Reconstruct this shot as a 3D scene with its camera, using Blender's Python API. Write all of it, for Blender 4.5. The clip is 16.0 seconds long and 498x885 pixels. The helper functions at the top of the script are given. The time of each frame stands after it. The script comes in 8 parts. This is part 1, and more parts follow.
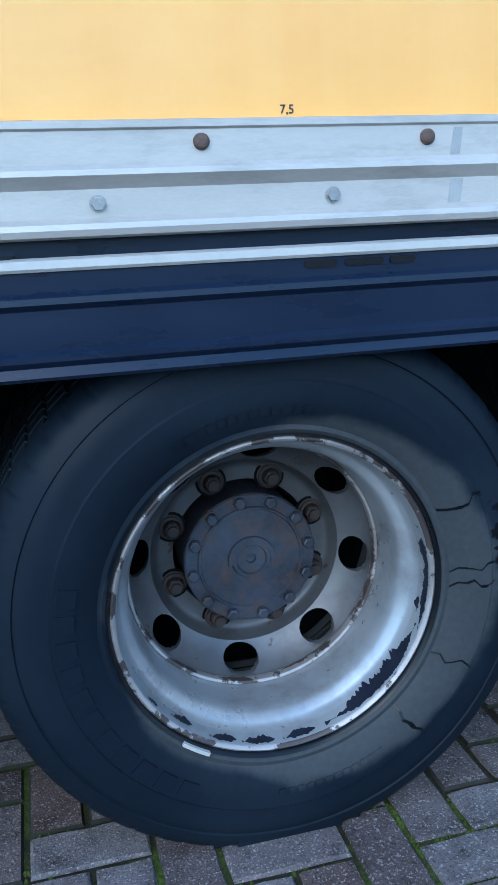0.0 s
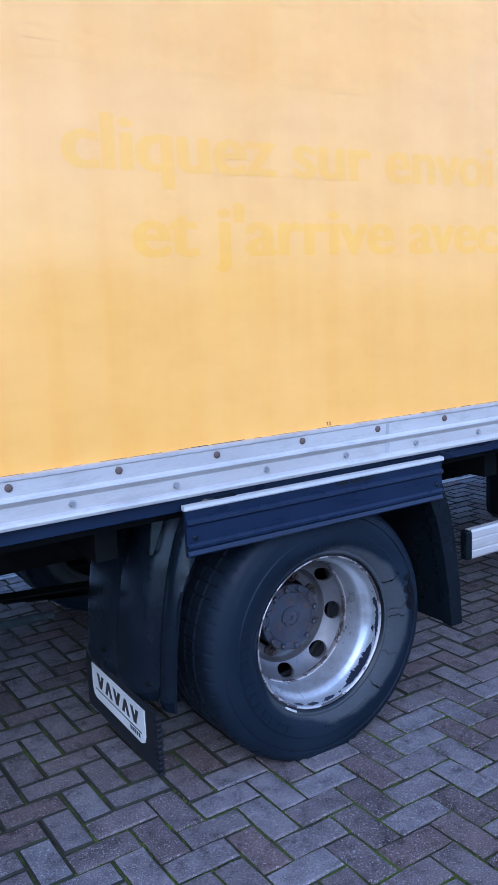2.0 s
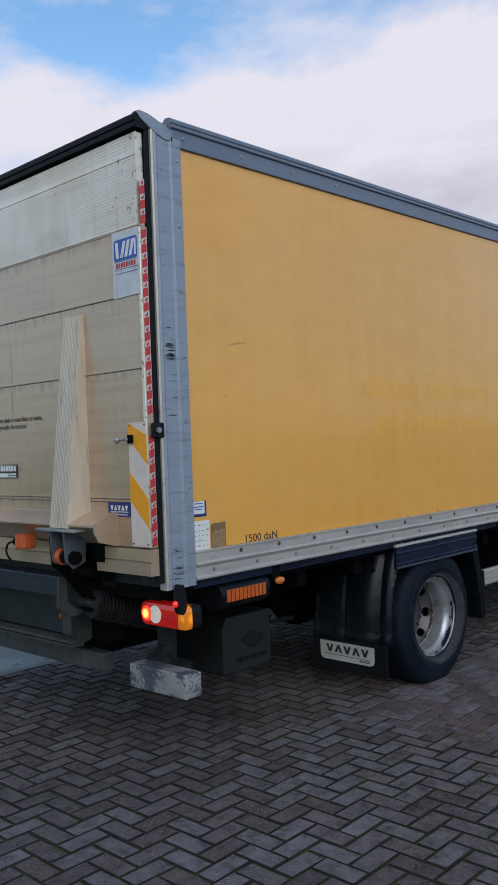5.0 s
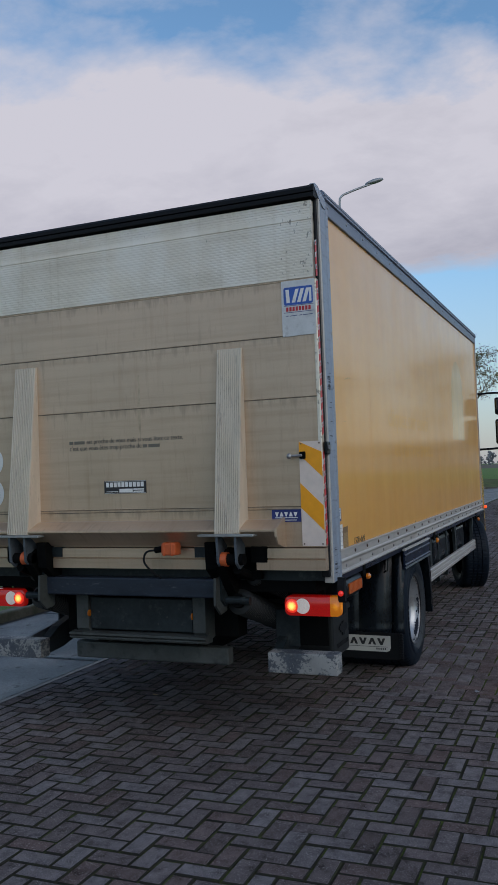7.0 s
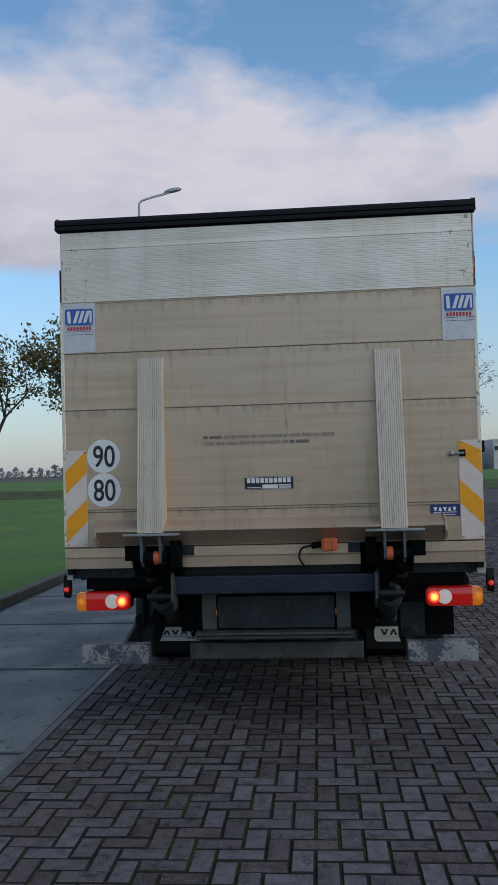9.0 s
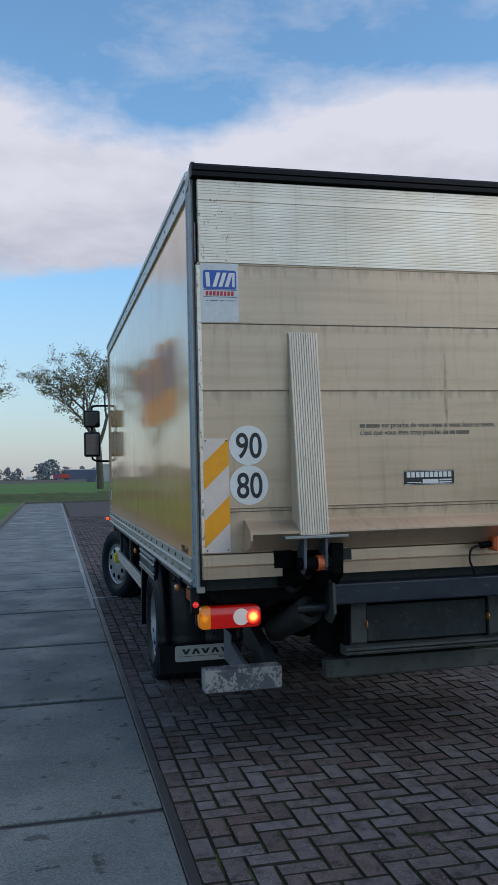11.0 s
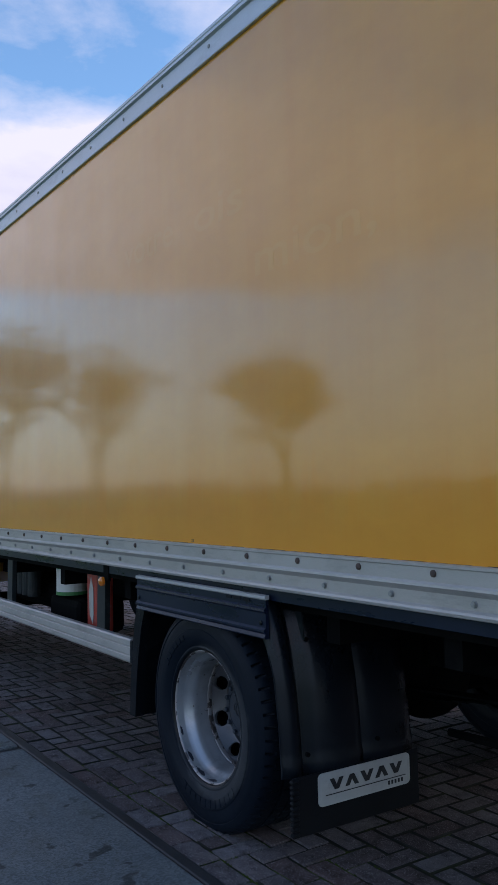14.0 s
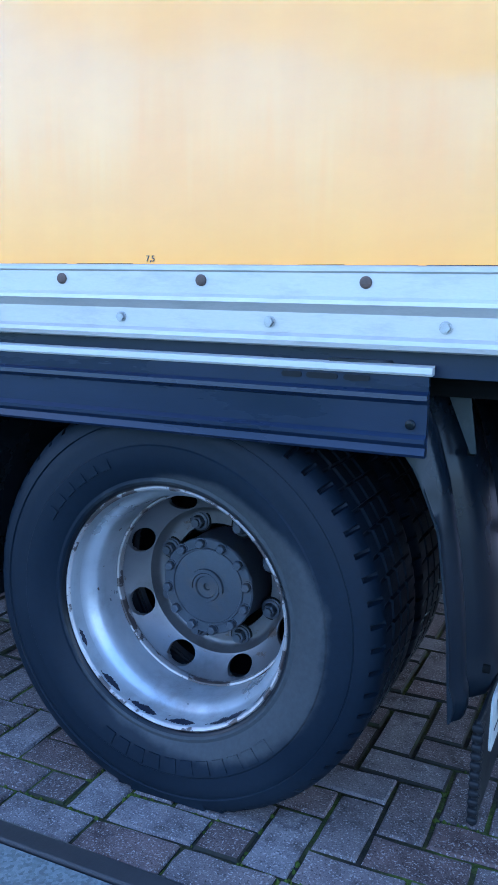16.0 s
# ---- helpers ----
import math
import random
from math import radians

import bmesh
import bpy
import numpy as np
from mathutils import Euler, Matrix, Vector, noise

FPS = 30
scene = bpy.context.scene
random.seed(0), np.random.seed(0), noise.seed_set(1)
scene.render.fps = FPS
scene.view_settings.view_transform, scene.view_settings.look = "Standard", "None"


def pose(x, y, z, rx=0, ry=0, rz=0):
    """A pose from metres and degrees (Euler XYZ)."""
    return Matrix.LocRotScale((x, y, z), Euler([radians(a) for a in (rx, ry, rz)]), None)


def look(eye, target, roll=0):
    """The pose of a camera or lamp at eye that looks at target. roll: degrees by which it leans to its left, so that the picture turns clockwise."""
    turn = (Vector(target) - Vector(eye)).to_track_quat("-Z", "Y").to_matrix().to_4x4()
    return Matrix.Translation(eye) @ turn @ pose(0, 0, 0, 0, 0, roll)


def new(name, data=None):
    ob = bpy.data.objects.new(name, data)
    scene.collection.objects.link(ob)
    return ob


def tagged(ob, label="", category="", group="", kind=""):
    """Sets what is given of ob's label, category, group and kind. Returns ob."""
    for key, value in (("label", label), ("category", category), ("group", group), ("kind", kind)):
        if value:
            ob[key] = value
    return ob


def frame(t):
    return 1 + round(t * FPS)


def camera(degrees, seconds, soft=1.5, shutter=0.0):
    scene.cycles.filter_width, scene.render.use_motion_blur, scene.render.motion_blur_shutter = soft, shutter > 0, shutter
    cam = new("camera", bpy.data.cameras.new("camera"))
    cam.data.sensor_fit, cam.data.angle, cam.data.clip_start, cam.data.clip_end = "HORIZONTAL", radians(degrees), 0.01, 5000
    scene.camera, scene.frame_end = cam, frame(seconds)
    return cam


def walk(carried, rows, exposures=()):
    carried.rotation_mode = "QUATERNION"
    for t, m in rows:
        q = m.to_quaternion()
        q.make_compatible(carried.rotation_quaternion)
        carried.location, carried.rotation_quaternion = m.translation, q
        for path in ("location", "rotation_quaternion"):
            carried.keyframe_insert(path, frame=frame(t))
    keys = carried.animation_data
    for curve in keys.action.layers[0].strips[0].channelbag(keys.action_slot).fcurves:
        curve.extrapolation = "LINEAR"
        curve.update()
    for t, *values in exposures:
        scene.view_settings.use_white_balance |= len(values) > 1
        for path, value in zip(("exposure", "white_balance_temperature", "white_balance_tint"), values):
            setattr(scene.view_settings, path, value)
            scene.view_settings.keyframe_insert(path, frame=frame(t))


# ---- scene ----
cam = camera(33.0, 16.0, soft=1.1)
PATH = [
    (0, (2.163, -1.105, 0.998), (2.632, 0.77, 0.483), -2.5),
    (0.5, (2.057, -0.944, 1.036), (2.783, 0.8, 0.381), -2.5),
    (1, (1.738, -1.208, 1.287), (2.653, 0.422, 0.577), -2.6),
    (1.5, (1.286, -1.607, 1.495), (2.293, 0.012, 0.893), -2.5),
    (2, (0.855, -2.073, 1.535), (1.928, -0.419, 1.199), -2.6),
    (2.5, (0.417, -2.456, 1.54), (1.511, -0.796, 1.325), -2.5),
    (3, (-0.092, -2.688, 1.539), (1.014, -1.029, 1.386), -2.4),
    (3.5, (-0.646, -2.861, 1.565), (0.526, -1.245, 1.449), -2.1),
    (4, (-1.241, -3.018, 1.572), (-0.018, -1.438, 1.479), -2.4),
    (4.5, (-1.854, -3.011, 1.598), (-0.534, -1.509, 1.557), -2.1),
    (4.7, (-2.101, -2.998, 1.619), (-0.723, -1.548, 1.599), -2.1),
    (6.8, (-4.207, -1.554, 1.569), (-2.384, -0.734, 1.64), -2.2),
    (7, (-4.347, -1.357, 1.587), (-2.497, -0.601, 1.656), -2.1),
    (7.5, (-4.614, -0.873, 1.571), (-2.704, -0.283, 1.643), -2.0),
    (8, (-4.867, -0.253, 1.594), (-2.916, 0.181, 1.663), -1.9),
    (8.2, (-4.94, -0.023, 1.601), (-2.98, 0.367, 1.671), -1.7),
    (10.3, (-4.686, 2.464, 1.576), (-2.71, 2.165, 1.629), -1.6),
    (10.5, (-4.558, 2.675, 1.557), (-2.592, 2.313, 1.613), -1.4),
    (11, (-4.141, 3.17, 1.565), (-2.194, 2.715, 1.638), -1.3),
    (11.5, (-3.678, 3.606, 1.541), (-1.753, 3.074, 1.643), -1.2),
    (12, (-3.086, 3.918, 1.501), (-1.191, 3.285, 1.612), -1.2),
    (12.5, (-2.496, 4.112, 1.464), (-0.636, 3.387, 1.582), -1.0),
    (13, (-1.844, 4.163, 1.43), (-0.026, 3.338, 1.552), -1.0),
    (13.5, (-1.179, 4.169, 1.396), (0.586, 3.237, 1.513), -1.1),
    (14, (-0.509, 4.161, 1.325), (1.156, 3.06, 1.444), -1.1),
    (14.5, (0.074, 4.133, 1.253), (1.591, 2.833, 1.337), -0.5),
    (15, (0.631, 4.047, 1.186), (1.973, 2.563, 1.166), 0.0),
    (15.5, (1.195, 3.953, 1.119), (2.324, 2.315, 0.908), 0.5),
    (16, (1.654, 3.836, 1.082), (2.484, 2.053, 0.72), 1.0),
]
# the clip's own exposure and white balance: seconds, stops, kelvin, tint
EXPOSURES = [
    (0.0, 0.92, 5650, 12), (0.5, 1.1, 5950, 8), (1.0, 1.28, 6100, 24), (1.5, 1.20, 5500, 24), (2.0, 0.95, 5300, 30), (2.5, 0.8, 6300, 9),
    (3.0, 0.55, 6950, 9), (3.5, 0.45, 7100, 15), (4.0, 0.25, 7350, 22), (4.5, -0.06, 7250, 22), (7.0, -0.68, 7200, 22), (8.0, -0.68, 7200, 22),
    (10.5, -0.47, 7050, 20), (11.5, -0.42, 6950, 19), (12.5, -0.36, 6800, 17), (13.0, -0.34, 6600, 11), (13.5, -0.30, 6900, 19), (14.0, -0.12, 6850, 28), (14.5, 0.32, 6750, 25),
    (15.0, 1.2, 5600, 28), (15.5, 1.78, 5300, 25), (16.0, 1.98, 5350, 23),
]
walk(cam, [(t, look(eye, target, roll)) for t, eye, target, roll in PATH], EXPOSURES)

# ---- world and light ----
SUN_DIR = Vector((-0.48, -0.80, 0.62)).normalized()      # towards the veiled sun


def build_world():
    w = bpy.data.worlds.new("sky")
    scene.world = w
    w.use_nodes = True
    nt = w.node_tree
    nt.nodes.clear()
    N, L = nt.nodes.new, nt.links.new
    out, bg = N("ShaderNodeOutputWorld"), N("ShaderNodeBackground")
    sky = N("ShaderNodeTexSky")
    sky.sky_type, sky.sun_disc = 'NISHITA', False
    sky.sun_elevation = math.asin(SUN_DIR.z)
    sky.sun_rotation = math.atan2(SUN_DIR.x, SUN_DIR.y)
    sky.air_density, sky.dust_density, sky.ozone_density = 1.0, 0.6, 1.6
    co = N("ShaderNodeTexCoord")
    sep = N("ShaderNodeSeparateXYZ")
    L(co.outputs["Generated"], sep.inputs[0])
    # project the direction on a cloud layer, so that clouds flatten towards the horizon
    zc = N("ShaderNodeMath"); zc.operation = 'MAXIMUM'; zc.inputs[1].default_value = 0.0
    L(sep.outputs[2], zc.inputs[0])
    za = N("ShaderNodeMath"); za.operation = 'ADD'; za.inputs[1].default_value = 0.16
    L(zc.outputs[0], za.inputs[0])
    div = N("ShaderNodeVectorMath"); div.operation = 'DIVIDE'
    comb = N("ShaderNodeCombineXYZ")
    for i in range(3):
        L(za.outputs[0], comb.inputs[i])
    L(co.outputs["Generated"], div.inputs[0]); L(comb.outputs[0], div.inputs[1])
    mp = N("ShaderNodeMapping")
    mp.inputs["Location"].default_value = (3.1, 1.35, 0.0)
    mp.inputs["Rotation"].default_value = (0, 0, radians(12))
    mp.inputs["Scale"].default_value = (1.0, 0.80, 0.3)
    L(div.outputs[0], mp.inputs[0])
    big = N("ShaderNodeTexNoise"); big.inputs["Scale"].default_value = 1.7
    big.inputs["Detail"].default_value = 9; big.inputs["Roughness"].default_value = 0.56
    big.inputs["Distortion"].default_value = 0.1
    L(mp.outputs[0], big.inputs["Vector"])
    wisp = N("ShaderNodeTexNoise"); wisp.inputs["Scale"].default_value = 3.4
    wisp.inputs["Detail"].default_value = 8; wisp.inputs["Roughness"].default_value = 0.6
    wisp.inputs["Distortion"].default_value = 0.15
    L(mp.outputs[0], wisp.inputs["Vector"])
    r1 = N("ShaderNodeValToRGB")
    r1.color_ramp.elements[0].position, r1.color_ramp.elements[1].position = CLOUD_LO, CLOUD_HI
    # the cover is thickest some twenty degrees up, clear below, broken above
    cov = N("ShaderNodeValToRGB")
    e = cov.color_ramp.elements
    e[0].position, e[0].color = 0.10, (0.0, 0.0, 0.0, 1)
    e[1].position, e[1].color = 1.0, (0.46, 0.46, 0.46, 1)
    for pos, val in ((0.19, 0.10), (0.245, 0.60), (0.36, 0.66), (0.46, 0.42), (0.60, 0.38)):
        k = e.new(pos); k.color = (val, val, val, 1)
    L(sep.outputs[2], cov.inputs[0])
    # one bank towers higher in this direction
    dot = N("ShaderNodeVectorMath"); dot.operation = 'DOT_PRODUCT'
    dot.inputs[1].default_value = Vector((math.cos(radians(27)), math.sin(radians(27)), 0.60)).normalized()
    L(co.outputs["Generated"], dot.inputs[0])
    tower = N("ShaderNodeMapRange")
    tower.inputs["From Min"].default_value, tower.inputs["From Max"].default_value = 0.90, 0.985
    tower.inputs["To Max"].default_value = 0.10
    L(dot.outputs["Value"], tower.inputs["Value"])
    cover = N("ShaderNodeMath"); cover.operation = 'ADD'
    L(cov.outputs[0], cover.inputs[0]); L(tower.outputs[0], cover.inputs[1])
    add = N("ShaderNodeMath"); add.operation = 'ADD'
    L(big.outputs["Fac"], add.inputs[0]); L(cover.outputs[0], add.inputs[1])
    half = N("ShaderNodeMath"); half.operation = 'MULTIPLY'; half.inputs[1].default_value = 0.5
    L(add.outputs[0], half.inputs[0])
    L(half.outputs[0], r1.inputs[0])
    r2 = N("ShaderNodeValToRGB")
    r2.color_ramp.elements[0].position, r2.color_ramp.elements[1].position = 0.50, 0.72
    r2.color_ramp.elements[1].color = (0.55, 0.55, 0.55, 1)
    L(wisp.outputs["Fac"], r2.inputs[0])
    wf = N("ShaderNodeMapRange")          # thin streaks only above the cloud bank
    wf.inputs["From Min"].default_value, wf.inputs["From Max"].default_value = 0.30, 0.45
    L(sep.outputs[2], wf.inputs["Value"])
    wm = N("ShaderNodeMath"); wm.operation = 'MULTIPLY'
    L(r2.outputs[0], wm.inputs[0]); L(wf.outputs[0], wm.inputs[1])
    mx = N("ShaderNodeMath"); mx.operation = 'MAXIMUM'
    L(r1.outputs[0], mx.inputs[0]); L(wm.outputs[0], mx.inputs[1])
    # cloud shade: white tops, lilac-grey bases
    shade = N("ShaderNodeValToRGB")
    shade.color_ramp.elements[0].position, shade.color_ramp.elements[1].position = 0.20, 0.36
    shade.color_ramp.elements[0].color = (0.60, 0.69, 0.85, 1)
    shade.color_ramp.elements[1].color = (0.86, 0.97, 1.13, 1)
    sh = N("ShaderNodeMath"); sh.operation = 'MULTIPLY_ADD'
    sh.inputs[1].default_value, sh.inputs[2].default_value = 0.36, -0.18
    L(wisp.outputs["Fac"], sh.inputs[0])
    sh2 = N("ShaderNodeMath"); sh2.operation = 'ADD'
    L(sh.outputs[0], sh2.inputs[0]); L(sep.outputs[2], sh2.inputs[1])
    L(sh2.outputs[0], shade.inputs[0])
    csc = N("ShaderNodeVectorMath"); csc.operation = 'SCALE'; csc.inputs["Scale"].default_value = CLOUD_GAIN
    L(shade.outputs[0], csc.inputs[0])
    blue = N("ShaderNodeVectorMath"); blue.operation = 'MULTIPLY'; blue.inputs[1].default_value = BLUE_GAIN
    L(sky.outputs[0], blue.inputs[0])
    mix = N("ShaderNodeMix"); mix.data_type = 'RGBA'
    L(mx.outputs[0], mix.inputs["Factor"])
    L(blue.outputs[0], mix.inputs["A"]); L(csc.outputs[0], mix.inputs["B"])
    # milky haze close to the horizon
    hz = N("ShaderNodeMapRange")
    hz.inputs["From Min"].default_value, hz.inputs["From Max"].default_value = 0.0, 0.25
    hz.inputs["To Min"].default_value, hz.inputs["To Max"].default_value = 0.85, 0.0
    L(sep.outputs[2], hz.inputs["Value"])
    mix2 = N("ShaderNodeMix"); mix2.data_type = 'RGBA'
    mix2.inputs["B"].default_value = tuple(CLOUD_GAIN * c for c in (0.55, 0.575, 0.66)) + (1,)
    L(hz.outputs[0], mix2.inputs["Factor"]); L(mix.outputs["Result"], mix2.inputs["A"])
    L(mix2.outputs["Result"], bg.inputs["Color"])
    bg.inputs["Strength"].default_value = SKY_STRENGTH
    L(bg.outputs[0], out.inputs[0])


BLUE_GAIN = (1.22, 1.90, 2.06)
CLOUD_LO, CLOUD_HI, CLOUD_GAIN, SKY_STRENGTH = 0.480, 0.555, 7.3, 0.14
build_world()
sun = new("sun", bpy.data.lights.new("sun", 'SUN'))
sun.data.energy, sun.data.angle, sun.data.color = 1.0, radians(50), (1.0, 0.90, 0.78)
sun.matrix_world = look(SUN_DIR * 50, (0, 0, 0))


# ---- materials ----
def links(m):
    m.use_nodes = True
    nt = m.node_tree
    return nt, nt.nodes.new, nt.links.new, nt.nodes["Principled BSDF"]


def coords(nt, scale=(1, 1, 1)):
    co, mp = nt.nodes.new("ShaderNodeTexCoord"), nt.nodes.new("ShaderNodeMapping")
    geo = nt.nodes.new("ShaderNodeNewGeometry")
    mp.inputs["Scale"].default_value = scale
    nt.links.new(geo.outputs["Position"], mp.inputs[0])
    return mp.outputs[0]


def tex(nt, vec, scale, detail=6, rough=0.6, kind="noise"):
    n = nt.nodes.new("ShaderNodeTexNoise")
    n.inputs["Scale"].default_value, n.inputs["Detail"].default_value, n.inputs["Roughness"].default_value = scale, detail, rough
    nt.links.new(vec, n.inputs["Vector"])
    return n.outputs["Fac"]


def ramp(nt, fac, stops):
    r = nt.nodes.new("ShaderNodeValToRGB")
    e = r.color_ramp.elements
    while len(e) < len(stops):
        e.new(0.5)
    for el, (p, c) in zip(e, stops):
        el.position = p
        el.color = (*c, 1) if len(c) == 3 else c
    nt.links.new(fac, r.inputs[0])
    return r.outputs[0]


def mixc(nt, fac, a, b, mode='MIX'):
    m = nt.nodes.new("ShaderNodeMix")
    m.data_type, m.blend_type = 'RGBA', mode
    for key, v in (("Factor", fac), ("A", a), ("B", b)):
        if isinstance(v, (int, float)):
            m.inputs[key].default_value = v
        elif isinstance(v, tuple):
            m.inputs[key].default_value = (*v, 1)
        else:
            nt.links.new(v, m.inputs[key])
    return m.outputs["Result"]


def bump(nt, height, strength, dist=0.01):
    b = nt.nodes.new("ShaderNodeBump")
    b.inputs["Strength"].default_value, b.inputs["Distance"].default_value = strength, dist
    nt.links.new(height, b.inputs["Height"])
    return b.outputs[0]


def mat(name, base, rough=0.5, metal=0.0, vary=0.15, scale=3.0, fine=60.0, relief=0.1, dirt=None, dirt_amount=0.4, stretch=(1, 1, 1), coat=0.0, dist=0.002, spec=0.5):
    """A surface with variation at two scales, optional dirt and fine relief."""
    m = bpy.data.materials.new(name)
    nt, N, L, p = links(m)
    v = coords(nt, stretch)
    a, b = tex(nt, v, scale), tex(nt, v, fine, 4)
    lo, hi = tuple(c * (1 - vary) for c in base), tuple(min(1, c * (1 + vary)) for c in base)
    col = ramp(nt, a, [(0.3, lo), (0.7, hi)])
    grain = ramp(nt, b, [(0.3, (1 - vary * 0.7,) * 3), (0.7, (1, 1, 1))])
    col = mixc(nt, 1.0, col, grain, 'MULTIPLY')
    if dirt:
        d = tex(nt, v, scale * 2.3, 8, 0.7)
        mask = ramp(nt, d, [(0.62 - dirt_amount * 0.3, (0, 0, 0)), (0.75, (1, 1, 1))])
        col = mixc(nt, mask, col, dirt)
    L(col, p.inputs["Base Color"])
    rr = ramp(nt, a, [(0.3, (max(0.03, rough - 0.08),) * 3), (0.7, (min(1, rough + 0.08),) * 3)])
    L(rr, p.inputs["Roughness"])
    p.inputs["Metallic"].default_value = metal
    p.inputs["Coat Weight"].default_value = coat
    p.inputs["Coat Roughness"].default_value = 0.22
    p.inputs["Specular IOR Level"].default_value = spec
    if relief:
        L(bump(nt, b, relief, dist), p.inputs["Normal"])
    return m


def yellow_paint(name="faded yellow paint", tone=(1, 1, 1), film=1.0, runs=False, haze=(0.07, 0.12)):
    """Faded panel paint; tone shifts it for old lettering and for each side's light, film is how much clear film is
    left.
    """
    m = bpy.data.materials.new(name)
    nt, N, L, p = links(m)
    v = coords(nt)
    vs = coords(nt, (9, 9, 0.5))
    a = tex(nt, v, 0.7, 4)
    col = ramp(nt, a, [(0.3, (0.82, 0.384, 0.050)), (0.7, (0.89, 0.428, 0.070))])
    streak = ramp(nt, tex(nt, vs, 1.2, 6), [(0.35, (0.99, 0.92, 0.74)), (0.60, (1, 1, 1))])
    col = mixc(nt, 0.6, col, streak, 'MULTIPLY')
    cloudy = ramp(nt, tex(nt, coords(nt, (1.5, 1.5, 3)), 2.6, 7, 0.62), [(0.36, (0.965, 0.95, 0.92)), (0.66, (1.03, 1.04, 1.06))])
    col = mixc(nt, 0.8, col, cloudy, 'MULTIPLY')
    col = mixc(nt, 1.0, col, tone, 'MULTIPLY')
    L(col, p.inputs["Base Color"])
    rr = ramp(nt, tex(nt, v, 2.0, 5), [(0.3, (0.34,) * 3), (0.7, (0.46,) * 3)])
    L(rr, p.inputs["Roughness"])
    p.inputs["Specular IOR Level"].default_value = 0.35
    # the clear film is chalked unevenly, thinner where rain ran down
    worn = ramp(nt, tex(nt, coords(nt, (5, 5, 0.8)), 1.0, 6, 0.6), [(0.34, (0.84 * film,) * 3), (0.60, (1.0 * film,) * 3)])
    if runs:                                 # a deeper-toned band with less film along the foot, with runs above it
        sp = N("ShaderNodeSeparateXYZ")
        L(v, sp.inputs[0])
        drip = N("ShaderNodeMath"); drip.operation = 'MULTIPLY_ADD'; drip.inputs[1].default_value = 0.62
        L(tex(nt, coords(nt, (16, 1, 0.5)), 1.0, 5, 0.62), drip.inputs[0]); L(sp.outputs[2], drip.inputs[2])
        mr = N("ShaderNodeMapRange")
        mr.inputs["From Min"].default_value, mr.inputs["From Max"].default_value = 1.56, 1.68
        mr.inputs["To Min"].default_value, mr.inputs["To Max"].default_value = 1.0, 0.0
        L(drip.outputs[0], mr.inputs["Value"])
        worn = mixc(nt, mr.outputs[0], worn, (0.80 * film,) * 3)
        L(mixc(nt, mr.outputs[0], col, mixc(nt, 1.0, col, (1.0, 0.94, 0.70), 'MULTIPLY')), p.inputs["Base Color"])
    L(worn, p.inputs["Coat Weight"])
    p.inputs["Coat IOR"].default_value = 1.58
    L(ramp(nt, tex(nt, v, 5.0, 6, 0.6), [(0.35, (haze[0],) * 3), (0.65, (haze[1],) * 3)]), p.inputs["Coat Roughness"])
    vb = coords(nt, (1.2, 1, 2.2))
    wave = N("ShaderNodeMath"); wave.operation = 'MULTIPLY_ADD'; wave.inputs[1].default_value = 0.02
    L(tex(nt, coords(nt, (9, 1, 1.6)), 1.0, 2, 0.4), wave.inputs[0]); L(tex(nt, vb, 0.9, 2, 0.4), wave.inputs[2])
    L(bump(nt, wave.outputs[0], 0.35, 0.012), p.inputs["Normal"])
    return m


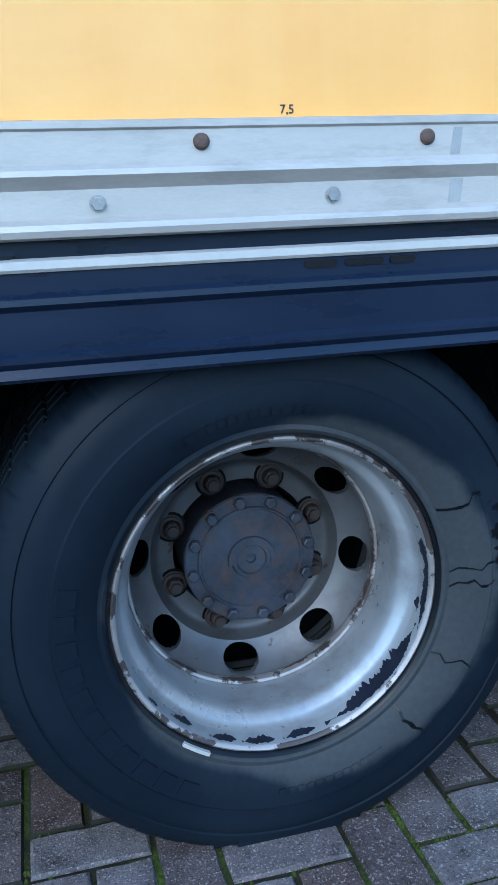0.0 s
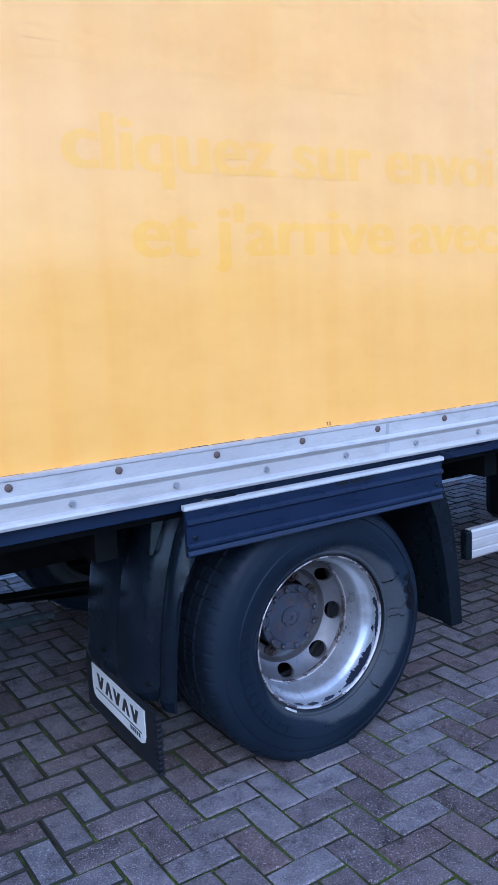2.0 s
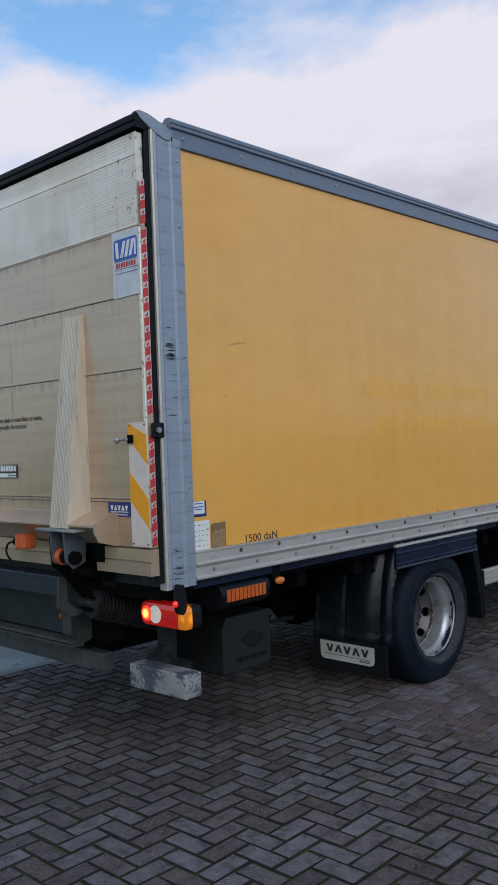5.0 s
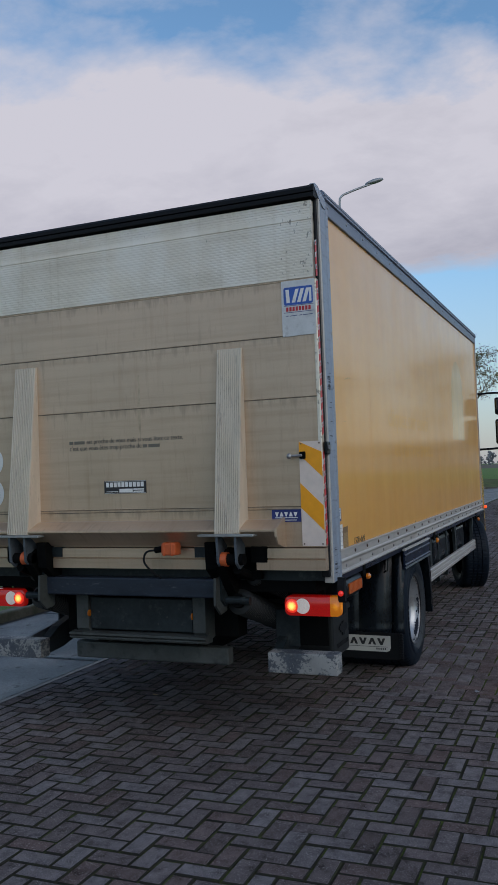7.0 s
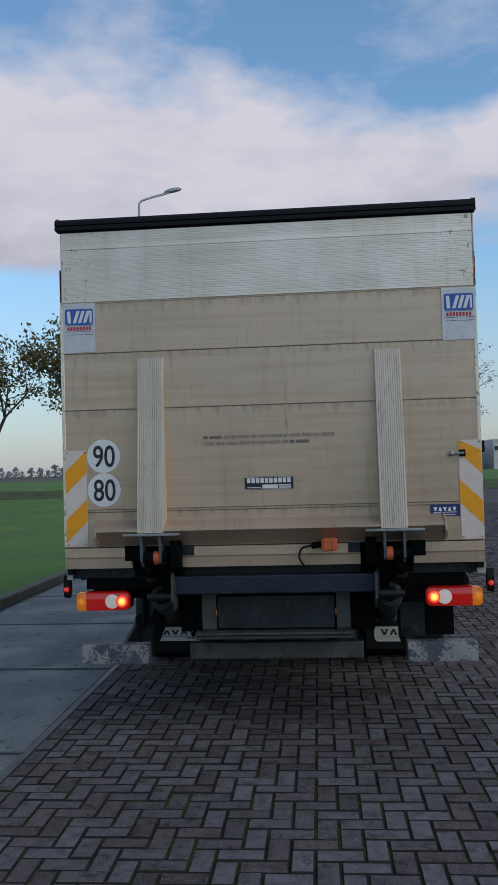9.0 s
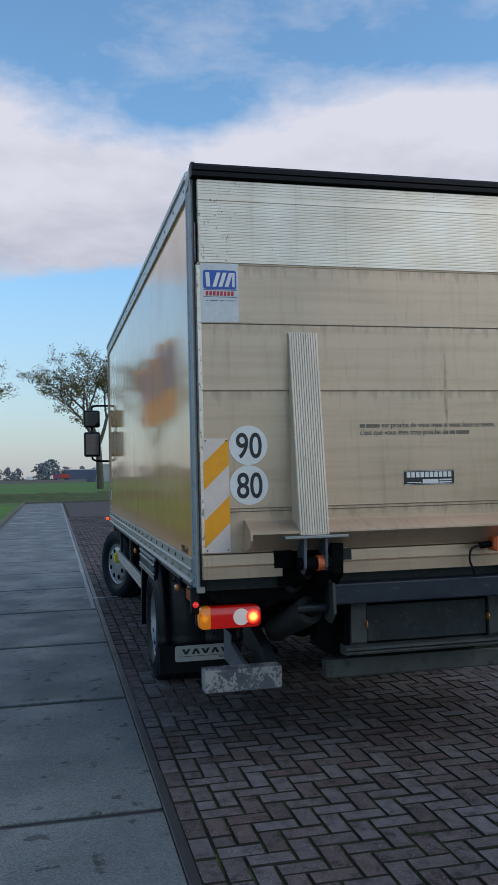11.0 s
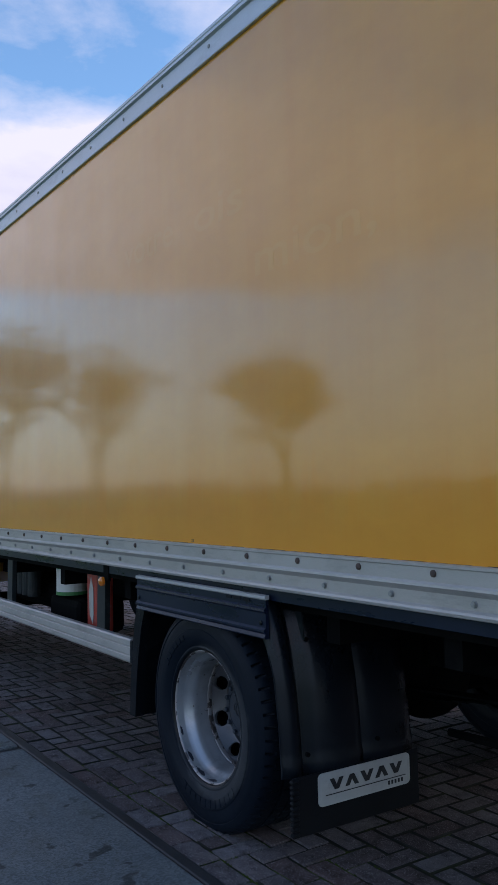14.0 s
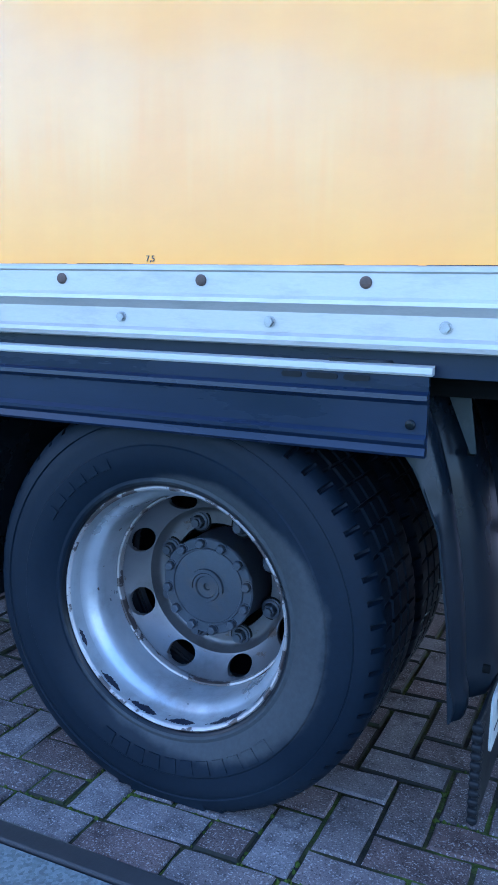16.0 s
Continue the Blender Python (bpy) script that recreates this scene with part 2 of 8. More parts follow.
def worn_alu(name, base, metal, sheen_pits):
    """Lift aluminium: streaks along the extrusions, rain marks, grime by the joints; painted sheen and pits if asked.
    """
    m = bpy.data.materials.new(name)
    nt, N, L, p = links(m)
    v = coords(nt)
    wide = tex(nt, coords(nt, (1.4, 1.1, 0.9)), 1.2, 6, 0.6)
    col = ramp(nt, wide, [(0.3, tuple(c * 0.86 for c in base)), (0.7, tuple(c * 1.07 for c in base))])
    along = ramp(nt, tex(nt, coords(nt, (1, 0.35, 9)), 2.2, 6, 0.65), [(0.34, (0.86, 0.84, 0.81)), (0.52, (1, 1, 1)), (0.70, (1.05, 1.05, 1.06))])
    col = mixc(nt, 0.75, col, along, 'MULTIPLY')
    rain = ramp(nt, tex(nt, coords(nt, (1, 7, 0.45)), 2.4, 6, 0.65), [(0.30, (0.80, 0.75, 0.69)), (0.46, (1, 1, 1))])
    col = mixc(nt, 0.55, col, rain, 'MULTIPLY')
    grain = ramp(nt, tex(nt, v, 190, 4), [(0.3, (0.92,) * 3), (0.7, (1, 1, 1))])
    col = mixc(nt, 1.0, col, grain, 'MULTIPLY')
    rough = ramp(nt, wide, [(0.3, (0.30,) * 3), (0.7, (0.46,) * 3)])
    sp = N("ShaderNodeSeparateXYZ")
    L(v, sp.inputs[0])
    if sheen_pits:
        # slanting pale patches paint the sheen, and dark pits crowd towards both ends
        slant = ramp(nt, tex(nt, coords(nt, (1, 2.2, 1.3)), 1.5, 5, 0.55), [(0.46, (0, 0, 0)), (0.66, (0.45,) * 3)])
        col = mixc(nt, slant, col, (0.93, 0.88, 0.80))
        off = N("ShaderNodeMath"); off.operation = 'SUBTRACT'; off.inputs[1].default_value = 1.23
        L(sp.outputs[1], off.inputs[0])
        far = N("ShaderNodeMath"); far.operation = 'ABSOLUTE'
        L(off.outputs[0], far.inputs[0])
        near_end = N("ShaderNodeMapRange")
        near_end.inputs["From Min"].default_value, near_end.inputs["From Max"].default_value = 0.85, 1.2
        near_end.inputs["To Min"].default_value, near_end.inputs["To Max"].default_value = 0.0, 0.115
        L(far.outputs[0], near_end.inputs["Value"])
        pit = N("ShaderNodeMath"); pit.operation = 'ADD'
        L(tex(nt, coords(nt, (1, 1, 0.6)), 42, 4, 0.6), pit.inputs[0]); L(near_end.outputs[0], pit.inputs[1])
        col = mixc(nt, ramp(nt, pit.outputs[0], [(0.70, (0, 0, 0)), (0.75, (0.7,) * 3)]), col, (0.20, 0.17, 0.13))
    else:
        # brown film hanging below the joints between the extrusions
        for z0 in (2.622, 2.328, 1.987, 1.384):
            under = N("ShaderNodeMapRange")
            under.inputs["From Min"].default_value, under.inputs["From Max"].default_value = z0 - 0.075, z0
            under.inputs["To Min"].default_value, under.inputs["To Max"].default_value = 0.0, 0.24
            L(sp.outputs[2], under.inputs["Value"])
            below = N("ShaderNodeMath"); below.operation = 'LESS_THAN'; below.inputs[1].default_value = z0
            L(sp.outputs[2], below.inputs[0])
            film = N("ShaderNodeMath"); film.operation = 'MULTIPLY'
            L(under.outputs[0], film.inputs[0]); L(below.outputs[0], film.inputs[1])
            run = N("ShaderNodeMath"); run.operation = 'ADD'
            L(tex(nt, coords(nt, (1, 6, 0.8)), 2.0 + z0, 5, 0.6), run.inputs[0]); L(film.outputs[0], run.inputs[1])
            col = mixc(nt, ramp(nt, run.outputs[0], [(0.62, (0, 0, 0)), (0.80, (0.75,) * 3)]), col, tuple(c * 0.62 for c in base))
        p.inputs["Coat Weight"].default_value = 0.45
        p.inputs["Coat IOR"].default_value = 1.7
        p.inputs["Coat Roughness"].default_value = 0.26
    L(col, p.inputs["Base Color"])
    L(rough, p.inputs["Roughness"])
    p.inputs["Metallic"].default_value = metal
    L(bump(nt, tex(nt, v, 190, 4), 0.08, 0.002), p.inputs["Normal"])
    return m


M = {}
# each side's light is put into the tone: paler right, more orange left
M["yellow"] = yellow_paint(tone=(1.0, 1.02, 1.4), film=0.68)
M["yellow_shade_tint"] = yellow_paint("yellow paint tinted for the shaded side", (1.0, 0.835, 0.47), 0.96, True, (0.04, 0.085))
M["rail"] = mat("weathered aluminium rail", (0.47, 0.44, 0.41), 0.45, 0.30, 0.10, 2.0, 90, 0.07, (0.31, 0.29, 0.265), 0.38, (1, 1, 4))
M["strip"] = mat("pale aluminium strip", (0.44, 0.43, 0.41), 0.6, 0.1, 0.08, 4, 120, 0.15, (0.35, 0.35, 0.34), 0.2)
M["post"] = mat("blue-grey painted steel", (0.27, 0.32, 0.39), 0.42, 0.1, 0.08, 2, 60, 0.05, (0.13, 0.14, 0.155), 0.30, (1.2, 1.2, 7))
M["ribbed"] = worn_alu("bare ribbed aluminium", (0.85, 0.745, 0.61), 0.66, True)
M["platform"] = worn_alu("beige weathered anodised aluminium", (0.605, 0.440, 0.312), 0.52, False)
M["ramp"] = mat("ribbed ramp aluminium", (0.71, 0.61, 0.49), 0.45, 0.35, 0.12, 2.0, 70, 0.1, (0.28, 0.24, 0.2), 0.2, (6, 6, 1))
M["groove"] = mat("brown-stained groove", (0.58, 0.47, 0.36), 0.6, 0.2, 0.3, 9, 90, 0.1, (0.20, 0.14, 0.095), 0.40, (3, 3, 1))
M["seam"] = mat("grime in a seam", (0.15, 0.125, 0.095), 0.8, 0, 0.3, 6, 60, 0.1, (0.06, 0.05, 0.04), 0.4)
# left edge tape: copies darkened, with the recess's shade in the foil colour
M["foil_shaded"] = mat("pale foil with shade in its colour", (0.13, 0.14, 0.18), 0.5, 0, 0.12, 9, 90, 0.1)
M["red_shaded"] = mat("red foil with shade in its colour", (0.22, 0.03, 0.045), 0.5, 0, 0.12, 9, 90, 0.1)
M["rubber"] = mat("black rubber seal", (0.009, 0.010, 0.012), 0.55, 0, 0.2, 4, 60, 0.1, spec=0.15)
M["boot"] = mat("dusty black rubber boot", (0.013, 0.014, 0.014), 0.5, 0, 0.2, 9, 60, 0.1, (0.030, 0.030, 0.028), 0.25, spec=0.3)
M["black"] = mat("black chassis paint", (0.0045, 0.005, 0.0052), 0.8, 0, 0.3, 4, 50, 0.2, (0.009, 0.009, 0.008), 0.3, spec=0.05)
M["printgrey"] = mat("dark grey print", (0.105, 0.092, 0.078), 0.5, 0, 0.1, 9, 60, 0.0)
M["steel"] = mat("dirty dark blue-grey steel", (0.019, 0.027, 0.030), 0.46, 0.1, 0.35, 5, 40, 0.25, (0.058, 0.066, 0.064), 0.22, spec=0.3)
M["bar"] = mat("dirty grey-green painted bar", (0.068, 0.076, 0.073), 0.48, 0.1, 0.25, 5, 50, 0.2, (0.020, 0.023, 0.024), 0.3, spec=0.3)
M["beam"] = mat("scuffed blue-black beam paint", (0.022, 0.031, 0.046), 0.42, 0.1, 0.25, 5, 50, 0.15, (0.12, 0.13, 0.14), 0.10, (1, 1, 3), spec=0.35)
# one roof rail in two tones, light put into the colour: left bright, right dark
M["rail_lit"] = mat("roof rail brightened for its lit side", (0.56, 0.60, 0.66), 0.40, 0.30, 0.08, 2, 60, 0.05, (0.42, 0.45, 0.50), 0.2, (1, 3, 3))
M["rail_shaded"] = mat("roof rail darkened for its shaded side", (0.155, 0.190, 0.255), 0.42, 0.1, 0.08, 2, 60, 0.05, (0.09, 0.10, 0.12), 0.15, (1, 3, 3))
M["box_plastic"] = mat("matt charcoal plastic", (0.014, 0.017, 0.018), 0.42, 0, 0.25, 5, 120, 0.15, (0.022, 0.025, 0.025), 0.3, spec=0.25)
M["bracket"] = mat("scuffed blue-grey bracket steel", (0.085, 0.105, 0.125), 0.5, 0.1, 0.15, 6, 60, 0.1, (0.02, 0.022, 0.025), 0.25)
M["greysteel"] = mat("grey galvanised steel", (0.30, 0.31, 0.30), 0.5, 0.4, 0.2, 4, 60, 0.15, (0.12, 0.12, 0.11), 0.3)
M["plastic"] = mat("black moulded plastic", (0.005, 0.008, 0.011), 0.28, 0, 0.25, 3, 80, 0.05, (0.010, 0.014, 0.018), 0.35, spec=0.16)
M["guard"] = mat("glossy black guard plastic", (0.0050, 0.0085, 0.0130), 0.28, 0, 0.25, 3, 80, 0.05, (0.010, 0.014, 0.018), 0.35, (1, 1, 0.6), spec=0.26)
M["skirt"] = mat("navy-black extruded plastic", (0.0075, 0.015, 0.035), 0.30, 0, 0.18, 3, 100, 0.06, None, 0.0, (1, 1, 5), spec=0.26)
M["bolt"] = mat("rusty bolt", (0.115, 0.075, 0.06), 0.75, 0.2, 0.3, 60, 300, 0.4)
M["stain"] = mat("dull wet stain", (0.36, 0.36, 0.36), 0.35, 0.2, 0.15, 20, 90, 0.1)
M["rub"] = mat("black rub mark", (0.045, 0.05, 0.06), 0.6, 0, 0.3, 40, 200, 0.1)
M["scrape"] = mat("tan scrape in the paint", (0.58, 0.32, 0.09), 0.6, 0, 0.25, 40, 200, 0.1)
M["zinc"] = mat("zinc bolt", (0.34, 0.34, 0.34), 0.4, 0.6, 0.15, 50, 300, 0.2, (0.25, 0.2, 0.16), 0.2)
M["white"] = mat("white enamel", (0.76, 0.76, 0.74), 0.4, 0, 0.05, 8, 90, 0.05, (0.55, 0.53, 0.5), 0.15)
M["foil"] = mat("scuffed pale reflective foil", (0.60, 0.60, 0.60), 0.35, 0.3, 0.12, 9, 90, 0.1, (0.35, 0.34, 0.33), 0.2)
M["signwhite"] = mat("grubby pale sign plate", (0.52, 0.52, 0.49), 0.45, 0, 0.08, 9, 60, 0.05, (0.38, 0.37, 0.34), 0.2)
M["printpale"] = mat("worn grey print", (0.17, 0.145, 0.115), 0.5, 0, 0.15, 9, 60, 0.0)
M["soot"] = mat("brown grime on aluminium", (0.50, 0.375, 0.255), 0.45, 0.2, 0.2, 12, 90, 0.1, (0.36, 0.26, 0.17), 0.5)
M["paper"] = mat("stained torn paper", (0.36, 0.24, 0.12), 0.8, 0, 0.2, 30, 120, 0.15, (0.22, 0.13, 0.06), 0.3)
M["ink"] = mat("black print", (0.020, 0.020, 0.022), 0.5, 0, 0.1, 9, 60, 0.0)
M["amber_foil"] = mat("amber reflective foil", (0.95, 0.37, 0.010), 0.4, 0, 0.06, 20, 200, 0.05)
M["red_foil"] = mat("red reflective foil", (0.62, 0.03, 0.035), 0.4, 0, 0.1, 20, 200, 0.05)
M["pink_foil"] = mat("pale reflective foil", (0.74, 0.62, 0.55), 0.4, 0, 0.06, 20, 200, 0.05)
M["blue_print"] = mat("blue print", (0.02, 0.10, 0.42), 0.4, 0, 0.08, 10, 100, 0.02)
M["navy_print"] = mat("navy print", (0.015, 0.03, 0.16), 0.4, 0, 0.08, 10, 100, 0.02)
M["red_print"] = mat("red print", (0.55, 0.03, 0.04), 0.4, 0, 0.08, 10, 100, 0.02)
M["orange_print"] = mat("orange print", (0.56, 0.105, 0.015), 0.45, 0, 0.08, 10, 100, 0.02)
M["brown"] = mat("torn brown sticker", (0.22, 0.13, 0.06), 0.7, 0, 0.2, 25, 100, 0.1)
M["ghost_pale"] = yellow_paint("barely visible lettering shadow", (0.998, 1.008, 1.33), 0.71)
M["ghost"] = yellow_paint("faded yellow lettering shadow", (0.995, 0.992, 0.66), 0.60)
M["pale"] = yellow_paint("pale ghost of lettering", (1.0, 0.89, 0.66), 0.94, False, (0.05, 0.10))
M["oval"] = yellow_paint("pale ghost patch", (0.96, 1.20, 2.2), 1.0)
M["orange_rubber"] = mat("orange rubber", (0.60, 0.11, 0.03), 0.5, 0, 0.12, 20, 90, 0.1)
M["red"] = mat("red enamel", (0.48, 0.05, 0.03), 0.45, 0, 0.12, 8, 90, 0.05, (0.25, 0.2, 0.18), 0.2)


def flaking():
    m = bpy.data.materials.new("flaking white paint on dark steel")
    nt, N, L, p = links(m)
    v = coords(nt)
    big, sm = tex(nt, v, 9, 4, 0.5), tex(nt, v, 60, 8, 0.75)
    s = N("ShaderNodeMath"); s.operation = 'MULTIPLY_ADD'; s.inputs[1].default_value = 0.8
    L(big, s.inputs[0]); L(sm, s.inputs[2])
    mask = ramp(nt, s.outputs[0], [(0.875, (0, 0, 0)), (0.91, (1, 1, 1))])
    pale = ramp(nt, tex(nt, v, 5, 5), [(0.3, (0.20, 0.205, 0.20)), (0.7, (0.33, 0.33, 0.32))])
    bare = ramp(nt, sm, [(0.35, (0.030, 0.038, 0.050)), (0.6, (0.075, 0.088, 0.105))])
    L(mixc(nt, mask, pale, bare), p.inputs["Base Color"])
    p.inputs["Roughness"].default_value = 0.55
    L(bump(nt, mask, 0.5, -0.002), p.inputs["Normal"])
    return m


M["chip"] = flaking()
M["mirror"] = mat("mirror glass", (0.42, 0.43, 0.45), 0.06, 1.0, 0.02, 3, 60, 0.0)
M["cab_yellow"] = mat("yellow cab enamel", (0.72, 0.40, 0.04), 0.25, 0, 0.05, 2, 60, 0.02, coat=0.4)
M["glass"] = mat("dark tinted glass", (0.02, 0.024, 0.026), 0.05, 0, 0.05, 2, 60, 0.0)
M["green"] = mat("green print", (0.05, 0.25, 0.08), 0.5, 0, 0.1, 20, 90, 0.0)


def tyre_rubber():
    m = bpy.data.materials.new("worn tyre rubber")
    nt, N, L, p = links(m)
    v = coords(nt)
    a = tex(nt, v, 2.4, 5, 0.5)
    # dust settled on the bead side of the wall, with a ragged tide line
    co, sp, cb, ln = N("ShaderNodeTexCoord"), N("ShaderNodeSeparateXYZ"), N("ShaderNodeCombineXYZ"), N("ShaderNodeVectorMath")
    ln.operation = 'LENGTH'
    L(co.outputs["Object"], sp.inputs[0]); L(sp.outputs[0], cb.inputs[0]); L(sp.outputs[2], cb.inputs[1])
    L(cb.outputs[0], ln.inputs[0])
    rag = N("ShaderNodeMath"); rag.operation = 'MULTIPLY_ADD'
    rag.inputs[1].default_value = 0.07
    L(tex(nt, v, 5.5, 6, 0.6), rag.inputs[0]); L(ln.outputs["Value"], rag.inputs[2])
    # the dust thins out towards one side and the top
    wx, wz = N("ShaderNodeMapRange"), N("ShaderNodeMapRange")
    for k, (mr, lo, hi, top) in enumerate(((wx, 0.36, -0.34, 0.062), (wz, 0.05, 0.40, 0.030))):
        mr.inputs["From Min"].default_value, mr.inputs["From Max"].default_value = lo, hi
        mr.inputs["To Min"].default_value, mr.inputs["To Max"].default_value = (-0.040 if k == 0 else 0.0), top
        L(sp.outputs[0 if k == 0 else 2], mr.inputs["Value"])
    s1, s2 = N("ShaderNodeMath"), N("ShaderNodeMath")
    L(rag.outputs[0], s1.inputs[0]); L(wx.outputs[0], s1.inputs[1])
    L(s1.outputs[0], s2.inputs[0]); L(wz.outputs[0], s2.inputs[1])
    ring = ramp(nt, s2.outputs[0], [(0.346, (1, 1, 1)), (0.362, (0, 0, 0))])
    patch = ramp(nt, a, [(0.44, (0.0058, 0.0108, 0.0185)), (0.62, (0.0090, 0.0155, 0.0250))])
    patch = mixc(nt, ring, patch, (0.043, 0.048, 0.053))
    g = ramp(nt, tex(nt, v, 90, 4), [(0.3, (0.8,) * 3), (0.7, (1, 1, 1))])
    L(mixc(nt, 1.0, patch, g, 'MULTIPLY'), p.inputs["Base Color"])
    p.inputs["Specular IOR Level"].default_value = 0.12
    L(ramp(nt, a, [(0.45, (0.50,) * 3), (0.55, (0.68,) * 3)]), p.inputs["Roughness"])
    L(bump(nt, tex(nt, v, 45, 5), 0.2, 0.003), p.inputs["Normal"])
    return m


def wheel_paint(name, base, rough, chips, bare=(0.022, 0.025, 0.035)):
    """Silver wheel paint with flaked patches and rust specks."""
    m = bpy.data.materials.new(name)
    nt, N, L, p = links(m)
    v = coords(nt)
    a = tex(nt, v, 7, 5)
    col = ramp(nt, a, [(0.3, tuple(c * 0.86 for c in base)), (0.7, base)])
    grime = ramp(nt, tex(nt, v, 6.5, 7, 0.66), [(0.34, (0.55, 0.52, 0.50)), (0.50, (0.95, 0.96, 0.98)), (0.68, (1.12, 1.12, 1.12))])
    col = mixc(nt, 0.8, col, grime, 'MULTIPLY')
    sp = tex(nt, v, 38, 3, 0.5)
    col = mixc(nt, ramp(nt, sp, [(0.70, (0, 0, 0)), (0.74, (1, 1, 1))]), col, (0.08, 0.05, 0.035))
    fl = tex(nt, v, 16, 7, 0.65)
    mask = ramp(nt, fl, [(1 - chips, (0, 0, 0)), (1 - chips + 0.025, (1, 1, 1))])
    col = mixc(nt, mask, col, bare)
    L(col, p.inputs["Base Color"])
    L(ramp(nt, a, [(0.3, (rough - 0.06,) * 3), (0.7, (rough + 0.08,) * 3)]), p.inputs["Roughness"])
    inv = N("ShaderNodeMath"); inv.operation = 'MULTIPLY_ADD'
    inv.inputs[1].default_value, inv.inputs[2].default_value = -0.55, 0.55
    L(mask, inv.inputs[0]); L(inv.outputs[0], p.inputs["Metallic"])
    L(bump(nt, mask, 0.25, -0.001), p.inputs["Normal"])
    return m


def glow_mat(name, rim, core, strength, size):
    """A lit lens: its bulb shows as a hot core."""
    m = bpy.data.materials.new(name)
    nt, N, L, p = links(m)
    co, ln = N("ShaderNodeTexCoord"), N("ShaderNodeVectorMath")
    ln.operation = 'LENGTH'
    L(co.outputs["Object"], ln.inputs[0])
    n = tex(nt, coords(nt), 120, 2)
    ad = N("ShaderNodeMath"); ad.operation = 'MULTIPLY_ADD'; ad.inputs[1].default_value = size * 0.5
    L(n, ad.inputs[0]); L(ln.outputs["Value"], ad.inputs[2])
    mr = N("ShaderNodeMapRange")
    mr.inputs["From Min"].default_value, mr.inputs["From Max"].default_value = size * 0.35, size * 1.5
    L(ad.outputs[0], mr.inputs["Value"])
    c = ramp(nt, mr.outputs[0], [(0.0, core), (0.35, tuple(a * 0.5 + b * 0.3 for a, b in zip(rim, core))), (1.0, tuple(a * 0.12 for a in rim))])
    L(c, p.inputs["Emission Color"])
    p.inputs["Emission Strength"].default_value = strength
    p.inputs["Base Color"].default_value = (*tuple(min(1, a) for a in rim), 1)
    p.inputs["Roughness"].default_value = 0.15
    p.inputs["Coat Weight"].default_value = 0.6
    return m


def lamp_mat(name, base, strength):
    m = bpy.data.materials.new(name)
    nt, N, L, p = links(m)
    v = coords(nt)
    L(ramp(nt, tex(nt, v, 160, 2), [(0.3, tuple(c * 0.8 for c in base)), (0.7, base)]), p.inputs["Base Color"])
    p.inputs["Roughness"].default_value = 0.12
    p.inputs["Coat Weight"].default_value = 0.6
    if strength:
        p.inputs["Emission Color"].default_value = (*base, 1)
        p.inputs["Emission Strength"].default_value = strength
    return m


M["tyre"] = tyre_rubber()
M["wet_rubber"] = mat("wet black rubber", (0.0035, 0.0050, 0.0075), 0.32, 0, 0.2, 20, 90, 0.05, spec=0.25)
M["rim"] = wheel_paint("silver wheel paint", (0.45, 0.465, 0.48), 0.30, 0.29)
M["rimchip"] = wheel_paint("flaking silver wheel paint", (0.46, 0.48, 0.49), 0.34, 0.33)
M["rimlip"] = wheel_paint("flaking wheel flange", (0.40, 0.37, 0.36), 0.5, 0.50, (0.045, 0.034, 0.032))
M["disc"] = wheel_paint("grimy grey wheel disc", (0.128, 0.126, 0.130), 0.42, 0.385, (0.052, 0.030, 0.020))
M["nut"] = mat("rust-brown wheel nut", (0.040, 0.028, 0.024), 0.7, 0.2, 0.3, 60, 300, 0.4)
M["hub"] = mat("rust-stained dark hub", (0.044, 0.052, 0.072), 0.45, 0.3, 0.4, 12, 90, 0.4, (0.095, 0.058, 0.042), 0.42)
M["flaked"] = mat("bare dark steel under flaked paint", (0.012, 0.016, 0.030), 0.4, 0.2, 0.3, 30, 200, 0.3)
M["hubgrey"] = mat("dark grey hub", (0.046, 0.056, 0.072), 0.5, 0.3, 0.2, 9, 90, 0.3, (0.07, 0.06, 0.055), 0.3)
M["lens_red"] = lamp_mat("red lens", (0.62, 0.014, 0.010), 0.30)
M["lens_red_lit"] = glow_mat("lit red lens", (0.80, 0.04, 0.02), (1.0, 0.55, 0.10), 10.0, 0.024)
M["lens_small_red"] = lamp_mat("small red lens", (0.75, 0.03, 0.02), 0.8)
M["marker_lit"] = lamp_mat("lit orange marker", (0.95, 0.085, 0.02), 1.7)
M["lens_amber"] = lamp_mat("amber lens", (0.55, 0.16, 0.02), 0.0)
M["lens_amber_lit"] = glow_mat("lit amber lens", (0.85, 0.24, 0.015), (1.0, 0.50, 0.05), 2.2, 0.034)
# the clear disc has no bulb; a faint glow is added to lift its grey
M["lens_white"] = lamp_mat("clear lens with an added faint glow", (0.95, 0.86, 0.80), 0.22)
M["marker"] = lamp_mat("amber marker lens", (0.62, 0.17, 0.015), 0.04)


# ---- mesh helpers ----
ORIGIN = {}


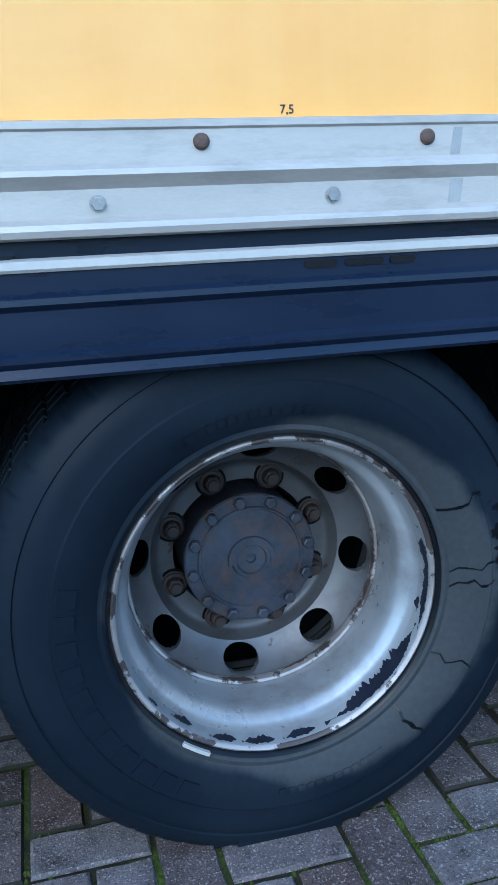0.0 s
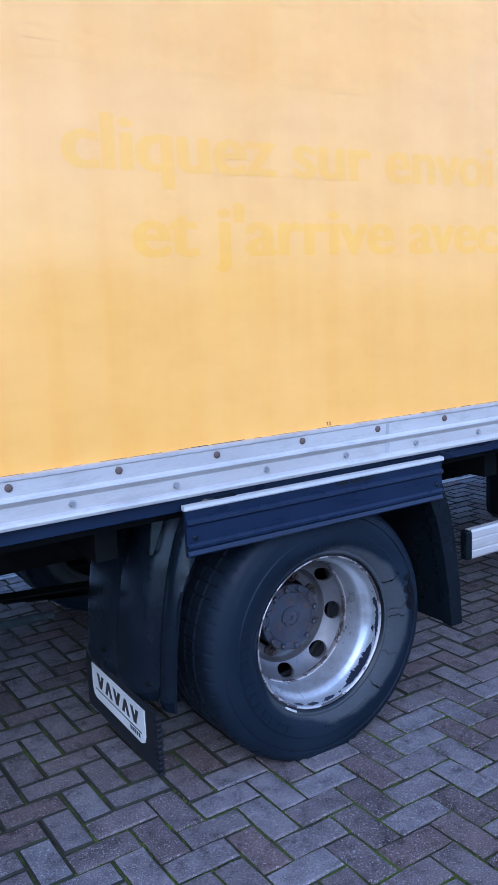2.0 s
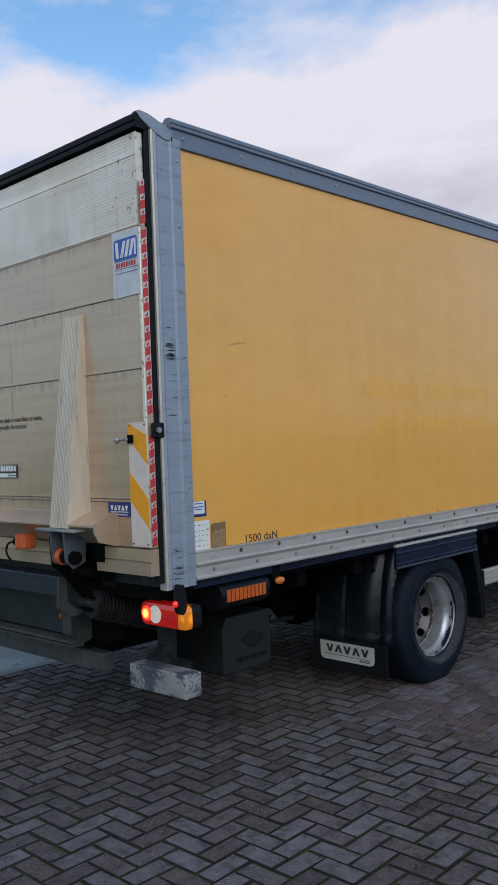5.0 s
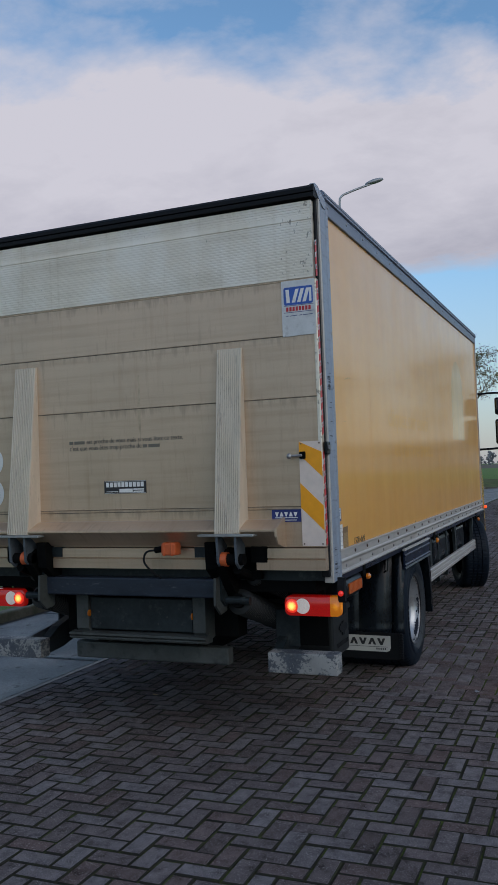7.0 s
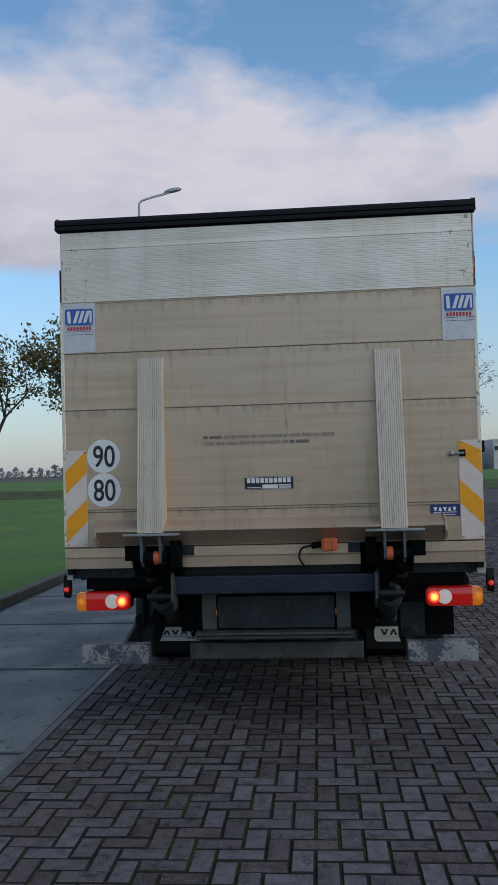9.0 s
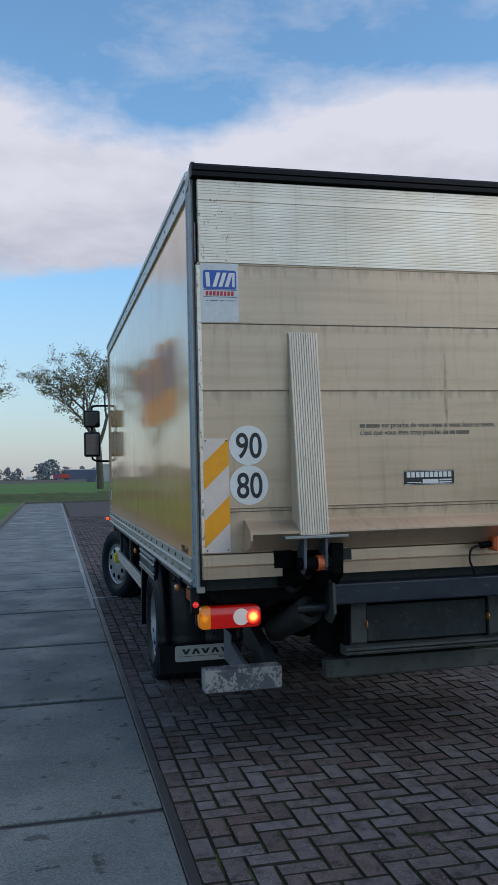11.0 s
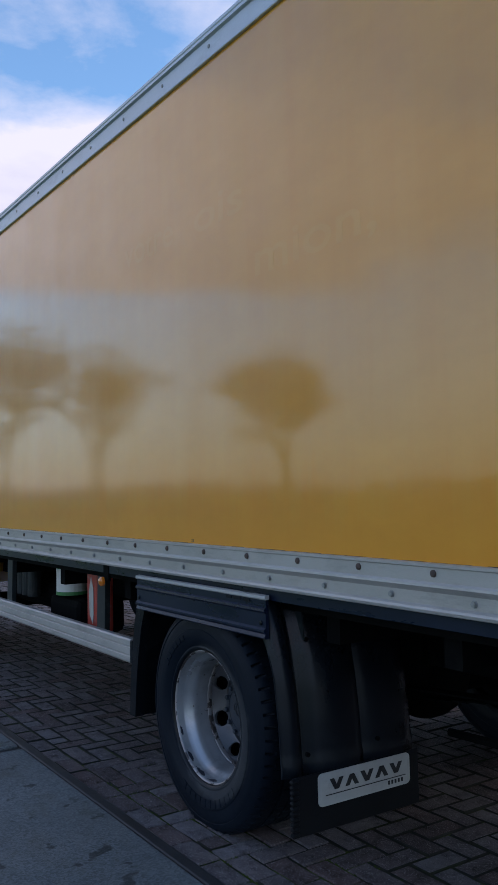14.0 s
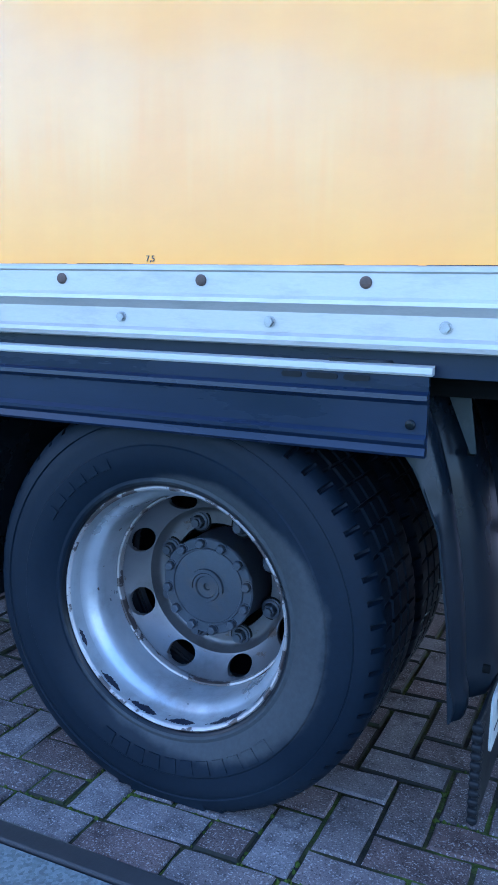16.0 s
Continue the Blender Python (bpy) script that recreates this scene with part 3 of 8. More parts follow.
def part(name, bm, material, parent, label="", at=(0, 0, 0), smooth=False, turn=None):
    """Links a bmesh (or shares a mesh) as one object under a thing or part. Vertices are relative to at, which is in the world."""
    if isinstance(bm, bmesh.types.BMesh):
        me = bpy.data.meshes.new(name)
        bmesh.ops.recalc_face_normals(bm, faces=bm.faces)
        bm.to_mesh(me)
        bm.free()
        if smooth:
            me.polygons.foreach_set("use_smooth", [True] * len(me.polygons))
            me.set_sharp_from_angle(angle=radians(35))
    else:
        me = bm
    if material and not me.materials:
        me.materials.append(material)
    ob = new(name, me)
    at = Vector(at)
    if parent is not None:
        ob.parent = parent
        base, spin = ORIGIN[parent.name]
        ob.location = spin.inverted() @ (at - base)
        ORIGIN[ob.name] = (at, spin)
    else:
        ob.location = at
        ORIGIN[ob.name] = (at, Matrix.Identity(3))
    if turn is not None:
        ob.rotation_euler = turn
        ORIGIN[ob.name] = (at, ORIGIN[ob.name][1] @ Euler(turn).to_matrix())
    if label:
        ob["label"] = label
    return ob


def thing(name, at, label, category, group="", kind=""):
    e = new(name)
    e.location = at
    e.empty_display_size = 0.2
    ORIGIN[e.name] = (Vector(at), Matrix.Identity(3))
    return tagged(e, label, category, group, kind)


def box(bm, lo, hi, bevel=0.0, seg=2, m=None):
    c = [(a + b) / 2 for a, b in zip(lo, hi)]
    s = [abs(b - a) for a, b in zip(lo, hi)]
    r = bmesh.ops.create_cube(bm, size=1, matrix=Matrix.Translation(c) @ Matrix.Diagonal((*s, 1)))
    vs = r["verts"]
    if bevel:
        es = list({e for v in vs for e in v.link_edges})
        r2 = bmesh.ops.bevel(bm, geom=es, offset=bevel, segments=seg, affect='EDGES', profile=0.5)
        vs = list({v for f in r2["faces"] for v in f.verts} | {v for v in vs if v.is_valid})
    if m is not None:
        bmesh.ops.transform(bm, matrix=m, verts=vs)
    return vs


def bx(lo, hi, bevel=0.0, seg=2):
    bm = bmesh.new()
    box(bm, lo, hi, bevel, seg)
    return bm


def prism(bm, pts, a, b, axis):
    """A closed outline pts swept from a to b along axis. For x: (y, z); for y: (x, z); for z: (x, y)."""
    def v3(p, s):
        return {"x": (s, p[0], p[1]), "y": (p[0], s, p[1]), "z": (p[0], p[1], s)}[axis]
    r0 = [bm.verts.new(v3(p, a)) for p in pts]
    r1 = [bm.verts.new(v3(p, b)) for p in pts]
    n = len(pts)
    for i in range(n):
        bm.faces.new((r0[i], r0[(i + 1) % n], r1[(i + 1) % n], r1[i]))
    bm.faces.new(r0)
    bm.faces.new(r1[::-1])
    return r0 + r1


def pr(pts, a, b, axis):
    bm = bmesh.new()
    prism(bm, pts, a, b, axis)
    return bm


def lathe(bm, pts, n=64, axis="y", ring=True):
    """Profile pts (radius, depth) turned about an axis through the origin."""
    rows = []
    for r, d in pts:
        row = []
        for i in range(n):
            a = 2 * math.pi * i / n
            row.append(bm.verts.new((r * math.cos(a), d, r * math.sin(a)) if axis == "y" else (r * math.cos(a), r * math.sin(a), d) if axis == "z" else (d, r * math.cos(a), r * math.sin(a))))
        rows.append(row)
    for p, q in zip(rows, rows[1:]):
        for i in range(n):
            bm.faces.new((p[i], p[(i + 1) % n], q[(i + 1) % n], q[i]))
    return rows


def cyl(bm, p, q, r, n=16, r2=None):
    p, q = Vector(p), Vector(q)
    d = q - p
    m = Matrix.Translation((p + q) / 2) @ d.to_track_quat('Z', 'Y').to_matrix().to_4x4()
    return bmesh.ops.create_cone(bm, cap_ends=True, segments=n, radius1=r, radius2=r if r2 is None else r2, depth=d.length, matrix=m)["verts"]


def cy(p, q, r, n=16, r2=None):
    bm = bmesh.new()
    cyl(bm, p, q, r, n, r2)
    return bm


def tube(points, r, parent, name, material, label="", n=8, res=6):
    """A bent tube or cable through points."""
    pts = [Vector(p) for p in points]
    fine = []
    for i in range(len(pts) - 1):
        p0, p1, p2, p3 = pts[max(i - 1, 0)], pts[i], pts[i + 1], pts[min(i + 2, len(pts) - 1)]
        for k in range(res):
            t = k / res
            fine.append(0.5 * ((2 * p1) + (p2 - p0) * t + (2 * p0 - 5 * p1 + 4 * p2 - p3) * t * t + (3 * p1 - p0 - 3 * p2 + p3) * t ** 3))
    fine.append(pts[-1])
    bm = bmesh.new()
    rows, up = [], Vector((0.3, 0.2, 0.93))
    for i, p in enumerate(fine):
        d = (fine[min(i + 1, len(fine) - 1)] - fine[max(i - 1, 0)]).normalized()
        u = d.cross(up)
        u = u.normalized() if u.length > 1e-4 else d.orthogonal().normalized()
        w = d.cross(u)
        rows.append([bm.verts.new(p + r * (math.cos(2 * math.pi * k / n) * u + math.sin(2 * math.pi * k / n) * w)) for k in range(n)])
    for a, b in zip(rows, rows[1:]):
        for k in range(n):
            bm.faces.new((a[k], a[(k + 1) % n], b[(k + 1) % n], b[k]))
    bm.faces.new(rows[0])
    bm.faces.new(rows[-1][::-1])
    return part(name, bm, material, parent, label, smooth=True)


def lettering(name, body, size, material, parent, at, turn, width=None, align='LEFT', depth=0.0008, label="", bold=0.0):
    """Printed words as a thin mesh, from the built-in font."""
    cu = bpy.data.curves.new(name, 'FONT')
    cu.body, cu.size, cu.align_x, cu.extrude, cu.offset = body, size, align, depth, bold * size
    tmp = bpy.data.objects.new(name, cu)
    scene.collection.objects.link(tmp)
    me = bpy.data.meshes.new_from_object(tmp.evaluated_get(bpy.context.evaluated_depsgraph_get()))
    scene.collection.objects.unlink(tmp)
    bpy.data.objects.remove(tmp)
    if width:
        xs = [v.co.x for v in me.vertices]
        k = width / (max(xs) - min(xs))
        for v in me.vertices:
            v.co.x *= k
    me.materials.clear()
    return part(name, me, material, parent, label, at=at, turn=turn)


RIGHT_FACE = (radians(90), 0, 0)                 # reads along +x on a face that looks to -y
LEFT_FACE = (radians(90), 0, radians(180))       # reads along -x on a face that looks to +y
REAR_FACE = (radians(90), 0, radians(-90))       # reads along -y on a face that looks to -x


def flat_shape(bm, pts, at, axis, depth=0.0012):
    """A thin raised shape from pts (u, v) at the plane's offset; u runs along the face's reading direction."""
    if axis == "rear":
        f = lambda u, v, d: (at - d, -u, v)
    elif axis == "right":
        f = lambda u, v, d: (u, at - d, v)
    else:
        f = lambda u, v, d: (-u, at + d, v)
    a = [bm.verts.new(f(u, v, depth)) for u, v in pts]
    b = [bm.verts.new(f(u, v, 0)) for u, v in pts]
    n = len(pts)
    bm.faces.new(a)
    for i in range(n):
        bm.faces.new((a[i], a[(i + 1) % n], b[(i + 1) % n], b[i]))


def pieces(name, bm, material, parent, label=""):
    """Every loose island of bm becomes a part of its own."""
    left = set(bm.faces)
    while left:
        stack, isle = [next(f for f in bm.faces if f in left)], []
        while stack:
            f = stack.pop()
            if f in left:
                left.discard(f)
                isle.append(f)
                stack += [g for e in f.edges for g in e.link_faces if g in left]
        one, seen = bmesh.new(), {}
        for f in isle:
            for v in f.verts:
                if v not in seen:
                    seen[v] = one.verts.new(v.co)
            one.faces.new([seen[v] for v in f.verts])
        part(name, one, material, parent, label)
    bm.free()


def rounded(u0, v0, u1, v1, r, n=5):
    pts = []
    for cx, cz, s in ((u1 - r, v1 - r, 0), (u0 + r, v1 - r, 90), (u0 + r, v0 + r, 180), (u1 - r, v0 + r, 270)):
        for i in range(n + 1):
            a = radians(s + 90 * i / n)
            pts.append((cx + r * math.cos(a), cz + r * math.sin(a)))
    return pts


# ---- ground ----
P = 0.103                        # brick pitch; a brick with its joint is P by 2 P
BX, BY = 2.165, -0.245           # a corner of the herringbone
SLAB_Y0, SLAB_Y1, SLAB_X, SLAB_L = 2.69, 4.74, 1.917, 2.055


def brick_stone():
    m = bpy.data.materials.new("purple-grey clinker brick")
    nt, N, L, p = links(m)
    v = coords(nt)
    info = N("ShaderNodeObjectInfo")
    geo = N("ShaderNodeNewGeometry")
    rnd = N("ShaderNodeMath"); rnd.operation = 'ADD'
    L(info.outputs["Random"], rnd.inputs[0]); L(geo.outputs["Random Per Island"], rnd.inputs[1])
    fr = N("ShaderNodeMath"); fr.operation = 'FRACT'
    L(rnd.outputs[0], fr.inputs[0])
    col = ramp(nt, fr.outputs[0], [(0.0, (0.100, 0.079, 0.078)), (0.3, (0.125, 0.106, 0.107)), (0.62, (0.155, 0.141, 0.146)), (0.84, (0.115, 0.081, 0.077)), (1.0, (0.083, 0.066, 0.065))])
    wide = ramp(nt, tex(nt, v, 0.8, 5), [(0.3, (0.78,) * 3), (0.7, (1.1,) * 3)])
    col = mixc(nt, 1.0, col, wide, 'MULTIPLY')
    blot = ramp(nt, tex(nt, v, 13, 6, 0.65), [(0.32, (0.50, 0.48, 0.46)), (0.46, (0.95, 0.95, 0.95)), (0.68, (1.35, 1.34, 1.33))])
    col = mixc(nt, 1.0, col, blot, 'MULTIPLY')
    damp = ramp(nt, tex(nt, v, 5.2, 4, 0.6), [(0.31, (0.50, 0.50, 0.52)), (0.38, (1, 1, 1))])
    col = mixc(nt, 1.0, col, damp, 'MULTIPLY')
    few = ramp(nt, tex(nt, v, 70, 3), [(0.42, (0.12,) * 3), (0.58, (0.45,) * 3)])
    dot = ramp(nt, tex(nt, v, 230, 3, 0.5), [(0.56, (0, 0, 0)), (0.62, (1, 1, 1))])
    speck = mixc(nt, 1.0, few, dot, 'MULTIPLY')
    col = mixc(nt, speck, col, (0.52, 0.49, 0.48))
    pit = ramp(nt, tex(nt, v, 210, 4, 0.6), [(0.34, (0.45,) * 3), (0.44, (1, 1, 1))])
    col = mixc(nt, 1.0, col, pit, 'MULTIPLY')
    L(col, p.inputs["Base Color"])
    L(ramp(nt, tex(nt, v, 3, 5), [(0.35, (0.72,) * 3), (0.7, (0.92,) * 3)]), p.inputs["Roughness"])
    p.inputs["Specular IOR Level"].default_value = 0.02
    L(bump(nt, tex(nt, v, 95, 6, 0.75), 0.9, 0.006), p.inputs["Normal"])
    return m


def joint_sand():
    m = bpy.data.materials.new("mossy joint sand")
    nt, N, L, p = links(m)
    v = coords(nt)
    a = tex(nt, v, 5.0, 7, 0.65)
    col = ramp(nt, a, [(0.38, (0.034, 0.030, 0.025)), (0.50, (0.050, 0.052, 0.024)), (0.62, (0.080, 0.115, 0.024))])
    g = ramp(nt, tex(nt, v, 170, 4), [(0.3, (0.5,) * 3), (0.7, (1.1,) * 3)])
    L(mixc(nt, 1.0, col, g, 'MULTIPLY'), p.inputs["Base Color"])
    p.inputs["Roughness"].default_value = 0.95
    p.inputs["Specular IOR Level"].default_value = 0.1
    L(bump(nt, tex(nt, v, 120, 5, 0.7), 0.8, 0.006), p.inputs["Normal"])
    return m


def concrete():
    m = bpy.data.materials.new("worn concrete slab")
    nt, N, L, p = links(m)
    v = coords(nt)
    col = ramp(nt, tex(nt, v, 1.1, 6), [(0.3, (0.094, 0.113, 0.117)), (0.7, (0.146, 0.167, 0.170))])
    stain = ramp(nt, tex(nt, v, 3.4, 8, 0.7), [(0.30, (0.52, 0.53, 0.47)), (0.46, (1, 1, 1))])
    col = mixc(nt, 1.0, col, stain, 'MULTIPLY')
    vo = N("ShaderNodeTexVoronoi"); vo.inputs["Scale"].default_value = 150
    L(v, vo.inputs["Vector"])
    st = ramp(nt, vo.outputs["Color"], [(0.2, (0.55,) * 3), (0.8, (1.30,) * 3)])
    col = mixc(nt, 0.8, col, st, 'MULTIPLY')
    L(col, p.inputs["Base Color"])
    spot = ramp(nt, tex(nt, v, 7.5, 3, 0.5), [(0.63, (1, 1, 1)), (0.67, (0.27, 0.29, 0.27))])
    L(mixc(nt, 1.0, col, spot, 'MULTIPLY'), p.inputs["Base Color"])
    L(ramp(nt, tex(nt, v, 1.7, 5), [(0.38, (0.46,) * 3), (0.60, (0.72,) * 3)]), p.inputs["Roughness"])
    L(bump(nt, tex(nt, v, 190, 5, 0.7), 0.5, 0.003), p.inputs["Normal"])
    return m


M["brick"], M["sand"], M["slab"] = brick_stone(), joint_sand(), concrete()
M["far_brick"] = mat("distant brick paving", (0.088, 0.070, 0.068), 0.75, 0, 0.15, 0.5, 14, 0.3, (0.075, 0.065, 0.062), 0.4, spec=0.15)
M["grime"] = mat("grimy brick edge", (0.030, 0.029, 0.025), 0.95, 0, 0.3, 3, 60, 0.3, (0.035, 0.045, 0.016), 0.4, spec=0.1)
M["moss"] = mat("green moss", (0.058, 0.085, 0.016), 0.95, 0, 0.45, 30, 300, 0.6, (0.045, 0.055, 0.018), 0.4, dist=0.004, spec=0.1)
M["pale_streak"] = mat("mottled pale marks and wet sheen", (0.34, 0.35, 0.36), 0.6, 0, 0.2, 3, 60, 0.2, (0.15, 0.155, 0.16), 0.75)
M["edge"] = mat("black slab edge seal", (0.026, 0.026, 0.028), 0.48, 0.0, 0.25, 4, 80, 0.3)
M["grass"] = mat("short mown grass", (0.075, 0.185, 0.018), 0.9, 0, 0.3, 0.25, 30, 0.8, (0.09, 0.10, 0.03), 0.35, dist=0.03)
M["bank"] = mat("rough autumn bank", (0.075, 0.115, 0.028), 0.95, 0, 0.4, 0.9, 9, 1.0, (0.13, 0.085, 0.045), 0.5, dist=0.1)
M["field"] = mat("ploughed brown field", (0.085, 0.065, 0.045), 0.95, 0, 0.2, 0.05, 2, 0.5)
M["kerb"] = mat("mossy kerb stone", (0.14, 0.13, 0.10), 0.85, 0, 0.3, 2, 40, 0.5, (0.05, 0.07, 0.025), 0.6)


def plane(name, x0, y0, x1, y1, z, material, label):
    bm = bmesh.new()
    bm.faces.new([bm.verts.new(p) for p in ((x0, y0, z), (x1, y0, z), (x1, y1, z), (x0, y1, z))])
    return tagged(part(name, bm, material, None), label, "ground", kind="structure")


ground = plane("ground", -900, -900, 1500, 900, -0.10, M["grass"], "wide flat green meadow reaching the horizon")
pavement = plane("pavement", -40, -45, 49, 2.69, -0.008, M["sand"], "dark mossy joint bed of the herringbone brick yard")


# ---- the lorry ----
W = 2.46                                   # right side at y = 0, left side at y = W, tail at x = 0
BOX_FRONT = 6.85
RISE = 0.0145                             # the roof edge climbs this much per metre towards the cab
truck = thing("box_truck", (3.7, 1.23, 0), "yellow box lorry with raised beige tail lift on brick paving", "truck")


def two_sides(fn):
    """Calls fn(side, y) for the right (-1) and left (+1) side; y(o) is the place o metres outside the side's plane."""
    fn(-1, lambda o: -o)
    fn(1, lambda o: W + o)


def body_shell():
    bm = bmesh.new()
    box(bm, (0.14, 0.035, 0.985), (BOX_FRONT - 0.01, W - 0.035, 3.12))
    ob = part("cargo_body", bm, M["greysteel"], truck, "closed box body of the lorry")
    ob2 = part("box_roof", bx((0.10, 0.02, 3.12), (BOX_FRONT, W - 0.02, 3.15), 0.01), M["greysteel"], truck)
    for o in (ob, ob2):
        for v in o.data.vertices:
            if v.co.z > 2.5:
                v.co.z += RISE * (v.co.x - 0.265)
    bm = bmesh.new()
    box(bm, (0.12, 0.10, 0.90), (BOX_FRONT - 0.05, W - 0.10, 0.985))
    part("floor_frame", bm, M["black"], truck)
    for y in (0.78, 1.60):
        part("chassis_rail", bx((0.12, y, 0.62), (8.2, y + 0.08, 0.90), 0.006), M["black"], truck)
    for x in (0.5, 1.2, 1.75, 3.4, 4.3, 5.3, 6.3):
        part("cross_member", bx((x, 0.15, 0.80), (x + 0.07, W - 0.15, 0.90)), M["black"], truck)


RAIL = [(0.004, 1.122), (0.010, 1.120), (0.010, 1.112), (0.006, 1.109), (0.006, 1.070), (0.013, 1.064), (0.014, 1.057), (0.001, 1.041),
        (0.001, 1.006), (0.011, 1.000), (0.014, 0.993), (0.012, 0.985), (0.004, 0.982), (-0.035, 0.982), (-0.035, 1.122)]


def bolt_mesh(r, h, hexed):
    bm = bmesh.new()
    if hexed:
        lathe_pts = [(r * 1.25, 0), (r * 1.25, -0.002), (r * 1.0, -0.002), (r * 0.95, -h)]
        rows = lathe(bm, lathe_pts[:2], 14)
        bm.faces.new(rows[1])
        rows = lathe(bm, lathe_pts[2:], 6)
        bm.faces.new(rows[1])
    else:
        rows = lathe(bm, [(r, 0), (r * 0.96, -h * 0.5), (r * 0.72, -h * 0.85), (r * 0.35, -h)], 14)
        bm.faces.new(rows[-1])
    me = bpy.data.meshes.new("bolt")
    bmesh.ops.recalc_face_normals(bm, faces=bm.faces)
    bm.to_mesh(me)
    bm.free()
    return me


def side(sgn, y):
    lab = "weathered aluminium bottom rail"
    pts = [(y(o), z) for o, z in RAIL]
    rail = part("bottom_rail", pr(pts, 0.268, BOX_FRONT, "x"), M["rail"], truck, lab)
    part("side_panel", bx((0.262, min(y(-0.010), y(-0.045)), 1.10), (BOX_FRONT - 0.03, max(y(-0.010), y(-0.045)), 3.06)), M["yellow" if sgn < 0 else "yellow_shade_tint"], truck, "faded yellow side panel")
    # top rail of blue-grey profile with a rounded roof edge
    def sloped(ob):
        for v in ob.data.vertices:
            if v.co.z > 2.5:
                v.co.z += RISE * (v.co.x - 0.265)
        return ob
    sloped(bpy.data.objects["side_panel" if sgn < 0 else "side_panel.001"])
    top = [(0.002, 3.040), (0.004, 3.044), (0.004, 3.118), (0.016, 3.124), (0.016, 3.136), (0.006, 3.140), (0.012, 3.148), (0.012, 3.160),
           (0.0, 3.172), (-0.03, 3.176), (-0.06, 3.15), (-0.03, 3.04)]
    tr = part("top_rail", pr([(y(o), z) for o, z in top], 0.208, BOX_FRONT, "x"), M["rail_shaded" if sgn < 0 else "rail_lit"], truck, "metal roof-edge rail")
    sloped(tr)
    sloped(part("front_trim", bx((BOX_FRONT - 0.03, min(y(0.004), y(-0.04)), 1.12), (BOX_FRONT, max(y(0.004), y(-0.04)), 3.04)), M["rail"], truck))
    # rear corner post: outer web, step and inner web
    post = [(0.088, -0.03), (0.088, 0.004), (0.100, 0.010), (0.112, 0.004), (0.185, 0.004), (0.198, 0.010), (0.206, 0.010), (0.214, 0.002), (0.262, 0.002), (0.266, -0.008), (0.262, -0.03)]
    out = 0.010 if sgn < 0 else 0.0         # the right post stands a little prouder
    pst = part("corner_post", pr([(x, y(o + (out if o > 0 else 0))) for x, o in post], 0.965, 3.072, "z"), M["post"], truck, "scuffed blue-grey corner post")
    part("post_edge", pr([(x, y(o + (out if o > 0 else 0))) for x, o in ((0.074, -0.03), (0.074, 0.004), (0.082, 0.010), (0.0875, 0.008), (0.0875, -0.03))], 0.965, 3.09, "z"), M["rail"], truck)
    part("rubber_seal", bx((0.044, min(y(out - 0.004), y(-0.04)), 1.00), (0.0735, max(y(out - 0.004), y(-0.04)), 3.09), 0.004), M["rubber"], truck)
    gus = [(-0.010, 3.140), (0.010, 3.149), (0.06, 3.146), (0.12, 3.128), (0.205, 3.098), (0.205, 3.052), (0.150, 3.052), (0.075, 3.082), (0.010, 3.118)]
    part("roof_corner_gusset", pr(gus, y(0.010 + out), y(-0.006), "y"), M["post"], truck)
    # black rub marks across the right post
    if sgn < 0:
        rnd = random.Random(14)
        for i in range(44):
            z = rnd.choice((rnd.uniform(2.02, 2.10), rnd.uniform(1.75, 2.62), rnd.uniform(1.00, 1.16)))
            a = rnd.uniform(0.112, 0.150)
            l, h = rnd.uniform(0.02, 0.07), rnd.uniform(0.0012, 0.0045)
            bm = bmesh.new()
            flat_shape(bm, [(a, z), (a + l, z + rnd.uniform(-0.003, 0.003)), (a + l * 0.96, z + h), (a + l * 0.3, z + h * 1.4), (a, z + h * 0.4)], y(0.014) - 0.0001, "right", 0.0006)
            part("rub_mark", bm, M["rub"], pst)
    # fixings
    dark, hexb, riv = BOLTS[:3]
    flip = (0, 0, 0) if sgn < 0 else (0, 0, radians(180))
    k = -6
    while 2.393 + 0.3105 * k < BOX_FRONT - 0.05:
        x = 2.393 + 0.3105 * k + REAR_PITCH[sgn].get(k, 0.0)
        if x > 0.28:
            part("coach_bolt", dark, None, rail, at=(x, y(0.0055), 1.094), turn=flip)
        x = 2.258 + 0.3112 * k
        if 0.28 < x < BOX_FRONT - 0.05:
            part("hex_bolt", hexb, None, rail, at=(x, y(0.0005), 1.0235), turn=flip)
        k += 1
    for i in range(17):
        part("rivet", riv, None, tr, at=(0.29 + 0.401 * i, y(0.0035), 3.088 + RISE * 0.401 * i), turn=flip)
    for i in range(7):
        part("rivet", riv, None, pst, at=(0.238, y(0.0015 + out), 1.121 + 0.3078 * i), turn=flip)
    # skirt over the rear wheel with its pale top strip
    sk = [(0.0, 0.945), (0.006, 0.943), (0.006, 0.918), (0.014, 0.912), (0.015, 0.904), (0.007, 0.896), (0.007, 0.846), (0.016, 0.839), (0.016, 0.832),
          (0.009, 0.824), (0.014, 0.812), (0.010, 0.807), (-0.006, 0.807), (-0.006, 0.945)]
    skirt = part("wheel_skirt", pr([(y(o), z) for o, z in sk], 1.968, 3.000, "x"), M["skirt"], truck, "navy-black ribbed plastic wheel skirt")
    part("top_strip", pr([(y(o), z) for o, z in ((-0.006, 0.946), (0.010, 0.944), (0.013, 0.948), (0.012, 0.958), (-0.006, 0.961))], 1.962, 3.004, "x"), M["strip"], skirt, "pale aluminium strip")
    for x in (1.995, 2.975):
        part("rivet", BOLTS[3], None, skirt, at=(x, y(0.008), 0.862), turn=flip)
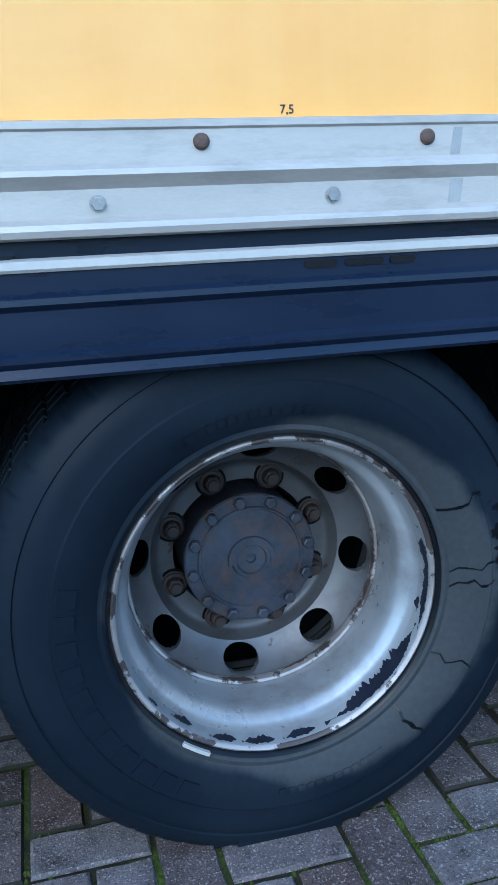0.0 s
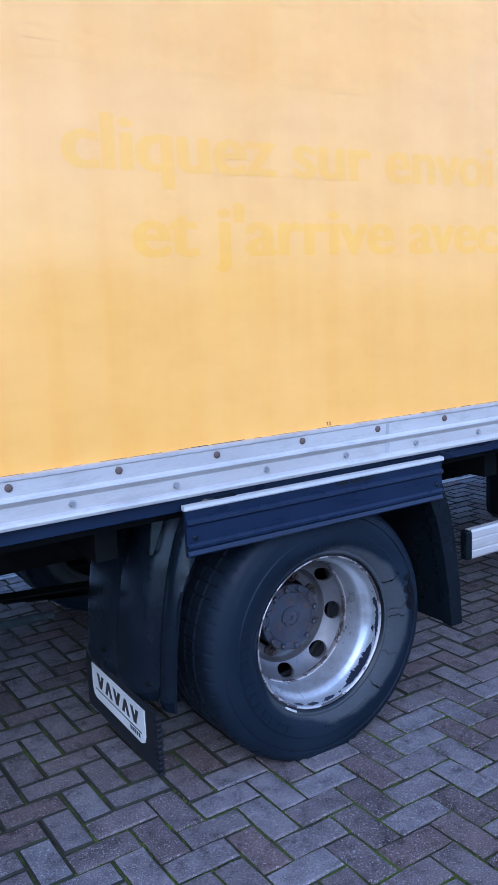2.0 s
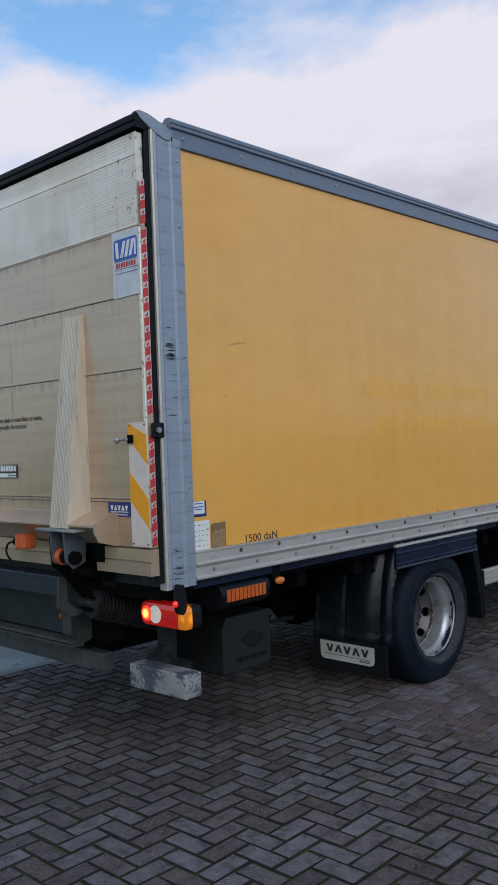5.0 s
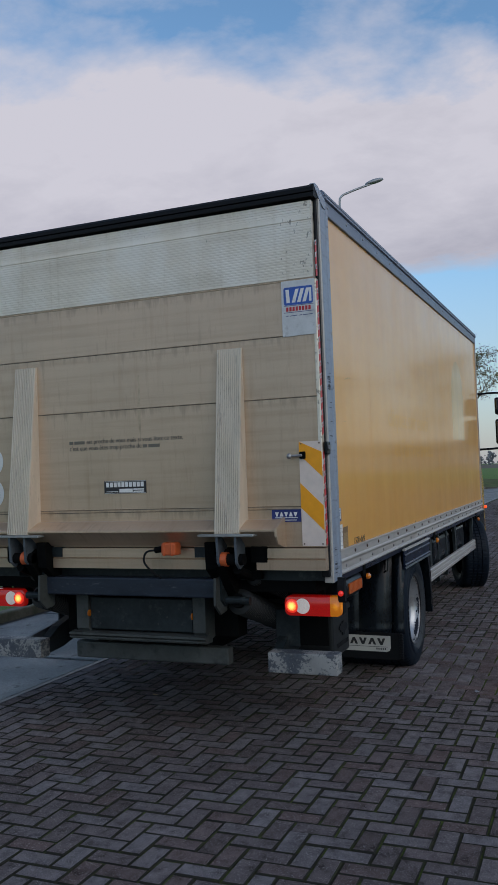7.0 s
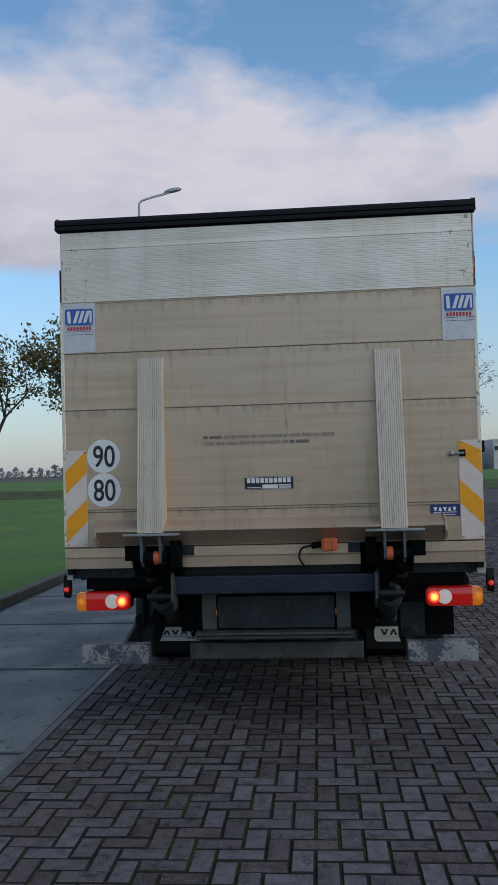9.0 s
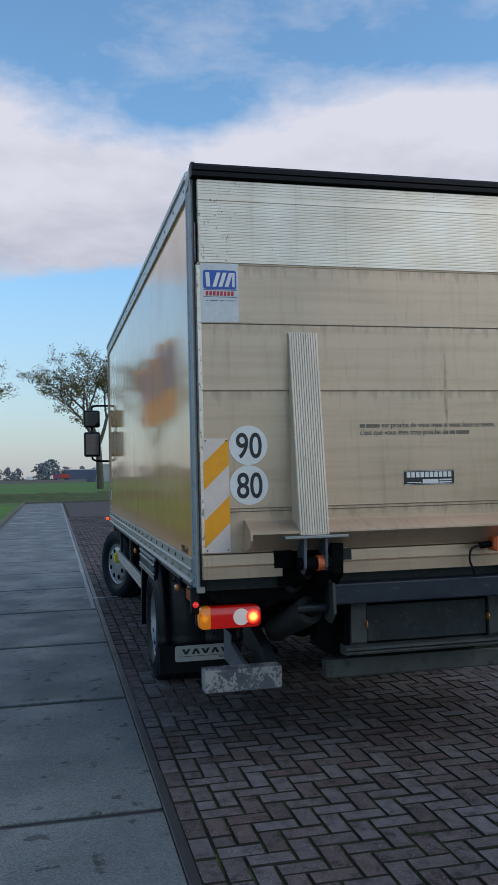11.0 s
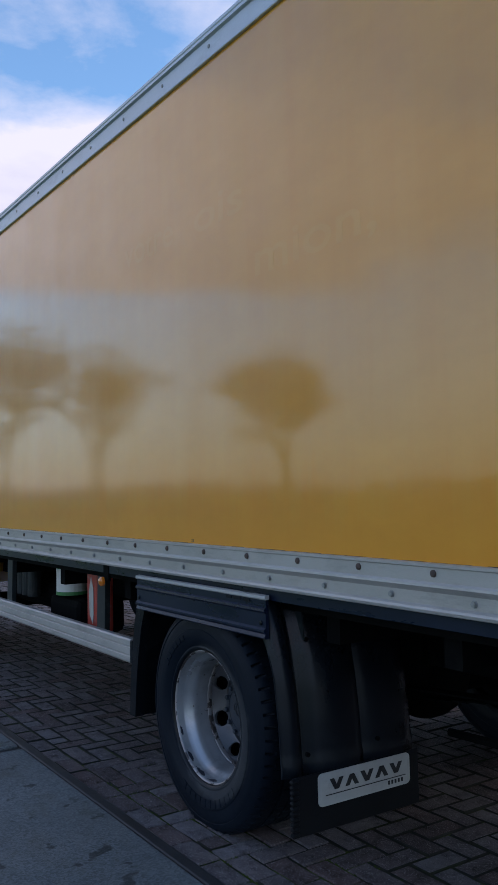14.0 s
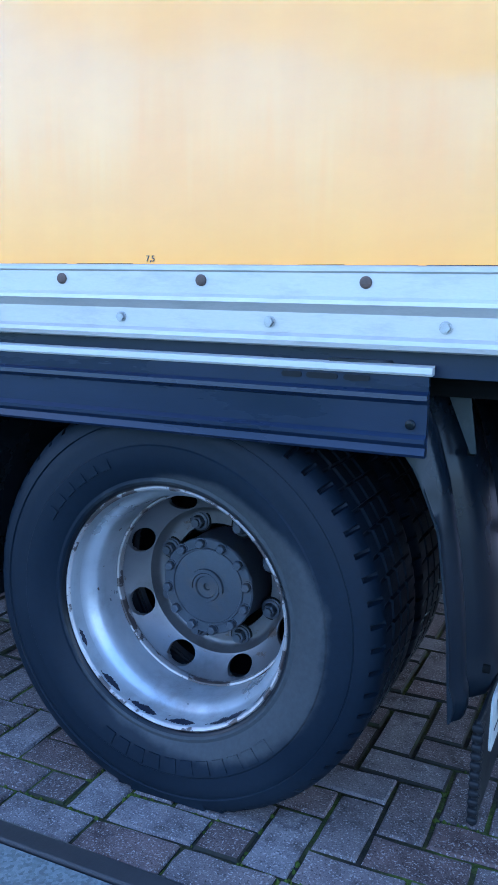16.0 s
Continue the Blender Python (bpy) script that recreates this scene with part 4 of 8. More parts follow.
    for a, b in ((2.525, 2.572), (2.583, 2.640), (2.649, 2.687)):
        if sgn > 0:
            a, b = a - 0.457, b - 0.457
        bm = bmesh.new()
        flat_shape(bm, rounded(*((a, 0.930, b, 0.940) if sgn < 0 else (-b, 0.930, -a, 0.940)), 0.005), y(0.0062), "right" if sgn < 0 else "left", 0.0022)
        part("moulded_mark", bm, M["rubber"], skirt)
    # sill shadow angle behind the skirt
    part("floor_edge_angle", bx((0.27, min(y(-0.05), y(-0.02)), 0.940), (BOX_FRONT - 0.02, max(y(-0.05), y(-0.02)), 0.9815)), M["skirt"], truck)


# the last few coach bolts before the tail stand closer together
REAR_PITCH = {-1: {-6: 0.050, -5: 0.030, -4: 0.018, -3: 0.008}, 1: {-6: 0.030, -5: 0.012}}
BOLTS = (bolt_mesh(0.0108, 0.008, False), bolt_mesh(0.0088, 0.008, True), bolt_mesh(0.009, 0.005, False), bolt_mesh(0.009, 0.005, False))
for me, key in zip(BOLTS, ("bolt", "zinc", "zinc", "plastic")):
    me.materials.append(M[key])
body_shell()
two_sides(side)


# ---- wheels ----
def tyre_mesh(deep=1.0):
    """Tyre turned about y, outer side towards -y; narrow slots cut into the shoulders, shallow where worn."""
    bm = bmesh.new()
    n, R, Wd = 960, 0.450, 0.262
    prof = [(0.262, -0.002), (0.268, -0.012), (0.276, -0.017), (0.283, -0.016), (0.292, -0.022), (0.312, -0.031), (0.330, -0.035), (0.350, -0.035), (0.353, -0.032), (0.375, -0.030),
            (0.392, -0.029), (0.402, -0.024), (0.404, -0.027), (0.420, -0.022), (0.432, -0.014), (0.441, -0.004), (R - 0.002, 0.010), (R, 0.026), (R, 0.068), (R - 0.012, 0.071), (R - 0.012, 0.080), (R, 0.083), (R, Wd / 2 - 0.006), (R - 0.012, Wd / 2 - 0.004)]
    prof += [(r, Wd - d) for r, d in prof[::-1]]
    rows = lathe(bm, prof, n)
    for i in range(n):
        for j, row in enumerate(rows):
            r, d = prof[j]
            edge = min(d, Wd - d)            # depth across the tread from the nearer side
            lug = i % 16 < 3 and r > 0.432 and edge < 0.024
            sipe = (i + 6) % 16 < 2 and r > R - 0.004 and edge > 0.030
            if lug or sipe:
                v = row[i]
                k = 1 - ((0.012 if edge > -0.006 else 0.005) * deep if lug else 0.008) / r
                v.co.x, v.co.z = v.co.x * k, v.co.z * k
                if lug and edge < 0.012:
                    v.co.y += 0.006 * deep if d < Wd / 2 else -0.006 * deep
    for v in bm.verts:                       # flattened foot where it carries the load
        if v.co.z < -0.422:
            v.co.z = -0.422
            v.co.y += -0.007 if v.co.y < Wd / 2 else 0.007
    return bm


TYRES = {}


def rear_wheel(sgn, y):
    turn = (0, 0, 0) if sgn < 0 else (0, 0, radians(180))
    C = (2.491, y(-0.056), 0.422)
    disc_in, hub_in = (0.014, 0.024) if sgn < 0 else (0.008, 0.008)   # the disc and hub sit deeper on the right
    hole0, nut0 = (-7, 22) if sgn < 0 else (22, 23)
    bm = bmesh.new()
    lathe(bm, [(0.2500, 0.026), (0.2470, 0.036), (0.2420, 0.044), (0.2330, 0.054), (0.2280, 0.066), (0.2262, 0.085), (0.2262, 0.100), (0.2240, 0.112), (0.2240, 0.124), (0.2235, 0.160)], 96)
    wheel = part("rear_wheel", bm, M["rim"], truck, "dished silver steel wheel with flaking paint", at=C, turn=turn, smooth=True)

    def sub(name, bm, material, label="", at=(0, 0, 0), t=None, smooth=True):
        ob = part(name, bm, material, wheel, label, smooth=smooth)
        ob.location = at
        if t:
            ob.rotation_euler = t
        return ob
    bm = bmesh.new()
    lathe(bm, [(0.2545, -0.003), (0.2525, 0.008), (0.2515, 0.017), (0.2500, 0.026)], 96)
    sub("bead_seat", bm, M["rimchip"], "flaking painted band inside the rim edge")
    bm = bmesh.new()
    lathe(bm, [(0.2630, 0.002), (0.2640, -0.006), (0.2600, -0.009), (0.2565, -0.007), (0.2545, -0.003)], 96)
    sub("flange", bm, M["rimlip"], "flaked rusty rim edge")
    bm = bmesh.new()
    lathe(bm, [(0.2630, -0.002), (0.2636, -0.0085), (0.2668, -0.0130), (0.2700, -0.0152)], 96)
    sub("bead_gap", bm, M["wet_rubber"], "dark line between rim and tyre")
    # paint flaked off in long ragged patches beside the rim edge
    def seat(s):                             # along the rim wall from the edge inwards
        pts = [(0.2545, -0.003), (0.2525, 0.008), (0.2515, 0.017), (0.2500, 0.026), (0.2470, 0.036), (0.2420, 0.044)]
        k = min(4.999, max(0, s)); i = int(k); f = k - i
        return (pts[i][0] + (pts[i + 1][0] - pts[i][0]) * f - 0.0006, pts[i][1] + (pts[i + 1][1] - pts[i][1]) * f)
    rnd = random.Random(61 + sgn)
    for a0, a1, lo, hi in (((-73, -20, 0.4, 3.7), (-22, 9, 0.2, 1.5), (-90, -77, 0.5, 2.4), (-106, -93, 0.4, 2.3), (-119, -108, 0.4, 2.4), (-136, -126, 1.2, 3.4), (2, 15, 0.3, 2.2), (-16, -10, 1.8, 3.6), (-149, -143, 0.5, 1.6)) if sgn < 0 else
                           ((-72, -46, 0.4, 2.5), (-94, -78, 0.5, 2.4), (-42, -31, 0.7, 2.5), (-26, -18, 0.5, 2.1), (-116, -99, 0.4, 2.3), (-136, -122, 0.4, 2.0), (-160, -150, 0.4, 1.6), (-8, 0, 0.5, 1.8))):
        bm = bmesh.new()
        n = max(6, int((a1 - a0) * 1.6))
        prev, top, low = None, lo, lo
        for i in range(n + 1):
            a = radians(a0 + (a1 - a0) * i / n)
            taper = min(1, 3.5 * i / n + 0.06, 3.5 * (n - i) / n + 0.06)
            top = 0.62 * top + 0.38 * (lo + (hi - lo) * taper * rnd.uniform(0.35, 1.35))
            low = lo + (hi - lo) * (1 - taper) * 0.3 + rnd.uniform(-0.25, 0.1)
            row = []
            for s in (low, (low + top) / 2, top):
                r, d = seat(s)
                row.append(bm.verts.new((r * math.cos(a), d, r * math.sin(a))))
            if prev:
                for j in range(2):
                    bm.faces.new((prev[j], row[j], row[j + 1], prev[j + 1]))
            prev = row
        sub("flaked_patch", bm, M["flaked"], "patch of flaked paint", smooth=False)
    # disc with eight hand holes
    bm = bmesh.new()
    n = 160
    prof = [(0.2235, 0.135), (0.2225, 0.136), (0.2215, 0.140)] + [(0.2205 - 0.0028 * k, 0.143 + 0.0042 * k - 0.00008 * k * k) for k in range(0, 18)] + [(0.1700, 0.1990), (0.1670, 0.2055), (0.1640, 0.2110), (0.1605, 0.2150), (0.1560, 0.2175), (0.1500, 0.2185), (0.1285, 0.2185), (0.1275, 0.232)]
    lathe(bm, prof, n)
    RH, AT, AR = 0.1970, 0.0330, 0.0215
    holes = []
    for f in list(bm.faces):
        c = f.calc_center_median()
        r, a = math.hypot(c.x, c.z), math.degrees(math.atan2(c.z, c.x))
        d = (a - hole0) % 45
        d = min(d, 45 - d)
        if (radians(d) * RH / AT) ** 2 + ((r - RH) / AR) ** 2 < 1:
            holes.append(f)
    bmesh.ops.delete(bm, geom=holes, context='FACES')
    edge = set()
    for v in bm.verts:
        if v.is_boundary and 0.150 < math.hypot(v.co.x, v.co.z) < 0.2220:
            a = math.degrees(math.atan2(v.co.z, v.co.x))
            k = radians(round((a - hole0) / 45) * 45 + hole0)
            er, et = Vector((math.cos(k), 0, math.sin(k))), Vector((-math.sin(k), 0, math.cos(k)))
            w = Vector((v.co.x, 0, v.co.z)) - er * RH
            p, q = w.dot(et) / AT, w.dot(er) / AR
            h = math.hypot(p, q)
            np_ = er * (RH + AR * q / h) + et * (AT * p / h)
            v.co.x, v.co.z = np_.x, np_.z
            edge.add(v)
    be = [e for e in bm.edges if e.is_boundary and e.verts[0] in edge and e.verts[1] in edge]
    ext = bmesh.ops.extrude_edge_only(bm, edges=be)
    for v in ext["geom"]:
        if isinstance(v, bmesh.types.BMVert):
            v.co.y += 0.012
    sub("wheel_disc", bm, M["disc"], "grimy steel disc with round hand holes", at=(0, disc_in, 0))
    bm = bmesh.new()
    lathe(bm, [(0.2245, 0.130), (0.2225, 0.122), (0.2180, 0.1235), (0.2160, 0.132), (0.2195, 0.143)], 96)
    sub("weld_bead", bm, M["rimlip"], "flaking weld bead", at=(0, disc_in, 0))
    bm = bmesh.new()
    lathe(bm, [(0.226, 0.34), (0.21, 0.30), (0.15, 0.275), (0.123, 0.249)], 48)
    sub("inner_drum", bm, M["black"], at=(0, disc_in, 0))
    hub_k = 1.06 if sgn < 0 else 1.00
    hm = M["hub"] if sgn < 0 else M["hubgrey"]
    bm = bmesh.new()
    rows = lathe(bm, [(r * hub_k, d) for r, d in [(0.110, 0.260), (0.108, 0.172), (0.1115, 0.166), (0.1115, 0.153), (0.109, 0.150), (0.090, 0.150), (0.0885, 0.147), (0.0855, 0.147), (0.084, 0.150), (0.050, 0.147), (0.034, 0.1465), (0.032, 0.142), (0.026, 0.142), (0.024, 0.147), (0.009, 0.148), (0.008, 0.154), (0.002, 0.155)]], 72)
    bm.faces.new(rows[-1])
    sub("hub", bm, hm, "dark hub cap with a ring of bolts", at=(0, hub_in, 0))
    hk = bmesh.new()
    prev = None
    for i in range(15):                      # raised hook mark on the cap
        a = radians(-10 + 200 * i / 14)
        ring = [hk.verts.new((r * math.cos(a), d, r * math.sin(a))) for r, d in ((0.033, 0.1475), (0.034, 0.140), (0.042, 0.140), (0.043, 0.1475))]
        if prev:
            for j in range(3):
                hk.faces.new((prev[j], ring[j], ring[j + 1], prev[j + 1]))
        else:
            hk.faces.new(ring)
        prev = ring
    hk.faces.new(prev)
    sub("hub_hook", hk, hm, at=(0, hub_in, 0))
    hb = bmesh.new()
    lathe(hb, [(0.0130, 0), (0.0130, -0.003), (0.0105, -0.003)], 14)
    rows = lathe(hb, [(0.0108, -0.001), (0.0104, -0.013), (0.008, -0.0148)], 6)
    hb.faces.new(rows[-1])
    hme = None
    for i in range(12):
        a = 2 * math.pi * (i + 0.3) / 12
        ob = sub("hub_bolt", hb if hme is None else hme, hm, at=(0.1000 * hub_k * math.cos(a), 0.151 + hub_in, 0.1000 * hub_k * math.sin(a)))
        hme = ob.data
    nb = bmesh.new()
    lathe(nb, [(0.0235, 0.0), (0.0235, -0.003), (0.021, -0.004), (0.021, -0.009), (0.016, -0.010)], 20)
    rows = lathe(nb, [(0.0155, -0.008), (0.0150, -0.022), (0.0125, -0.024)], 6)
    nb.faces.new(rows[-1])
    rows = lathe(nb, [(0.010, -0.022), (0.0095, -0.030)], 10)
    nb.faces.new(rows[-1])
    nme, rme = None, None
    for i in range(8):
        a = radians(nut0 + 45 * i)
        at = (0.1400 * math.cos(a), 0.2190 + disc_in, 0.1400 * math.sin(a))
        rb = bmesh.new()
        rows = lathe(rb, [(0.0285, 0.0), (0.0278, -0.0012)], 20)
        rb.faces.new(rows[-1])
        ob = sub("nut_recess", rb if rme is None else rme, M["black"], at=at)
        if rme is not None:
            rb.free()
        rme = ob.data
        ob = sub("wheel_nut", nb if nme is None else nme, M["nut" if sgn < 0 else "hubgrey"], "rusty wheel nut" if sgn < 0 else "", at=at)
        nme = ob.data
    t = sub("tyre", tyre_mesh(0.22 if sgn < 0 else 1.0), M["tyre"], "worn black tyre with cracked sidewall" if sgn < 0 else "worn black tyre with greyed sidewall")
    TYRES[sgn] = t.data
    sub("inner_tyre", t.data, None, at=(0, 0.29, 0))
    bm = bmesh.new()
    cyl(bm, (0, 0.22, 0), (0, 0.85, 0), 0.09, 24)
    cyl(bm, (0, 0.40, 0), (0, 0.58, 0), 0.20, 24)
    sub("axle_stub", bm, M["black"])

    # moulded sidewall characters as raised blocks
    def arc_blocks(a0, a1, r0, r1, count, h=0.0022):
        for i in range(count):
            s0 = a0 + (a1 - a0) * (i + 0.12) / count
            s1 = a0 + (a1 - a0) * (i + 0.82) / count
            bm = bmesh.new()
            ring = [(r0, s0), (r1, s0), (r1, (s0 + s1) / 2), (r1, s1), (r0, s1), (r0, (s0 + s1) / 2)]
            def at(r, s, lift):
                k = min(1, max(0, (r - 0.292) / 0.040))
                return (r * math.cos(radians(s)), -0.022 - 0.0135 * (1 - (1 - k) ** 2) - lift, r * math.sin(radians(s)))
            top = [bm.verts.new(at(r, s, h)) for r, s in ring]
            bot = [bm.verts.new(at(r, s, -0.006)) for r, s in ring]
            bm.faces.new(top)
            for j in range(6):
                bm.faces.new((top[j], top[(j + 1) % 6], bot[(j + 1) % 6], bot[j]))
            sub("moulded_character", bm, M["tyre"], smooth=False)
    if sgn < 0:
        arc_blocks(165, 243, 0.316, 0.344, 11)
        arc_blocks(266, 300, 0.318, 0.327, 12, 0.0014)
        arc_blocks(80, 120, 0.302, 0.315, 13, 0.0012)
    else:
        arc_blocks(242, 318, 0.314, 0.344, 11)
        arc_blocks(112, 150, 0.318, 0.338, 6)
    bm = bmesh.new()                         # one balance weight clipped to the rim edge
    for i in range(6):
        a0, a1 = radians(-128.5 + i * 1.7), radians(-128.5 + (i + 1) * 1.7)
        ring = [(0.2675, a0), (0.2735, a0), (0.2735, a1), (0.2675, a1)]
        t = [bm.verts.new((r * math.cos(a), -0.021, r * math.sin(a))) for r, a in ring]
        b = [bm.verts.new((r * math.cos(a), -0.008, r * math.sin(a))) for r, a in ring]
        bm.faces.new(t)
        for j in range(4):
            bm.faces.new((t[j], t[(j + 1) % 4], b[(j + 1) % 4], b[j]))
    if sgn < 0:
        sub("balance_weight", bm, M["strip"], smooth=False)
        # dark cracks and wet runs across the sidewall
        for a, w in ((24, 1.2), (3, 0.9), (-2, 1.1), (-27, 1.0), (-50, 1.4)):
            bm = bmesh.new()
            rnd = random.Random(int(a * 7))
            pts = [(0.283 + 0.012 * k, a + rnd.uniform(-1.6, 1.6)) for k in range(7)]
            for (r0, s0), (r1, s1) in zip(pts, pts[1:]):
                d = 0.35 * w * rnd.uniform(0.4, 1.3)
                q = []
                for r, s in ((r0, s0 - d), (r1, s1 - d), (r1, s1 + d), (r0, s0 + d)):
                    k = min(1, max(0, (r - 0.283) / 0.045))
                    q.append(bm.verts.new((r * math.cos(radians(s)), -0.0172 - 0.0185 * (1 - (1 - k) ** 2), r * math.sin(radians(s)))))
                bm.faces.new(q)
            sub("sidewall_crack", bm, M["wet_rubber"], smooth=False)
        # wet ragged blotch running over the shoulder side of the wall
        wall = [(0.330, -0.035), (0.350, -0.035), (0.353, -0.032), (0.375, -0.030), (0.392, -0.029), (0.402, -0.0265), (0.420, -0.022), (0.432, -0.014)]

        def lie(r, a):
            for (r0, d0), (r1, d1) in zip(wall, wall[1:]):
                if r <= r1:
                    return (r * math.cos(a), d0 + (d1 - d0) * (r - r0) / (r1 - r0) - 0.0009, r * math.sin(a))
        bm = bmesh.new()
        for i in range(46):
            for j in range(100):
                r, s = 0.336 + 0.002 * i, -14 + 0.4 * j
                u, w = (r - 0.386) / 0.030, (s - 8) / 13.0
                f = 1 - u * u - w * w + 1.1 * noise.noise(Vector((r * 62, s * 0.30, 3.1))) + 0.5 * noise.noise(Vector((r * 150, s * 0.9, 0.4)))
                if f > 0.35:
                    bm.faces.new([bm.verts.new(lie(a, radians(b))) for a, b in ((r, s), (r + 0.002, s), (r + 0.002, s + 0.4), (r, s + 0.4))])
        bmesh.ops.remove_doubles(bm, verts=bm.verts, dist=1e-5)
        sub("wet_blotch", bm, M["wet_rubber"], "dark wet blotch on the sidewall", smooth=True)
    else:
        bm.free()


two_sides(rear_wheel)


def front_wheel(sgn, y):
    turn = (0, 0, radians(22)) if sgn < 0 else (0, 0, radians(202))    # steered to the left
    bm = bmesh.new()
    rows = lathe(bm, [(0.262, 0.014), (0.258, 0.0), (0.250, 0.004), (0.237, 0.030), (0.228, 0.032), (0.221, 0.010), (0.213, -0.001), (0.200, -0.006), (0.150, -0.011), (0.080, -0.015), (0.020, -0.016)], 64)
    bm.faces.new(rows[-1])
    wheel = part("front_wheel", bm, M["rim"], truck, "silver front wheel under a flat pale cover", at=(7.0, y(-0.09), 0.422), turn=turn, smooth=True)
    t = part("tyre", TYRES[sgn], None, wheel, "black tyre")
    t.location = (0, 0, 0)
    hole = bpy.data.meshes.new("hole")
    bm = bmesh.new()
    rows = lathe(bm, [(0.031, 0.004), (0.030, -0.0035)], 18)
    bm.faces.new(rows[-1])
    bm.to_mesh(hole)
    bm.free()
    hole.materials.append(M["black"])
    for i in range(8):
        a = 2 * math.pi * (i + 0.4) / 8
        o = part("hand_hole", hole, None, wheel)
        o.location = (0.170 * math.cos(a), -0.0085, 0.170 * math.sin(a))


two_sides(front_wheel)
part("front_axle", cy((7.0, 0.2, 0.42), (7.0, W - 0.2, 0.42), 0.07, 16), M["black"], truck)
bm = bmesh.new()
cyl(bm, (2.487, 0.7, 0.43), (2.487, W - 0.7, 0.43), 0.11, 20)
bmesh.ops.create_uvsphere(bm, u_segments=20, v_segments=12, radius=0.22, matrix=Matrix.Translation((2.45, W / 2, 0.46)))
part("rear_axle", bm, M["black"], truck, smooth=True)


# ---- mudguards and flaps ----
def mudguard(sgn, y):
    # one moulded shell: a rounded outer roll, then shallow flutes, all following the wheel's curve
    back = [(0.335, 1.872), (0.42, 1.874), (0.52, 1.882), (0.64, 1.898), (0.76, 1.922), (0.85, 1.950), (0.92, 1.982), (0.965, 2.015)]
    flute = [(0.000, 0.040), (0.003, 0.012), (0.012, -0.008), (0.028, -0.020), (0.048, -0.024), (0.070, -0.020), (0.086, -0.006), (0.096, 0.004), (0.110, 0.000),
             (0.125, -0.010), (0.150, -0.014), (0.230, -0.016), (0.300, -0.015), (0.322, -0.006), (0.340, 0.002), (0.356, -0.006), (0.375, -0.015), (0.450, -0.017), (0.530, -0.015),
             (0.560, -0.008), (0.590, 0.008), (0.620, 0.040)]

    # wheel-side edge of the outer roll: it sweeps forward over the tyre
    edge = [(0.335, 1.905), (0.52, 1.918), (0.68, 1.942), (0.78, 1.985), (0.86, 2.045), (0.92, 2.100), (0.965, 2.150)]

    def along(line, z):
        for (z0, x0), (z1, x1) in zip(line, line[1:]):
            if z <= z1:
                f = (z - z0) / (z1 - z0)
                return x0 + (x1 - x0) * f
        return line[-1][1]
    curve = lambda z: along(back, z)

    def inner(z, u):                         # wheel side of the shell: the roll's edge, then the flat back
        f = min(1, max(0, (u - 0.05) / 0.07))
        return along(edge, z) * (1 - f) + (curve(z) + 0.050) * f

    def outer(z, u, dx):                     # the roll stands a little nearer the wheel than the flat back
        k = 0.036 * min(1, max(0, (0.16 - u) / 0.06))
        return min(curve(z) + dx + k, inner(z, u) - 0.004)
    bm = bmesh.new()
    grid = []
    nz = 28
    for j in range(nz + 1):
        z = 0.338 + (0.965 - 0.338) * j / nz
        hem = 0.006 if j in (1, 2) else 0.0
        grid.append([bm.verts.new((outer(z, u, dx) - hem, y(-0.002 - u), z)) for u, dx in flute] + [bm.verts.new((inner(z, u), y(-0.002 - u), z)) for u, dx in flute[::-1]])
    n = len(grid[0])
    for p, q in zip(grid, grid[1:]):
        for i in range(n):
            bm.faces.new((p[i], p[(i + 1) % n], q[(i + 1) % n], q[i]))
    bm.faces.new(grid[0])
    bm.faces.new(grid[-1][::-1])
    rear = part("rear_mudguard", bm, M["guard"], truck, "glossy black moulded mudguard", smooth=True)
    part("mudguard_bracket", pr([(1.93, 0.975), (1.99, 0.975), (1.915, 0.80), (1.905, 0.80)], y(-0.112), y(-0.118), "y"), M["steel"], rear)
    for u, z in ((0.13, 0.80), (0.40, 0.42), (0.08, 0.42)):
        part("fixing_screw", cy((curve(z) - 0.012, y(-u), z), (curve(z) - 0.024, y(-u), z), 0.008, 10), M["black"], rear)
    front = [(2.90, 0.905), (2.955, 0.83), (3.000, 0.72), (3.035, 0.58), (3.055, 0.46), (3.070, 0.31), (3.100, 0.31), (3.088, 0.47), (3.070, 0.60), (3.042, 0.74), (3.000, 0.86), (2.95, 0.955)]
    fm = part("front_mudguard", pr(front, y(-0.05), y(-0.62), "y"), M["plastic"], truck, "black plastic front mudguard quarter")
    bm = bmesh.new()
    prism(bm, [(x - 0.012 if i < 6 else x + 0.014, z) for i, (x, z) in enumerate(front)], y(-0.005), y(-0.05), "y")
    part("outer_lip", bm, M["plastic"], fm)
    top = [(2.03, 0.912), (2.2, 0.935), (2.487, 0.945), (2.78, 0.935), (2.93, 0.912), (2.95, 0.958), (2.02, 0.958)]
    part("mudguard_crown", pr(top, y(-0.05), y(-0.62), "y"), M["plastic"], truck)
    # rubber flap with toothed outer edge
    def skew(bm):                            # the flap hangs a little askew, its outer edge further back
        for v in bm.verts:
            o = v.co.y if sgn < 0 else W - v.co.y
            v.co.x += (-0.020 + 0.035 * o) if sgn < 0 else -0.014
        return bm
    bm = bmesh.new()
    a, b = (y(-0.008), y(-0.595))
    box(bm, (1.862, min(a, b), 0.152), (1.872, max(a, b), 0.352), 0.003, 1)
    skew(bm)
    flap = part("mud_flap", bm, M["rubber"], truck, "black rubber mud flap with a pale sign")
    bm = bmesh.new()
